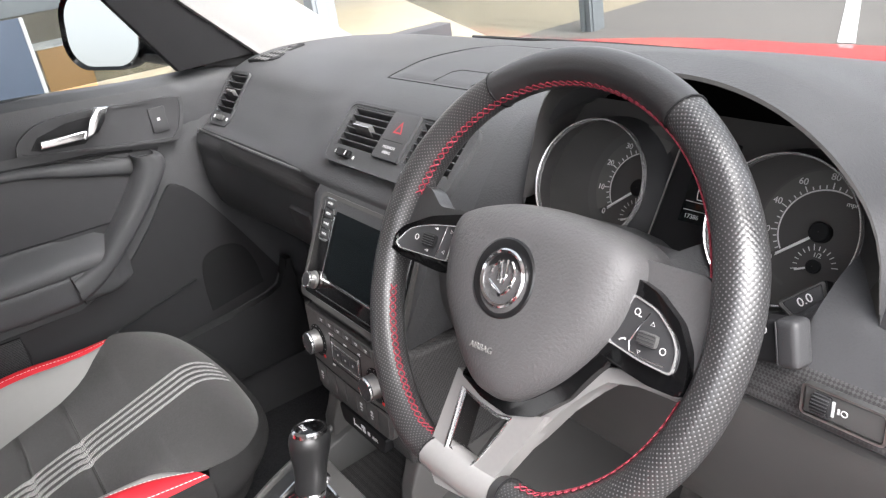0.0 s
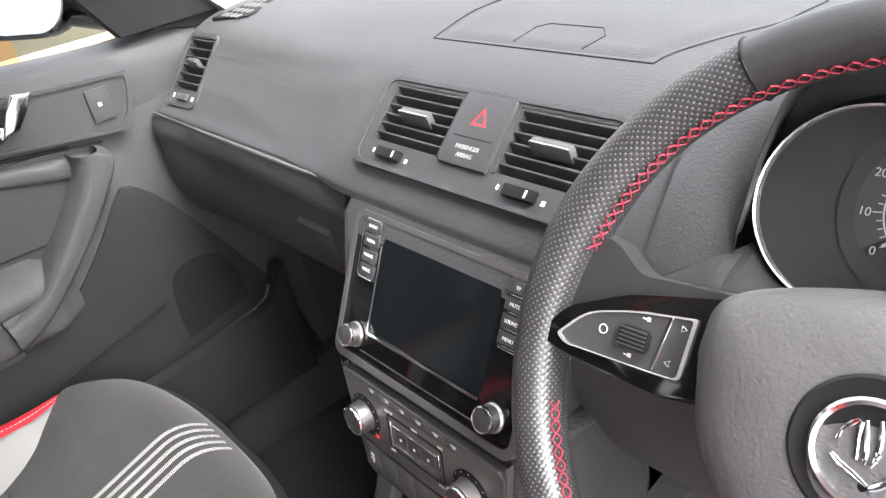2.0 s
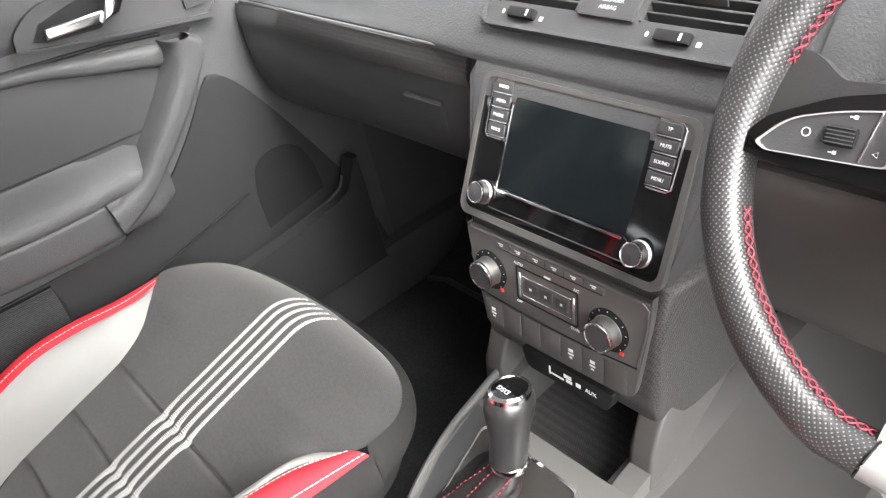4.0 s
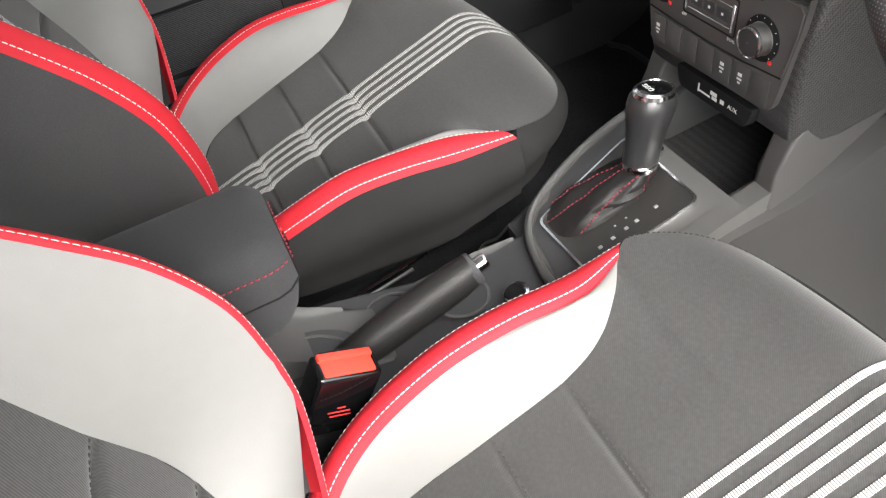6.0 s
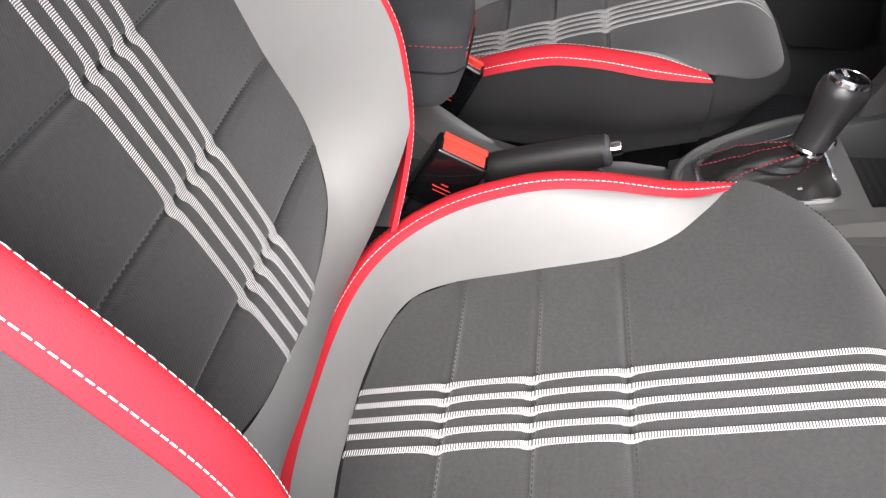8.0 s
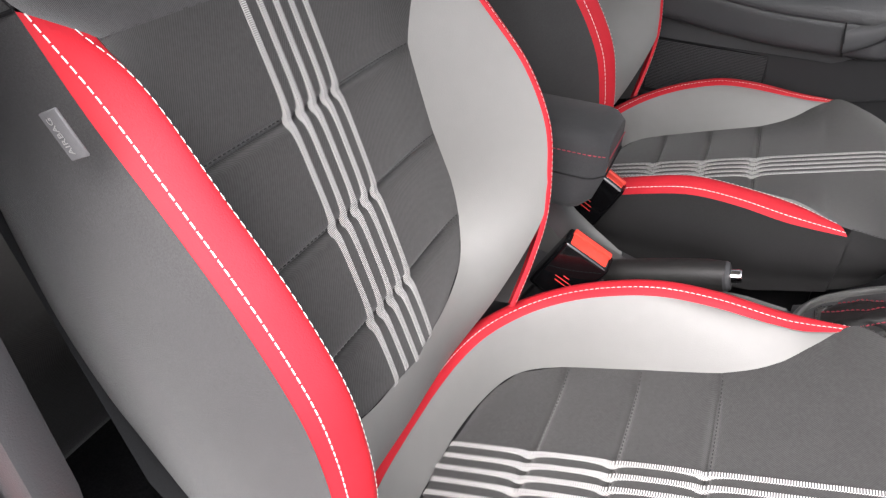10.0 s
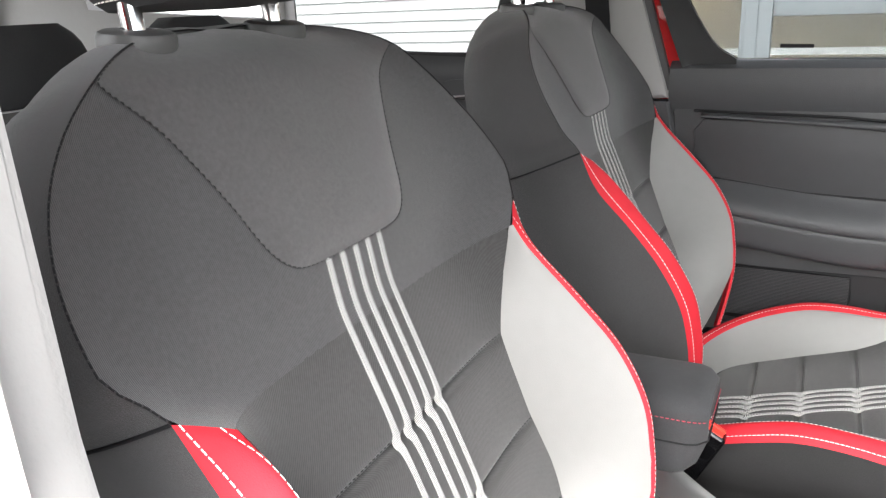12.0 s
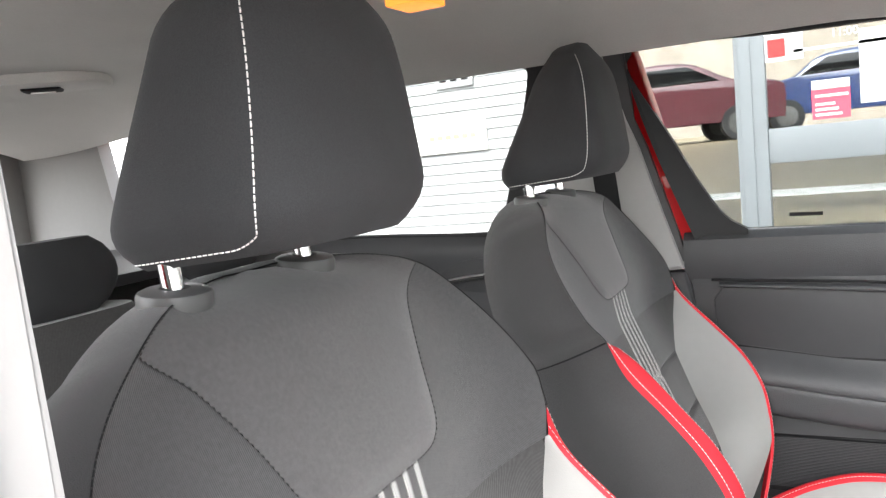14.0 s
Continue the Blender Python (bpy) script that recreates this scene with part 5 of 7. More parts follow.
SOFTLEATHER = material("soft_black_leather", (.015, .0145, .0145), .50, scale=60, var=.1, bump=.3, bump_scale=420, spec=.3)
CONSOLE_SIDE = material("warm_grey_plastic", (.037, .036, .035), .6, scale=40, var=.06, bump=.25, bump_scale=800)


def centre_console():
    root = thing("centre_console", (0, -.02, .50), "dark centre console with silver-edged gear plate", "console")
    P = plane_at((-.002, .030, .585), (1, 0, 0), (0, 1, .30))
    part("console_body", prism([(-.06, .40), (-.06, .535), (-.03, .545), (.10, .580), (.115, .555), (.30, .560), (.30, .40)], "x", -.098, .098, .010, 3), HARD, root, "dark console body")
    part("console_rear", prism([(-.46, .40), (-.46, .60), (-.36, .588), (-.30, .575), (-.20, .548), (-.12, .540), (-.07, .548), (-.05, .552), (-.05, .40)], "x", -.058, .098, .012, 3), HARD, root, "dark rear console body")
    boat = [(-.100, .098), (-.099, .05), (-.091, .0), (-.076, -.045), (-.060, -.072), (-.036, -.090), (.0, -.101), (.04, -.106), (.085, -.102), (.104, -.092), (.110, -.06), (.110, .0), (.108, .098)]
    part("gear_surround", outline_slab(P, boat, -.030, .001, .003), PALEGREY, root, "satin grey gear surround")
    part("surround_rim", tube([P @ Vector((p[0], p[1], .002)) for p in spline([(-.101, .17), *boat[:10]], 48)], .0052, 10, flat=1.2), GREYP, root, "rounded grey rim")
    plate = panel_outline([(-.041, -.073), (.066, -.070), (.074, .073), (-.066, .076)], [.012, .014, .012, .012])
    part("plate_apron", outline_slab(P, panel_outline([(-.058, -.060), (-.036, -.084), (.04, -.098), (.092, -.090), (.082, .0), (.0, -.02), (-.074, .02)], .008), .0, .0030, .001), HARD, root)
    part("left_apron", outline_slab(P, [(-.093, .09), (-.088, .02), (-.072, -.035), (-.046, -.064), (-.062, .04), (-.068, .09)], .0, .0026, .001), HARD, root)
    part("plate_trim", ring_slab(P, plate, inset(plate, .962), .002, .0075), CHROME, root, "bright plate edge")
    part("gear_plate", outline_slab(P, inset(plate, .97), .001, .0050), GEARPLATE, root, "dark gear plate")
    # flanks, tray and its mat
    for y, z in ((-.238, .5585), (-.165, .5465)):
        Q = Matrix.Translation((-.012, y, z)) @ Matrix.Rotation(radians(-10), 4, "X")
        part("cup_well", lathe([(.0340, .0012), (.0335, -.010), (.031, -.011), (.0003, -.011)], 36, Q), BLACKP, root, "dark cup holder well")
        part("cup_rim", lathe([(.0335, .0), (.0340, .0024), (.0362, .0026), (.0375, .0008)], 36, Q), GREYP, root)
    part("console_flank", prism([(-.06, .540), (-.06, .562), (.0, .580), (.10, .608), (.150, .618), (.26, .64), (.26, .56), (.0, .52)], "x", .087, .111, .006, 3), PALEGREY, root, "satin grey console flank")
    part("tray_side", prism([(.115, .56), (.118, .607), (.17, .615), (.22, .60), (.30, .60), (.30, .56)], "x", .078, .092, .004, 2), GREYP, root)
    part("tray_side", prism([(.10, .56), (.112, .606), (.17, .622), (.22, .64), (.30, .66), (.30, .56)], "x", -.108, -.080, .006, 3), GREYP, root, "grey console flank")
    part("tray_mat", outline_slab(plane_at((0, .20, .566), (1, 0, 0), (0, 1, .05)), round_rect(-.080, .080, -.084, .09, .014), 0, .003, 0), CARBON, root, "ribbed rubber tray mat")
    rows = []
    for i in range(18):
        y = -.10 + .70 * i / 17
        top = .556 + .045 * sm(-.1, .15, y) + .10 * sm(.14, .42, y)
        rows.append([(.100 + .03 * sm(.1, .5, y), y, top), (.118 + .04 * sm(.1, .5, y), y, top - .012), (.126 + .045 * sm(.1, .5, y), y, top - .05), (.137 + .05 * sm(.1, .5, y), y, .47), (.150 + .05 * sm(.1, .5, y), y, .40), (.16 + .05 * sm(.1, .5, y), y, .334)])
    part("console_side", grid(rows), CONSOLE_SIDE, root, "grey plastic console side")
    for y in (.035, .009, -.005, -.023, -.040):
        part("gear_mark", slab(P, .0425, .0470, y - .0023, y + .0023, .004, .0058, .0006, 1), MARK_D, root)
    for y in (.003, -.012):
        part("gear_mark", slab(P, .0315, .0340, y - .0013, y + .0013, .004, .0057, .0005, 1), MARK_D, root)
    # boot and knob
    top, bot = Vector((0, .072, .633)), None
    rows = []
    for j in range(13):
        t = j / 12
        c = P @ Vector((-.017, .000, .005))
        c = c.lerp(top + Vector((0, 0, -.008)), t)
        w, l = (.021 * (1 - t) ** 1.1 + .017), (.048 * (1 - t) ** .9 + .016)
        row = []
        for k in range(28):
            q = 2 * math.pi * k / 28
            f = 1 + .13 * math.sin(5 * q + 3 * t) * math.sin(math.pi * t) ** .7 + .10 * math.sin(6 * t * math.pi + 2 * q) * (1 - t) * t * 2.2
            row.append(c + Vector((w * f * math.copysign(abs(math.cos(q)) ** .75, math.cos(q)), l * f * math.copysign(abs(math.sin(q)) ** .75, math.sin(q)), .3 * l * math.sin(q) * (1 - t))))
        rows.append(row)
    boot = part("gear_boot", grid(rows, close_u=True), SOFTLEATHER, root, "black leather gear boot with red stitching")
    for k in (1, 3, 17, 20, 25):
        part("stitching", stitches([r[k] * 1.0 + Vector((0, 0, .0012)) for r in rows], (1 if k in (3, 4, 25) else -1, 0, .6), .004, .0018, .0008), THREAD_R, boot)
    ax = Vector((0, .16, .987)).normalized()
    T = Matrix.Translation(top) @ ax.to_track_quat("Z", "Y").to_matrix().to_4x4()
    part("knob_collar", lathe([(.0165, -.010), (.019, -.008), (.019, -.002), (.0175, .0)], 28, T), CHROME, root, "chrome collar")
    prof = [(.0178, .0), (.0180, .02), (.0195, .04), (.0225, .058), (.0235, .068), (.0225, .078), (.0180, .085), (.010, .088), (.0003, .0885)]
    rows = []
    for r, h in prof:
        rows.append([T @ Vector((r * math.cos(q), r * 1.18 * math.sin(q) - .05 * h, h)) for q in (2 * math.pi * k / 28 for k in range(28))])
    kn = part("gear_knob", grid(rows, close_u=True), LEATHER, root, "black leather gear knob with chrome cap")
    rows = [[T @ Vector((r * math.cos(q), r * 1.18 * math.sin(q) - .05 * h, h)) for q in (2 * math.pi * k / 28 for k in range(28))] for r, h in ((.0200, .081), (.0195, .0865), (.0165, .0885), (.0160, .0875))]
    part("cap_ring", grid(rows, close_u=True), CHROME, kn, "chrome cap ring")
    rows = [[T @ Vector((r * math.cos(q), r * 1.18 * math.sin(q) - .0044, h)) for q in (2 * math.pi * k / 28 for k in range(28))] for r, h in ((.0165, .0875), (.010, .0895), (.0003, .0900))]
    part("cap_face", grid(rows, close_u=True), GLOSS, kn)
    lettering("print", "DSG", .008, T @ Matrix.Translation((0, .004, .0905)), MARK, kn)
    part("knob_button", slab(T, -.006, .006, -.026, -.016, .0, .012, .002), CHROME, kn)
    return root


console = centre_console()


def handbrake():
    root = thing("handbrake", (.043, -.30, .56), "black leather handbrake lever with chrome button", "handbrake")
    a, b = Vector((.043, -.36, .575)), Vector((.043, -.158, .634))
    d = (b - a).normalized()
    path = [a + (b - a) * t for t in (0, .15, .3, .45, .6, .75, .9, 1.0)]
    g = part("grip", tube(path, [.015, .016, .0175, .019, .0195, .0195, .019, .0165], 18, flat=1.15), SOFTLEATHER, root, "black leather grip")
    T = Matrix.Translation(b) @ d.to_track_quat("Z", "Y").to_matrix().to_4x4()
    part("grip_ring", lathe([(.0175, -.004), (.0185, .0), (.0165, .004), (.011, .005), (.0003, .005)], 24, T), HARD, root)
    part("release_button", lathe([(.0085, .003), (.0085, .014), (.007, .017), (.0003, .0175)], 20, T), CHROME, root, "chrome release button")
    return root


handbrake()
well = solo("handbrake_well", prism([(-.45, .47), (-.45, .60), (-.34, .578), (-.18, .545), (-.16, .47)], "x", .012, .088, .006), HARD, "dark plastic handbrake well", "console")
ashtray = thing("lighter_socket", (.0, -.10, .56), "chrome-ringed socket in the console", "socket")
T_ = Matrix.Translation((.035, -.112, .555)) @ Matrix.Rotation(radians(18), 4, "X")
part("ring", lathe([(.016, 0), (.016, .006), (.013, .008), (.012, .002), (.0003, .002)], 28, T_), CHROME, ashtray)
part("plug", lathe([(.011, 0), (.011, .010), (.009, .012), (.0003, .012)], 24, T_), BLACKP, ashtray)


def armrest():
    root = thing("armrest_box", (.0, -.40, .60), "charcoal cloth centre armrest with red seam", "armrest")
    def ring(t):
        """A section of the padded lid, t from its rear to its rounded nose."""
        y = -.58 + .262 * t
        f = 1 - max((t - .90) / .10, 0) ** 2.6 * .22
        out = []
        for k in range(36):
            q = 2 * math.pi * k / 36
            cx, sz = math.cos(q), math.sin(q)
            x = math.copysign(abs(cx) ** .33, cx) * .060 * f
            z = math.copysign(abs(sz) ** .36, sz) * .052 * f
            out.append(Vector((.012 + x, y - (.018 if z < 0 else 0) * (-z / .052) * t, .733 + z + .006 * (1 - (x / .06) ** 2))))
        return out
    rows = [ring(i / 24) for i in range(25)]
    lid = part("armrest_pad", grid(rows, close_u=True, caps=True), CLOTH_PLAIN, root, "padded charcoal cloth lid")
    part("seam_welt", tube([r[0] * 1.0 + Vector((.0004, 0, .0)) for r in rows] + [r[18] for r in rows[::-1]], .0012, 6), BLACKP, lid)
    part("stitching", stitches([r[1] + Vector((.0008, 0, .002)) for r in rows], (1, 0, .2), .0042, .0018, .0006), THREAD_R, lid)
    nose = [Vector((rows[24][1].x + (rows[24][17].x - rows[24][1].x) * i / 12, rows[24][0].y + .0016, rows[24][1].z + .001)) for i in range(13)]
    part("stitching", stitches(nose, (0, 1, .2), .0042, .0018, .0006), THREAD_R, lid)
    part("armrest_post", prism([(-.54, .55), (-.54, .70), (-.41, .70), (-.395, .665), (-.37, .625), (-.335, .600), (-.29, .585), (-.26, .57), (-.26, .55)], "x", -.034, .050, .012, 3), GREYP, root, "grey plastic armrest mount")
    part("mount_plate", outline_slab(plane_at((.045, -.345, .600), (1, 0, 0), (0, 1, -.18)), panel_outline([(-.052, -.05), (.052, -.05), (.052, .045), (-.03, .06), (-.052, .02)], .02), -.02, .003, .002, 2), HARD, root, "dark cover plate")
    part("plate_line", tube([(x, y, z) for x, y, z in spline([(.0, -.365, .6075), (.005, -.325, .6005), (.030, -.300, .5965), (.062, -.298, .5960)], 20)], .0016, 6), GREYP, root)
    return root


arm = armrest()


def buckle(name, label, at, tilt):
    root = thing(name, at, label, "seat belt buckle", "seat belt buckles")
    T = Matrix.Translation(at) @ Matrix.Rotation(radians(tilt), 4, "Y") @ Matrix.Rotation(radians(-28), 4, "X")
    b = part("buckle_body", slab(T, -.0155, .0155, -.031, .031, -.085, .0, .006, 3), GLOSS, root, "black buckle housing")
    part("release_button", slab(T, -.0115, .0125, -.025, .025, -.010, .0015, .003), BUCKLE_RED, b, "red release button")
    part("button_lip", slab(T, -.0118, -.0040, -.026, .026, -.004, .0042, .0018), BUCKLE_RED, b)
    part("button_slot", slab(T, -.0142, -.0120, -.022, .022, -.006, .0026, .0003, 1), BLACKP, b)
    for k, (y0, y1) in enumerate(((-.004, .004), (-.012, .010), (-.009, .012))):
        part("print", slab(T, .0150, .0159, y0, y1, -.044 - .006 * k, -.0428 - .006 * k, 0), MARK_R, b)
    part("stalk", slab(T, -.010, .010, -.020, .020, -.17, -.08, .004), BLACKP, root)
    return root


buckle("seat_belt_buckle", "black seat belt buckle with red button beside the driver's seat", (.113, -.312, .667), 8)
buckle("seat_belt_buckle", "black seat belt buckle with red button beside the passenger seat", (-.127, -.338, .650), -8)


# driver's foot space
rows = []
for i in range(12):
    y = -.05 + .85 * i / 11
    z = .338 + .33 * sm(.42, .80, y)
    rows.append([(x, y, z + .006 * noise.noise((x * 9, y * 9, 0))) for x in [.14 + .52 * j / 16 for j in range(17)]])
solo("floor_carpet", grid(rows), CARPET_G, "worn grey carpet in the driver's foot space", "carpet", "structure")
rows = []
for i in range(12):
    y = -.10 + .85 * i / 11
    z = .338 + .25 * sm(.45, .80, y)
    rows.append([(x, y, z) for x in [-.65 + .50 * j / 12 for j in range(13)]])
solo("floor_mat", grid(rows), CARPET, "black floor mat in the passenger foot space", "floor mat", "structure")
solo("floor_mat_edge", tube([(-.64, .44, .343), (-.60, .455, .345), (-.20, .455, .345), (-.17, .43, .343), (-.17, .05, .343)], .006, 8), HARD, "dark bound edge of the floor mat", "floor mat")


def pedal(name, label, x):
    root = thing(name, (x, .52, .45), label, "pedal", "pedals")
    M = plane_at((x, .50, .47), (1, 0, 0), (0, .35, 1))
    part("pad", slab(M, -.035, .035, -.03, .03, -.006, .006, .003), RUBBER, root)
    part("arm", tube([(x, .51, .49), (x, .58, .60), (x, .62, .72)], .010, 8), BLACKP, root)
    return root


pedal("brake_pedal", "black rubber brake pedal under the dash", .36)
pedal("accelerator_pedal", "black rubber accelerator pedal under the dash", .50)
rail = thing("adjuster_bar", (-.20, -.3, .43), "bright bent wire bar under the front passenger seat", "seat bar")
part("bar", tube(spline([(-.178, -.36, .43), (-.188, -.305, .43), (-.212, -.165, .43), (-.222, -.135, .425), (-.232, -.150, .42)], 20), .0032, 8), CHROME, rail)
part("bar", tube([(-.166, -.36, .43), (-.176, -.30, .43), (-.198, -.17, .43)], .0028, 8), SATIN, rail)
lead = solo("seat_wiring_lead", tube(spline([(-.165, -.10, .40), (-.171, -.073, .44), (-.176, -.045, .438), (-.182, -.02, .446), (-.189, .005, .44), (-.195, .03, .40)], 24), .0022, 6), SATIN, "thin pale wiring lead under the passenger seat", "cable")
solo("console_switch", box(.052, .068, -.128, -.104, .552, .566, .003), GREYP, "small grey switch beside the handbrake", "switch")


# ---- steering wheel and dials ----
_yw, _a = 0.0727, 0.5413
_X = Vector((math.cos(_yw), math.sin(_yw), 0))
_N = Vector((math.sin(_yw), -math.cos(_yw), 0)) * math.cos(_a) + Vector((0, 0, math.sin(_a)))
WM = plane_at((.3595, .1775, 1.0056), _X, _N.cross(_X))


def rim_point(a, q, R=.1765, r=.0155, lift=0.0):
    """Round the rim by angle a, round its section by q."""
    y_flat = -.160
    c = Vector((R * math.cos(a), R * math.sin(a), 0))
    if c.y < y_flat:
        c.y = y_flat + (c.y - y_flat) * .35
    d = Vector((math.cos(a), math.sin(a), 0))
    grip = 1 + .10 * bump_at(math.degrees(a) % 360, 18, 16) + .10 * bump_at(math.degrees(a) % 360, 162, 16)
    return c + d * (r * grip + lift) * math.cos(q) * 1.0 + Vector((0, 0, (r * 1.12 * grip + lift) * math.sin(q)))


def steering_wheel():
    root = thing("steering_wheel", WM.translation, "black leather three-spoke steering wheel with red stitching", "steering wheel")

    def arc(name, a0, a1, mat, label="", r=.0155):
        n = max(6, int(abs(a1 - a0) / 4))
        A = [radians(a0 + (a1 - a0) * i / n) for i in range(n + 1)]
        Q = [-math.pi / 2 + 2 * math.pi * j / 24 for j in range(25)]
        rows = [[WM @ rim_point(a, q, r=r) for q in Q] for a in A]
        uvs = [[(a * .1765 / .0021 * math.pi, q * .0165 / .0021 * math.pi) for q in Q] for a in A]
        return part(name, uv_grid(rows, uvs), mat, root, label)
    arc("rim_top", 57, 121, LEATHER, "smooth black leather rim", .0158)
    arc("rim_grip", 121, 254, PERF, "perforated black leather grip")
    arc("rim_grip", -76, 57, PERF, "perforated black leather grip")
    arc("rim_bottom", 254, 281, SILVER, "silver foot of the lower spoke", .0162)
    arc("rim_bottom", 281, 284, LEATHER, "smooth black leather rim", .0158)
    for a in (57, 121, 254, 284):
        part("rim_joint", tube([WM @ rim_point(radians(a), 2 * math.pi * j / 20, r=.0161) for j in range(20)], .0009, 5, closed=True), BLACKP, root)
    for a0, a1 in ((16, 164), (196, 252), (288, 346)):
        n = int(abs(a1 - a0) * .40)
        for ph in (0, 1):
            path = []
            for i in range(4 * n + 1):
                a = radians(a0 + (a1 - a0) * i / (4 * n))
                q = math.pi - .34 + .17 * math.cos(math.pi * (i / 4 + ph))
                path.append(WM @ rim_point(a, q, lift=.0010))
            part("red_stitching", tube(path, .00062, 5), THREAD_R, root, "red cross stitching")
    # hub
    hub = [(-.077, .016), (-.074, .036), (-.060, .047), (-.021, .058), (.012, .061), (.045, .060), (.078, .055), (.099, .045), (.106, .028), (.104, .0), (.093, -.024), (.070, -.056), (.042, -.082), (.022, -.091), (.0, -.090), (-.022, -.077), (-.048, -.050), (-.068, -.022)]
    out = spline([*hub, hub[0]], 73)[:-1]
    cen = np.array((.010, -.012))
    rows = []
    for f, z in ((1.02, -.03), (1.02, .0), (1.0, .016), (.95, .026), (.86, .033), (.70, .037), (.50, .0395), (.25, .0405), (.02, .041)):
        rows.append([WM @ Vector((*(cen + (p - cen) * f), z)) for p in out])
    part("airbag_cover", grid(rows, close_u=True), HUBSKIN, root, "grained grey airbag cover")
    lettering("embossed_word", "AIRBAG", .0070, WM @ Matrix.Translation((.006, -.055, .0398)) @ Matrix.Rotation(radians(2), 4, "Z"), HIDE, root, .0005)
    B = WM @ Matrix.Translation((.0095, .001, .0395))
    part("badge_dish", lathe([(.0315, -.003), (.0315, .0006), (.0300, .0018), (.026, .0010), (.0003, .0004)], 48, B), DARKGLOSS, root)
    part("badge_ring", lathe([(.0228, 0), (.0228, .0024), (.0214, .0036), (.0196, .0026), (.0190, 0)], 48, B), CHROME, root, "chrome badge ring")
    for k, (p, r) in enumerate(((((-.0125, .002), (-.011, .007), (-.006, .012), (-.005, .004), (-.004, -.003)), .0016), (((-.004, .013), (-.0025, .007), (-.001, .0), (-.001, -.004)), .0017), (((.001, .0145), (.0025, .008), (.003, .001), (.0015, -.004)), .0017), (((.006, .0135), (.0105, .007), (.011, -.002), (.007, -.009), (.003, -.0125)), .0024), (((-.013, -.004), (-.009, -.0065), (-.004, -.0085), (.002, -.0115)), .0016))):
        pts = spline(p, 14)
        part("badge_shape", tube([B @ Vector((q[0], q[1], .0016)) for q in pts], [r * .72 * (.45 + .55 * math.sin(math.pi * (.12 + .76 * i / 13))) for i in range(14)], 8), CHROME, root)
    # spokes
    part("spoke", outline_slab(WM, panel_outline([(-.066, .042), (-.100, .040), (-.122, .0385), (-.140, .052), (-.160, .055), (-.172, .028), (-.172, -.004), (-.150, -.012), (-.08, -.016)][::-1], .006), -.014, .004, .004, 3), LEATHER, root, "leather-wrapped side spoke")
    part("spoke", outline_slab(WM, panel_outline([(.07, .044), (.118, .044), (.150, .044), (.172, .026), (.172, -.01), (.158, -.026), (.11, -.026), (.06, -.040)], .006), -.014, .004, .005, 3), HUBSKIN, root, "grey side spoke")

    def ring_icon(pad, x, y, r=.0019):
        part("print", tube([WM @ Vector((x + r * math.cos(q), y + r * math.sin(q), .0141)) for q in (2 * math.pi * i / 14 for i in range(14))], .00035, 5, closed=True), MARK, pad)

    def arrow_icon(pad, x, y, turn, r=.0018):
        part("print", tube([WM @ Vector((x + r * math.cos(turn + q), y + r * math.sin(turn + q), .0141)) for q in (0, 2.1, 4.2)], .0003, 5, closed=True), MARK, pad)
    lp = panel_outline([(-.172, -.010), (-.158, .011), (-.121, .0285), (-.066, .041), (-.066, -.012), (-.089, -.017), (-.146, -.0155)], .008)
    part("switch_pod", outline_slab(WM, lp[::-1], .0, .0125, .003, 3), GLOSS, root, "piano-black switch pod")
    li = panel_outline([(-.159, -.0045), (-.143, .013), (-.115, .0215), (-.081, .027), (-.083, -.0055), (-.095, -.0065), (-.152, -.0085)], [.003, .010, .010, .002, .003, .004, .003])
    pad = part("switch_pad", outline_slab(WM, li[::-1], .010, .0138, .0008, 1), HARD, root)
    part("pad_trim", ring_slab(WM, li, inset(li, .94), .0125, .0148), DIALRING, pad, "bright trim")
    part("scroll_wheel", slab(WM, -.1205, -.1025, .0015, .0135, .012, .0180, .003), BLACKP, pad)
    for k in range(5):
        part("wheel_rib", slab(WM, -.1190, -.1040, .0030 + .0022 * k, .0038 + .0022 * k, .0175, .0184, 0), HARD, pad)
    part("pad_trim", slab(WM @ Matrix.Translation((-.0965, .0095, 0)) @ Matrix.Rotation(radians(-10), 4, "Z"), -.0006, .0006, -.0145, .0145, .012, .0150, .0002, 1), CHROME, pad)
    ring_icon(pad, -.131, .0065, .0024)
    for x, y, w in ((-.108, .0190, .0022), (-.114, -.0022, .0022)):
        part("print", slab(WM, x - w, x + w, y - .0004, y + .0004, .0136, .0142, 0), MARK, pad)
        part("print", slab(WM, x + .0002, x + .0022, y - .0010, y + .0012, .0136, .0142, 0), MARK, pad)
    arrow_icon(pad, -.0875, .0200, 0)
    arrow_icon(pad, -.0915, .0010, math.pi)
    rp = panel_outline([(.102, .031), (.122, .0255), (.145, .0105), (.156, -.006), (.160, -.022), (.160, -.036), (.134, -.0365), (.088, -.029), (.095, -.006), (.100, .014)], .005)
    part("switch_pod", outline_slab(WM, rp[::-1], .0, .0125, .003, 3), GLOSS, root, "piano-black switch pod")
    ri = panel_outline([(.1065, .0195), (.127, .0145), (.143, .0025), (.1505, -.008), (.1510, -.0245), (.125, -.0230), (.0955, -.0175)], [.003, .006, .006, .006, .005, .006, .003])
    pad = part("switch_pad", outline_slab(WM, ri[::-1], .010, .0138, .0008, 1), HARD, root)
    part("pad_trim", ring_slab(WM, ri, inset(ri, .935), .0125, .0148), DIALRING, pad, "bright trim")
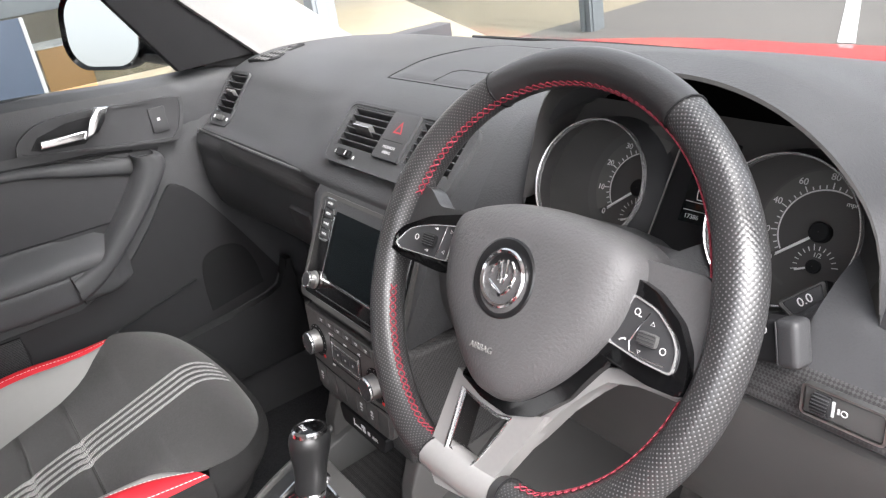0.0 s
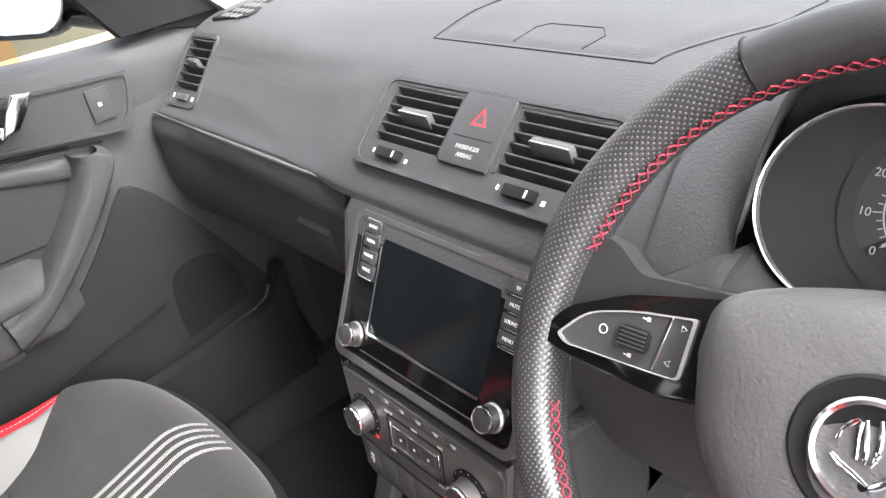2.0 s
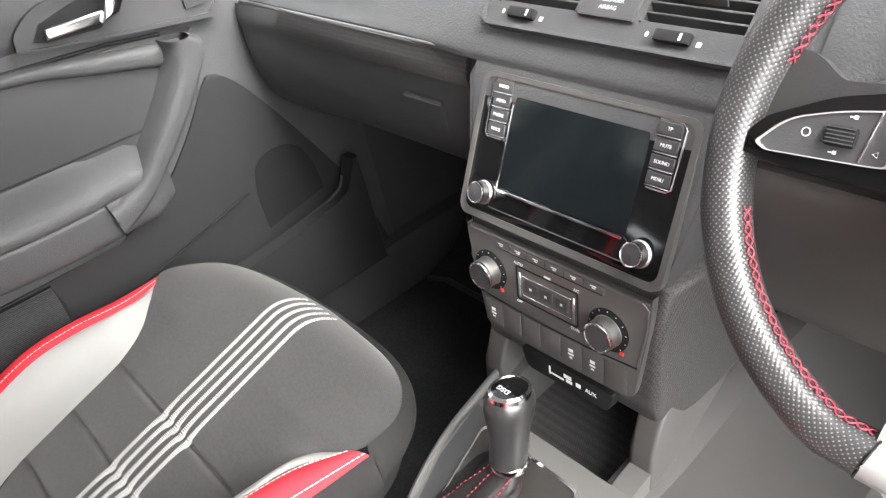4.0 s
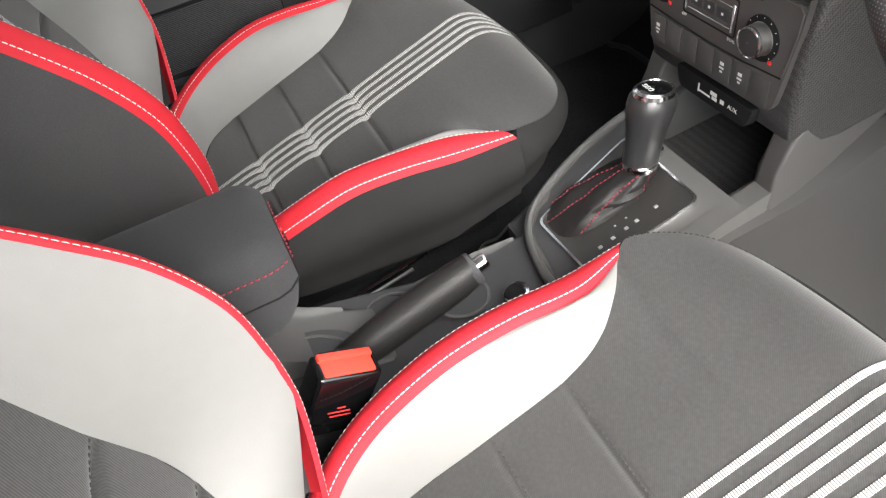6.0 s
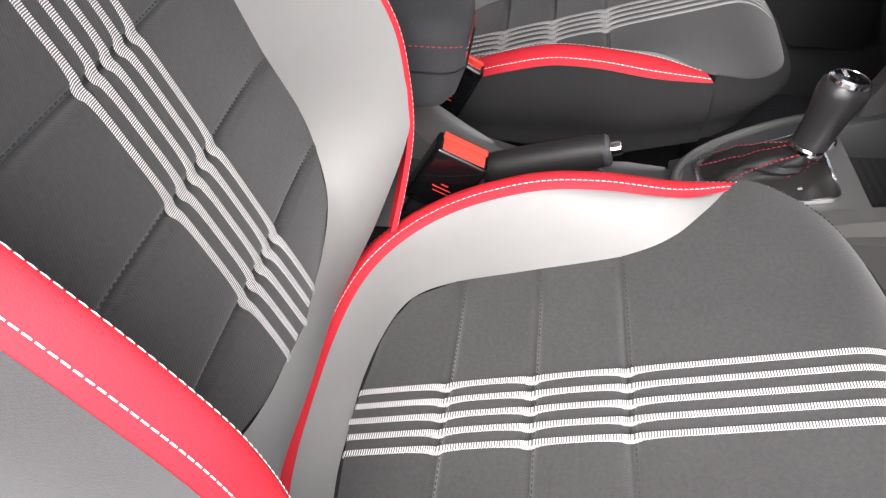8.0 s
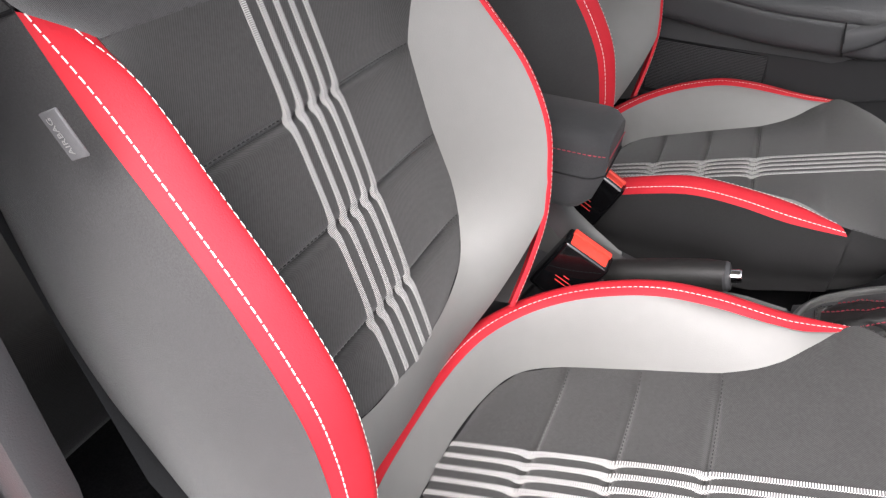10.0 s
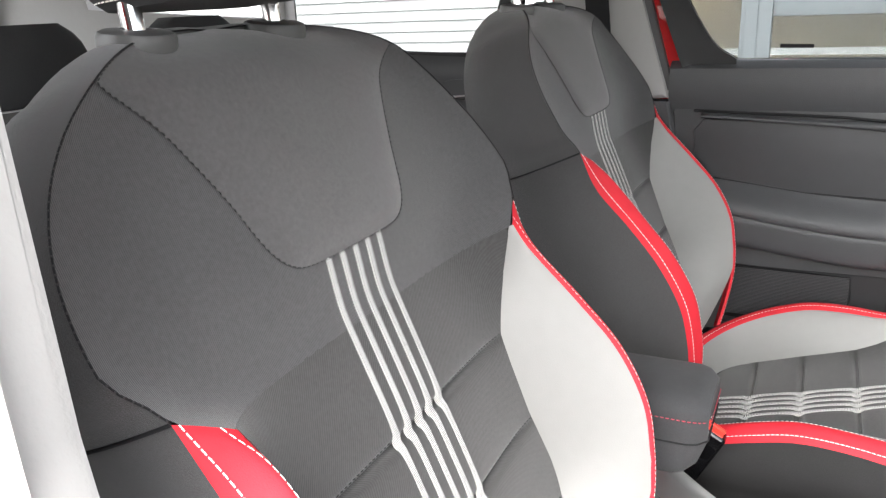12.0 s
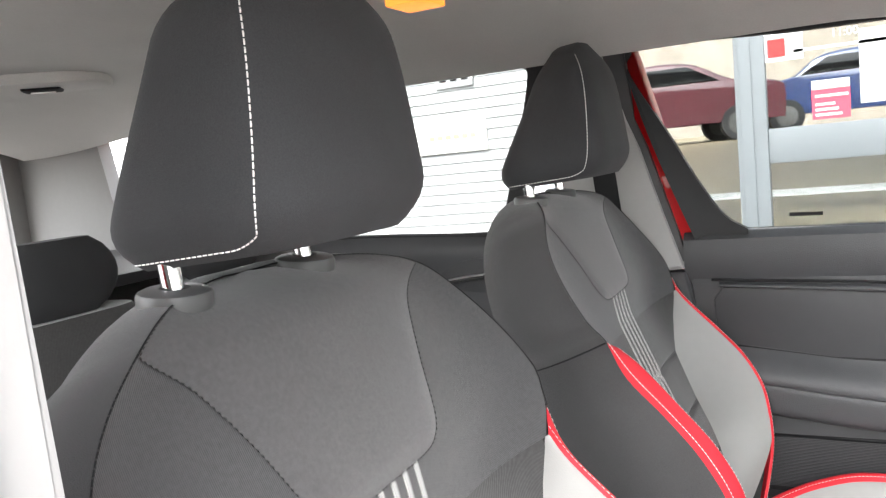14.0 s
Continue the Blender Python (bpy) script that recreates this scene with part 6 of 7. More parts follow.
    part("pad_ridge", tube([WM @ Vector((x, y, .0140)) for x, y in ((.123, .010), (.118, .0), (.113, -.012), (.1145, -.0185), (.128, -.0205), (.143, -.0205))], .0006, 6), CHROME, pad)
    part("scroll_wheel", slab(WM, .1190, .1350, -.0118, -.0022, .012, .0180, .003), GREYP, pad)
    for k in range(4):
        part("wheel_rib", slab(WM, .1200, .1340, -.0108 + .0022 * k, -.0100 + .0022 * k, .0175, .0184, 0), HARD, pad)
    ring_icon(pad, .1130, .0085, .0022)
    part("print", slab(WM, .1145, .1170, .0055, .0063, .0136, .0142, 0), MARK, pad)
    arrow_icon(pad, .1270, .0035, math.pi / 2)
    arrow_icon(pad, .1220, -.0168, -math.pi / 2, .0014)
    ring_icon(pad, .1395, -.0112, .0022)
    part("print", tube([WM @ Vector((x, y, .0141)) for x, y in ((.1050, -.0138), (.1062, -.0128), (.1085, -.0118), (.1100, -.0122))], .0006, 6), MARK, pad)
    # gloss collar, silver arm and lower spoke
    co = [(-.030, -.078), (.0, -.090), (.022, -.092), (.042, -.082), (.070, -.056), (.093, -.020), (.104, -.028), (.093, -.042), (.075, -.070), (.051, -.093), (.026, -.1015), (-.004, -.0985), (-.034, -.090)]
    part("gloss_collar", outline_slab(WM, panel_outline(co[::-1], .004, 3), -.006, .012, .003, 3), GLOSS, root, "piano-black collar under the hub")
    lo = [(-.040, -.086), (.0, -.098), (.030, -.100), (.060, -.089), (.048, -.117), (.036, -.140), (.024, -.162), (.008, -.180), (-.030, -.184), (-.049, -.168)]
    li2 = [(-.0285, -.098), (-.005, -.103), (.015, -.105), (.0300, -.102), (.0235, -.117), (.0155, -.133), (.0090, -.146), (.0025, -.1550), (-.016, -.1575), (-.0300, -.1540)]
    part("lower_spoke", ring_slab(WM, lo, li2, -.006, .010), SILVER, root, "satin silver lower spoke")
    part("spoke_bevel", ring_slab(WM, li2, inset(li2, .86), -.012, .0085), CHROME, root, "polished inner edge")
    part("spoke_edge", tube([WM @ Vector((*p, .0104)) for p in li2], .0009, 8, closed=True), CHROME, root)
    arm_ = [(.026, -.098), (.050, -.090), (.073, -.066), (.091, -.038), (.120, -.030), (.158, -.030), (.158, -.0405), (.123, -.0410), (.098, -.0440), (.085, -.0565), (.068, -.081), (.050, -.110), (.040, -.125)]
    part("lower_arm", outline_slab(WM, arm_[::-1], -.014, .004, .003, 2), SILVER, root, "silver arm behind the hub")
    T = WM @ Matrix.Translation((0, 0, -.02)) @ Matrix.Rotation(math.pi, 4, "X")
    part("column_shroud", lathe([(.05, -.02), (.062, .0), (.066, .10), (.06, .19), (.0003, .20)], 24, T), HARD, root, "dark column shroud")
    return root


wheel = steering_wheel()


def stalk(name, label, x0, x1):
    root = thing(name, (x0, .25, .99), label, "control stalk", "column stalks")
    a, b = WM @ Vector((x0, -.004, -.075)), WM @ Vector((x1, .0115, -.060))
    part("stem", tube([a, a.lerp(b, .5), b], .009, 10), HARD, root)
    d = (b - a).normalized()
    M = plane_at(b, d, (0, .2, 1))
    h = part("handle", slab(M, -.045, .031, -.0155, .0155, -.009, .008, .004, 3), BLACKP, root)
    part("end_cap", slab(M, .028, .045, -.0165, .0165, -.0095, .0100, .005, 3), HARD, root, "dark grey end cap")
    part("cap_line", slab(M, .0300, .0310, -.0150, .0150, .0096, .0104, .0002, 1), HARD, root)
    for k, (x, y) in enumerate(((.020, .008), (.014, .002), (.008, -.004), (.003, -.010), (.009, .010), (.003, .006))):
        ring = [M @ Vector((x + .0024 * math.cos(q), y + .0026 * math.sin(q), .0082)) for q in (2 * math.pi * i / 12 for i in range(12))]
        part("print", tube(ring, .0004, 5, closed=True) if k < 2 else slab(M, x - .0014, x + .0014, y - .0016, y + .0016, .0078, .0083, 0), MARK, h)
    return root


stalk("column_stalk", "dark indicator stalk with white symbols behind the wheel", .06, .154)


def instrument_cluster():
    root = thing("instrument_cluster", (.382, .33, 1.0), "instrument cluster with two chrome-ringed dials", "instrument cluster")
    ux, un = Vector((.1845, .0189, -.009)), Vector((.0858, -.8729, .4803))
    F = plane_at((.3819, .3267, 1.0281), ux, un.cross(ux))
    part("cluster_face", outline_slab(F, round_rect(-.200, .190, -.080, .085, .05), -.046, -.040, 0), STACKP, root, "dark cluster face")
    for k, (cx, big) in enumerate(((-.0928, False), (.0928, True))):
        C = F @ Matrix.Translation((cx, .0, .0))
        R = .0594
        # Tone lifted from black: reflections in the dial glass put into the colour.
        well_ = part("dial_well", lathe([(R * .985, -.001), (R * 1.0, -.008), (R * 1.16, -.034), (.0003, -.035)], 64, C), STACKP, root, "dark dial")
        part("dial_ring", lathe([(R * 1.018, -.006), (R * 1.022, -.001), (R * 1.012, .0018), (R * .992, .0010), (R * .985, -.004)], 64, C), DIALRING, root, "chrome dial ring")
        part("dial_cup", lathe([(R * 1.03, -.004), (R * 1.07, -.015), (R * 1.19, -.037)], 48, C), HARD, root)
        sx, sy = (.021 if big else .039), .006
        D = C @ Matrix.Translation((sx, sy, -.0335))
        rr = .034
        rows = [[D @ Vector((r * math.cos(q), r * math.sin(q), .0012)) for q in (radians(66 + 150 * i / 60) for i in range(61))] for r in (rr, rr + .016)]
        part("dial_band", grid(rows), PALEGREY, well_, "lighter dial band")
        # Paler crescent paints the light on the dial's left side.
        rows = [[D @ Vector((r * math.cos(q), r * math.sin(q), .0006)) for q in (radians(80 + 170 * i / 60) for i in range(61))] for r in (rr + .015, rr + .026 if not big else rr + .018)]
        part("dial_lit_crescent", grid(rows), GREYP, well_)
        rows = [[D @ Vector((r * math.cos(q), r * math.sin(q), .0016)) for q in (radians(66 + 150 * i / 60) for i in range(61))] for r in (rr - .0006, rr + .0006)]
        part("dial_arc", grid(rows), MARK, well_, smooth=False)
        n = 24
        for i in range(19):
            q = radians(221 - 192 * i / n)
            ln = .005 if i % 4 == 0 else .0028
            T = D @ Matrix.Rotation(q, 4, "Z")
            part("dial_tick", slab(T, rr + .001, rr + .001 + ln, -.0004, .0004, .0018, .0023, 0, 1), MARK, well_, smooth=False)
        words = ("0", "20", "40", "60", "80", "100", "120") if big else ("0", "10", "20", "30", "40", "50", "60")
        for i, wd in enumerate(words):
            q = radians(221 - 32 * i)
            p = ((rr + .0105) * math.cos(q), (rr + .0105) * math.sin(q), .0018)
            if (sx + p[0]) ** 2 + (sy + p[1]) ** 2 < (R * 1.12) ** 2:
                lettering("print", wd, .0076, D @ Matrix.Translation(p), MARK, well_)
        if big:
            lettering("print", "mph", .0055, D @ Matrix.Translation((.016, .026, .0018)), MARK, well_)
        q = radians(221)
        T = D @ Matrix.Rotation(q, 4, "Z")
        part("needle", slab(T, .006, rr + .004, -.0011, .0011, .004, .0055, .0004, 1), MARK, well_, "white needle")
        part("needle_hub", lathe([(.0082, .001), (.0082, .008), (.007, .0095), (.0003, .0098)], 28, D), BLACKP, well_)
        E = D @ Matrix.Translation((.002, -.027, 0))
        for i in range(13):
            T = E @ Matrix.Rotation(radians(200 - 190 * i / 12), 4, "Z")
            part("dial_tick", slab(T, .0130, .0165 if i % 6 else .018, -.0003, .0003, .0018, .0023, 0, 1), MARK, well_, smooth=False)
        lettering("print", "1/2" if big else "90", .0052, E @ Matrix.Translation((.0, .009, .0022)), MARK, well_)
        T = E @ Matrix.Rotation(radians(205), 4, "Z")
        part("needle", slab(T, .003, .0145, -.0007, .0007, .003, .004, 0, 1), MARK, well_, "white needle")
        part("needle_hub", lathe([(.0055, .001), (.0055, .005), (.0003, .006)], 20, E), BLACKP, well_)
    dp = part("cluster_display", outline_slab(F, [(-.028, -.050), (.030, -.050), (.027, .062), (-.020, .062)], -.040, -.024, .002), BLACKP, root, "dark driver display panel")
    part("display_edge", tube([F @ Vector((-.029, -.050, -.023)), F @ Vector((-.0205, .063, -.023))], .0008, 6), SATIN, dp)
    scr = part("display_screen", outline_slab(F, [(-.004, -.013), (.029, -.013), (.028, .051), (-.002, .051)], -.026, -.0225, .001), SCREEN, dp, "lit driver display")
    L = F @ Matrix.Translation((.005, 0, -.0222))
    lettering("print", "15:27", .0058, L @ Matrix.Translation((.014, .0455, 0)), MARK, scr)
    lettering("print", "17386", .0056, L @ Matrix.Translation((.003, -.0075, 0)), MARK, scr)
    for y in (.0405, .0055, -.002):
        part("display_line", slab(L, -.006, .022, y - .0003, y + .0003, 0, .0004, 0), MARK, scr)
    car = [(.004, .008), (.003, .016), (.0035, .025), (.006, .034), (.011, .037), (.016, .034), (.0185, .025), (.019, .016), (.018, .008)]
    part("display_symbol", tube([L @ Vector((x, y, .0003)) for x, y in spline([*car, car[0]], 40)[:-1]], .0004, 5, closed=True), MARK, scr)
    for y, h in ((.026, .002), (.017, .0015)):
        part("display_symbol", tube([L @ Vector((.0045, y, .0003)), L @ Vector((.011, y + h, .0003)), L @ Vector((.0175, y, .0003))], .0004, 5), MARK, scr)
    K = F @ Matrix.Translation((.1345, -.0455, .0145)) @ Matrix.Rotation(radians(44), 4, "Z")
    ro = panel_outline([(-.0150, -.0080), (.0150, -.0080), (.0200, .0075), (-.0200, .0075)], .003)
    b = part("reset_button", outline_slab(K, ro, -.020, .001, .0015), BLACKP, root, "black trip reset button")
    part("button_rim", ring_slab(K, inset(ro, .93), inset(ro, .80), .0, .0022), GREYP, b)
    part("button_face", outline_slab(K, inset(ro, .76), .0, .0016, .0005), HARD, b)
    lettering("print", "0.0", .0095, K @ Matrix.Translation((0, 0, .0020)), MARK, b)
    return root


cluster = instrument_cluster()


def knee_panel():
    root = thing("driver_dash_panel", (.45, .28, .90), "dark dashboard panel under the dials with dimmer wheel", "dashboard panel")
    rows = []
    for i in range(100):
        x = .135 + .565 * i / 99
        yb, zb = .300, 1.0
        for cx, cy, cz in ((.2896, .3172, 1.0326), (.4741, .3361, 1.0236)):
            u = (x - cx) / .064
            if abs(u) < 1:
                h = .0635 * (1 - u * u) ** .5
                yb, zb = cy - .48 * h, min(zb, cz - .877 * h)
        if x > .538:
            f = min((x - .538) / .0422, 1)
            yh, zh = hood_section(max(x, .5805))[-1]
            yb, zb = .336 + (yh - .336) * f, 1.0236 + (zh - 1.0236) * f
        elif x < .2305:
            yb, zb = hood_section(x)[-1]
        rows.append([(x, yb + (.249 - yb) * f, zb + (.974 - zb) * (f ** 1.6)) for f in (0, .15, .3, .45, .6, .75, .88, 1)])
    part("upper_pad", grid(rows), SOFT, root, "grained dash pad")
    part("carbon_panel", prism([(.249, .975), (.243, .968), (.238, .942), (.245, .934), (.27, .934), (.27, .972)], "x", .14, .70, .003), CARBON, root, "carbon-look decor strip")
    rows = []
    for x in (.12, .14, .2, .3, .4, .5, .6, .66, .70):
        rows.append([(x, y, z) for y, z in dense([(.245, .936), (.238, .925), (.242, .87), (.27, .79), (.33, .72), (.42, .68), (.6, .66)], 20)])
    part("knee_pad", grid(rows), STACKP, root, "dark knee panel")
    S = plane_at((.587, .2365, .9625), (1, 0, 0), (0, .12, 1))
    part("dimmer_frame", ring_slab(S, round_rect(-.028, .028, -.0115, .0115, .004), round_rect(-.0262, .0262, -.0100, .0100, .003), -.002, .0035), SATIN, root, "thin bright switch frame")
    d = part("dimmer_body", slab(S, -.0262, .0262, -.0098, .0098, -.004, .0025, .002, 3), GREYP, root, "dark dimmer switch")
    part("dimmer_wheel", lathe([(.0003, -.0065), (.0072, -.0062), (.0080, -.0050), (.0080, .0050), (.0072, .0062), (.0003, .0065)], 28, S @ Matrix.Translation((-.0135, 0, .0005)) @ Matrix.Rotation(radians(90), 4, "Y")), BLACKP, d)
    for k in range(9):
        T = S @ Matrix.Translation((-.0135, 0, .0005)) @ Matrix.Rotation(radians(-64 + 16 * k), 4, "X")
        part("wheel_rib", slab(T, -.0055, .0055, -.0004, .0004, .0076, .0085, 0, 1), HARD, d)
    part("dimmer_mark", slab(S, -.0078, -.0054, -.0055, .0055, .0020, .0030, .0002, 1), MARK, d)
    part("print", tube([S @ Vector((.001 + .002 * math.cos(q), .002 * math.sin(q), .0028)) for q in (2 * math.pi * i / 12 for i in range(12))], .0004, 5, closed=True), MARK, d)
    part("print", slab(S, -.0035, -.0020, -.0020, .0020, .0022, .0029, 0), MARK, d)
    return root


knee = knee_panel()


# ---- rear of the cabin ----
def rear_bench():
    root = thing("rear_bench", (0, -1.25, .33), "dark charcoal cloth rear bench seat with head restraints", "rear seat")
    part("bench_cushion", box(-.62, .62, -1.22, -.80, .42, .60, .05, 4), CLOTH, root)
    for i, x in enumerate((-.40, 0.0, .40)):
        rows = []
        w = .205 if i != 1 else .18
        for k in range(13):
            s = .64 * k / 12
            f = 1 - .35 * max((k - 9) / 3, 0) ** 2 * .5
            rows.append([(x + w * math.copysign(abs(math.cos(q)) ** .5, math.cos(q)) * f, -1.22 - .36 * s + .07 * math.copysign(abs(math.sin(q)) ** .6, math.sin(q)) * f, .50 + .93 * s * .98) for q in (2 * math.pi * j / 24 for j in range(24))])
        part("bench_back", grid(rows, close_u=True, caps=True), CLOTH, root)
        rows = []
        for k in range(9):
            t = k / 8
            f = math.sin(math.pi * (0.08 + .84 * t)) ** .35
            rows.append([(x + .12 * f * math.copysign(abs(math.cos(q)) ** .5, math.cos(q)), -1.435 + .045 * f * math.copysign(abs(math.sin(q)) ** .6, math.sin(q)), 1.085 + .13 * t) for q in (2 * math.pi * j / 24 for j in range(24))])
        part("head_restraint", grid(rows, close_u=True, caps=True), CLOTH_PLAIN, root)
    return root


bench = rear_bench()
shelf = solo("parcel_shelf", box(-.66, .66, -2.45, -1.50, 1.10, 1.125, .008), HARD, "dark parcel shelf behind the rear bench", "shelf")
lamp = thing("roof_lamp", (-.12, -.76, 1.50), "lit amber reading lamp in the headliner", "lamp")
part("lamp_base", box(-.175, -.065, -.80, -.71, 1.508, 1.528, .006), HEADLINER, lamp)
part("lamp_lens", box(-.155, -.085, -.785, -.725, 1.498, 1.512, .004), ORANGE, lamp, "lit amber lens")
gh = thing("rear_roof_fitting", (-.23, -1.68, 1.52), "pale oval roof panel with a dark sunken clip", "roof fitting")
GHM = plane_at((-.23, -1.68, 1.524), (.67, -.75, 0), (-.75, -.67, 0))
part("panel", outline_slab(GHM, [(.13 * math.copysign(abs(math.cos(q)) ** .7, math.cos(q)), .085 * math.copysign(abs(math.sin(q)) ** .7, math.sin(q))) for q in (2 * math.pi * k / 40 for k in range(40))], -.006, .014, .008, 3), HEADLINER, gh)
part("clip", slab(GHM, -.030, .045, -.010, .042, .010, .020, .006, 2), BLACKP, gh, "dark clip")
part("clip_bar", slab(GHM, -.018, .030, .010, .018, .018, .024, .002), SATIN, gh)

# ---- car outside ----
rows = []
for i in range(13):
    y = .92 + 1.0 * i / 12
    rows.append([(x, y, 1.0 - .17 * (i / 12) - .05 * (i / 12) ** 2 - .05 * (abs(x) / .75) ** 3 + .012 * bump_at(abs(x), .45, .06)) for x in [-.80 + 1.6 * j / 24 for j in range(25)]])
bonnet = solo("car_bonnet", grid(rows), REDPAINT, "glossy red car bonnet beyond the windscreen", "bonnet")
scuttle = solo("scuttle_panel", prism([(.84, .95), (.84, 1.004), (.92, .978), (.95, .92), (.84, .92)], "x", -.72, .72, .004), BLACKP, "black scuttle panel below the windscreen", "scuttle")
wip = thing("windscreen_wiper", (-.2, .90, 1.05), "black windscreen wiper resting on the scuttle", "wiper")
part("arm", tube([(-.55, .875, 1.004), (-.25, .885, 1.006), (.1, .91, .996)], .006, 8), BLACKP, wip)
part("blade", tube([(-.62, .885, 1.010), (-.2, .89, 1.012), (.2, .915, 1.002)], .004, 6), RUBBER, wip)
ws = solo("windscreen", prism([(.955, .985), (.06, 1.500), (.057, 1.505), (.952, .990)], "x", -.62, .62, 0), SCREEN_GLASS, "tinted windscreen", "window", "structure", smooth=False)
ws.visible_shadow = False

# ---- showroom beside the car ----
GX = -5.0


def showroom():
    root = thing("showroom_front", (GX, 2, GROUND), "grey-framed glass showroom front beside the car", "building")
    for y0, y1 in ((-.80, -.60), (-2.25, -2.05), (2.6, 2.8), (5.6, 5.8)):
        p = part("window_post", box(GX - .10, GX + .05, y0, y1, GROUND, 3.2, .01), FRAMEGREY, root, "grey window post")
        part("post_face", box(GX + .05, GX + .065, y0 + .03, y0 + .11, GROUND, 3.2, .004), FRAMEGREY, p)
    for y0, y1 in ((-.60, 2.6), (2.8, 5.6)):
        part("window_rail", box(GX - .06, GX + .03, y0, y1, 1.03, 1.27, .01), FRAMEGREY, root, "grey cross rail")
        part("window_head", box(GX - .06, GX + .04, y0, y1, 3.0, 3.2, .01), FRAMEGREY, root)
    for y0, y1 in ((-2.05, -.80), (-.60, 2.6), (2.8, 5.6)):
        g = part("window_pane", box(GX - .02, GX - .01, y0, y1, GROUND, 3.1, 0), glass_material("shop_glass", (.95, .98, .98)), root, "clear shop window pane")
        g.visible_shadow = False
    part("window_board", box(GX + .008, GX + .030, .18, .56, -.10, 1.02, .004), material("blue_grey_board", (.075, .10, .145), .5, scale=5, var=.06, bump=0), root, "blue-grey board inside the window")
    part("board_edge", box(GX + .006, GX + .034, .56, .585, -.10, 1.02, .003), WHITEWALL, root)
    part("ochre_board", box(GX + .006, GX + .026, .60, .90, -.10, .80, .004), material("ochre_board", (.20, .115, .04), .5, scale=5, var=.08, bump=0), root, "ochre board inside the window")
    part("red_poster", box(GX + .008, GX + .014, -.32, -.09, 1.30, 1.55, 0), material("red_poster_print", (.80, .06, .10), .5, scale=6, var=.05, bump=0), root, "red window poster")
    part("poster_head", box(GX + .012, GX + .018, -.32, -.09, 1.50, 1.56, 0), WHITEWALL, root)
    for k, (w, z) in enumerate(((.20, 1.455), (.12, 1.40), (.14, 1.365), (.16, 1.33))):
        part("print", box(GX + .014, GX + .017, -.30, -.30 + w, z - .009, z + .009, 0), WHITEWALL, root)
    part("white_poster", box(GX + .008, GX + .014, -.03, .45, 1.38, 1.86, 0), WHITEWALL, root, "blank white window poster")
    part("white_poster", box(GX + .008, GX + .014, -.60, -.36, 1.72, 1.93, 0), WHITEWALL, root)
    part("red_sticker", box(GX + .012, GX + .018, -.58, -.47, 1.75, 1.87, 0), MARK_R, root)
    part("white_band", box(GX + .008, GX + .014, -.42, .3, 1.765, 1.785, 0), WHITEWALL, root)
    lettering("opening_time", "11:00", .075, plane_at((GX + .02, -.11, 1.855), (0, 1, 0), (0, 0, 1)), WHITEWALL, root)
    return root


shop = showroom()
# Added out of view to keep direct light off what lies behind the glass.
solo("shade_roof", box(-11, GX + .12, -2.2, 6.5, 3.2, 3.4, 0), WHITEWALL, "unseen white flat roof added to shade the showroom", "roof", "structure")
solo("sloping_forecourt", prism([(GX - .4, GROUND - .05), (-12, 1.10), (-23.9, 1.20), (-23.9, GROUND - .05)], "y", -14, 9, 0), material("tan_showroom_floor", (.24, .20, .13), .4, scale=3, var=.08, bump=0), "tan paved slope seen through the showroom glass", "ground", "structure")


def clad_wall():
    root = thing("clad_building", (GX, -5, GROUND), "white horizontally clad building with a sign", "building")
    part("wall", box(GX - .2, GX - .03, -12.5, -2.25, GROUND, 4.2, 0), WHITEWALL, root)
    h = .085
    for i in range(50):
        z = GROUND + h * i
        part("cladding_board", prism([(GX - .03, z), (GX + .004, z + .004), (GX - .008, z + h), (GX - .03, z + h)], "y", -12.5, -2.25, 0), WHITEWALL, root, smooth=False)
    b = part("sign_board", box(GX + .01, GX + .03, -3.36, -2.70, 1.33, 1.58, .004), material("cream_sign", (.86, .84, .80), .5, scale=6, var=.03, bump=0), root, "cream sign board")
    for k in range(6):
        part("print", box(GX + .029, GX + .033, -3.22 + .075 * k, -3.17 + .075 * k, 1.44, 1.48, 0), material("gold_print", (.65, .52, .25), .6, scale=20, var=.1, bump=0), b)
    t = part("sign_board", box(GX + .01, GX + .03, -3.12, -2.78, 1.86, 2.05, .004), WHITEWALL, root, "small white sign")
    for k in range(3):
        part("print", box(GX + .029, GX + .033, -3.08 + .10 * k, -3.02 + .10 * k, 1.91, 1.95, 0), BLACKP, t)
    part("print", box(GX + .029, GX + .033, -3.06, -2.86, 2.0, 2.04, 0), material("green_print", (.10, .22, .16), .6, scale=20, var=.1, bump=0), t)
    return root


clad_wall()


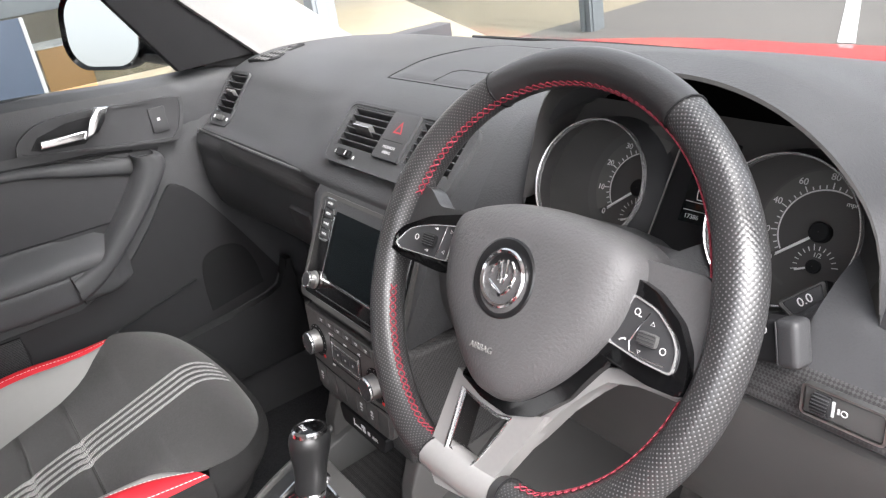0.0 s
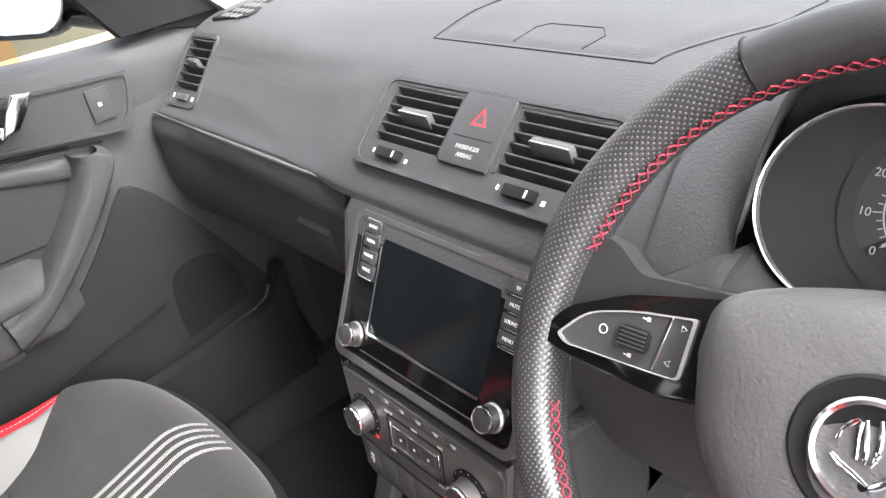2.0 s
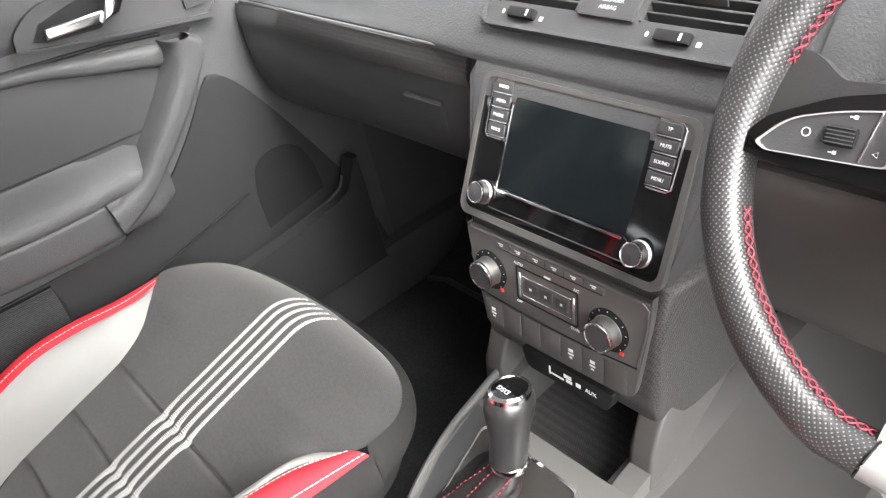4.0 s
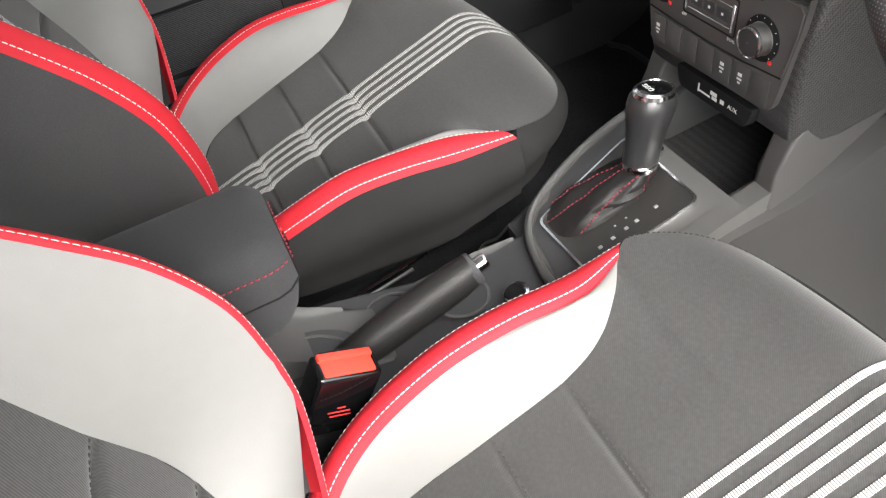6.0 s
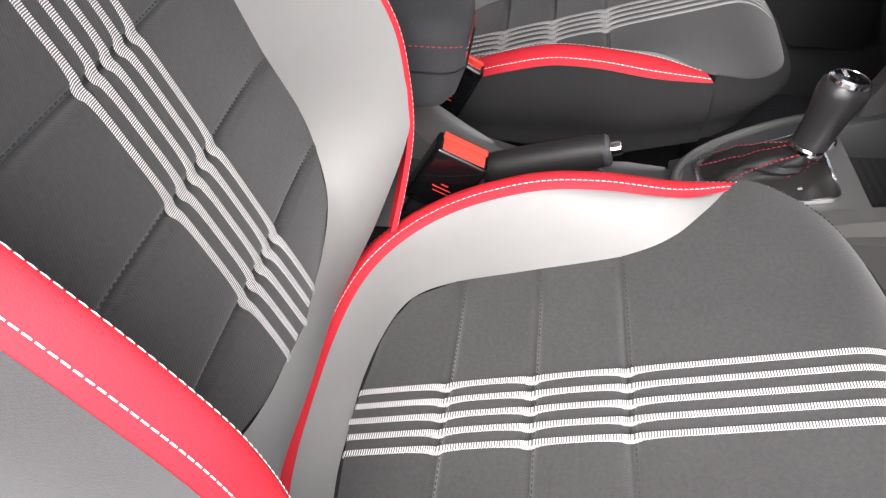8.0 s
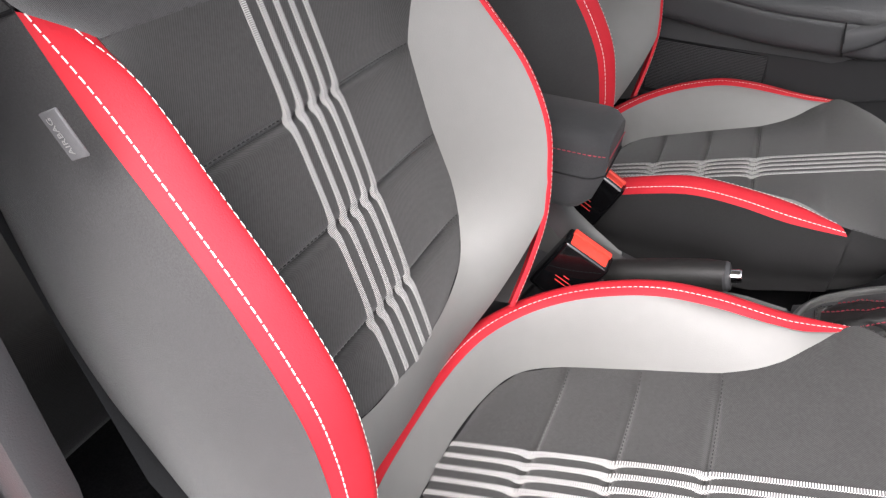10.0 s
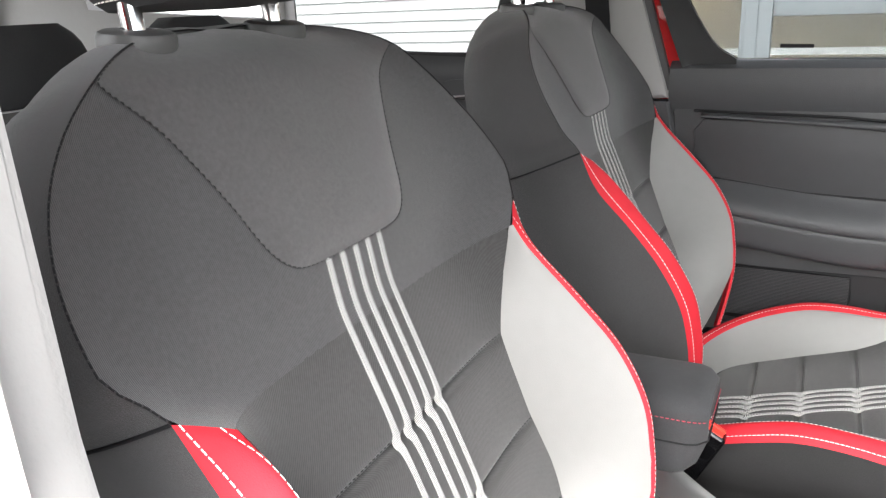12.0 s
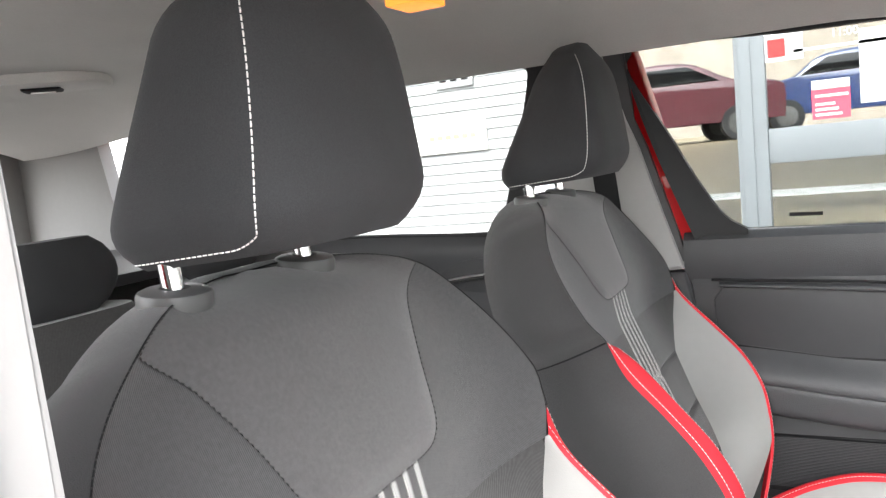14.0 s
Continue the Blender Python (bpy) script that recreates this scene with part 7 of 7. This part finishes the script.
def parked_car(name, label, at, turn, paint):
    root = thing(name, at, label, "car", "cars across the car park")
    M = Matrix.Translation(at) @ Matrix.Rotation(radians(turn), 4, "Z")
    prof = spline([(-2.1, .35), (-2.12, .75), (-1.95, .98), (-1.2, 1.05), (-.6, 1.42), (.5, 1.45), (1.25, 1.10), (2.0, 1.0), (2.12, .8), (2.1, .35)], 60)
    body = []
    for x, f in ((-.82, .0), (-.80, .5), (-.72, 1.0), (0, 1.03), (.72, 1.0), (.80, .5), (.82, .0)):
        body.append([M @ Vector((x * (1 - .16 * max((p[1] - 1.0) / .45, 0)), p[0], .35 + (p[1] - .35) * (1 - .06 * (1 - f)))) for p in prof])
    part("body", grid(body, caps=True), paint, root)
    for sx in (-1, 1):
        part("side_window", prism([(-1.05, 1.06), (-.55, 1.36), (.45, 1.38), (1.0, 1.10)], "x", sx * .785 - .02, sx * .785 + .02, .01, 2, M), GLOSS, root)
    part("windscreen", prism([(.62, 1.36), (1.22, 1.10), (1.24, 1.12), (.64, 1.38)], "x", -.62, .62, 0, 2, M), SCREEN, root)
    for sx in (-1, 1):
        for y in (-1.3, 1.32):
            T = M @ Matrix.Translation((sx * .74, y, .32)) @ Matrix.Rotation(radians(90), 4, "Y")
            w = part("wheel", lathe([(.20, -.10), (.31, -.10), (.32, -.06), (.32, .06), (.31, .10), (.20, .10)], 28, T), RUBBER, root)
            part("rim", lathe([(.205, -.09), (.205, .09), (.12, .10), (.0003, .09)], 20, T), GREYP, w)
    return root


parked_car("parked_car", "dark blue car beyond the showroom glass", (-16.5, .3, 1.13), 8, material("blue_car_paint", (.010, .024, .09), .3, scale=10, var=.05, bump=0, coat=1))
parked_car("parked_car", "dark maroon car beyond the showroom glass", (-14.2, -3.1, 1.10), 20, material("maroon_car_paint", (.065, .010, .016), .3, scale=10, var=.05, bump=0, coat=1))
far = solo("backdrop_buildings", box(-24.5, -24, -30, 30, GROUND, 7, 0), material("pale_brick", (.30, .26, .22), .9, scale=3, var=.25, bump=0, big=.7), "pale brick building across the car park", "building", "structure")
solo("bay_line", prism([(-8.0, .547), (-8.25, .593), (-8.25, .60), (-8.0, .555)], "y", -3.0, 5.0, 0), MARK, "white painted bay line", "road marking", "structure")
solo("bay_line", prism([(-3.57, 7.9), (-3.43, 7.9), (-2.28, 5.65), (-2.42, 5.65)], "z", GROUND + .004, GROUND + .008, 0), MARK, "white painted bay line", "road marking", "structure")
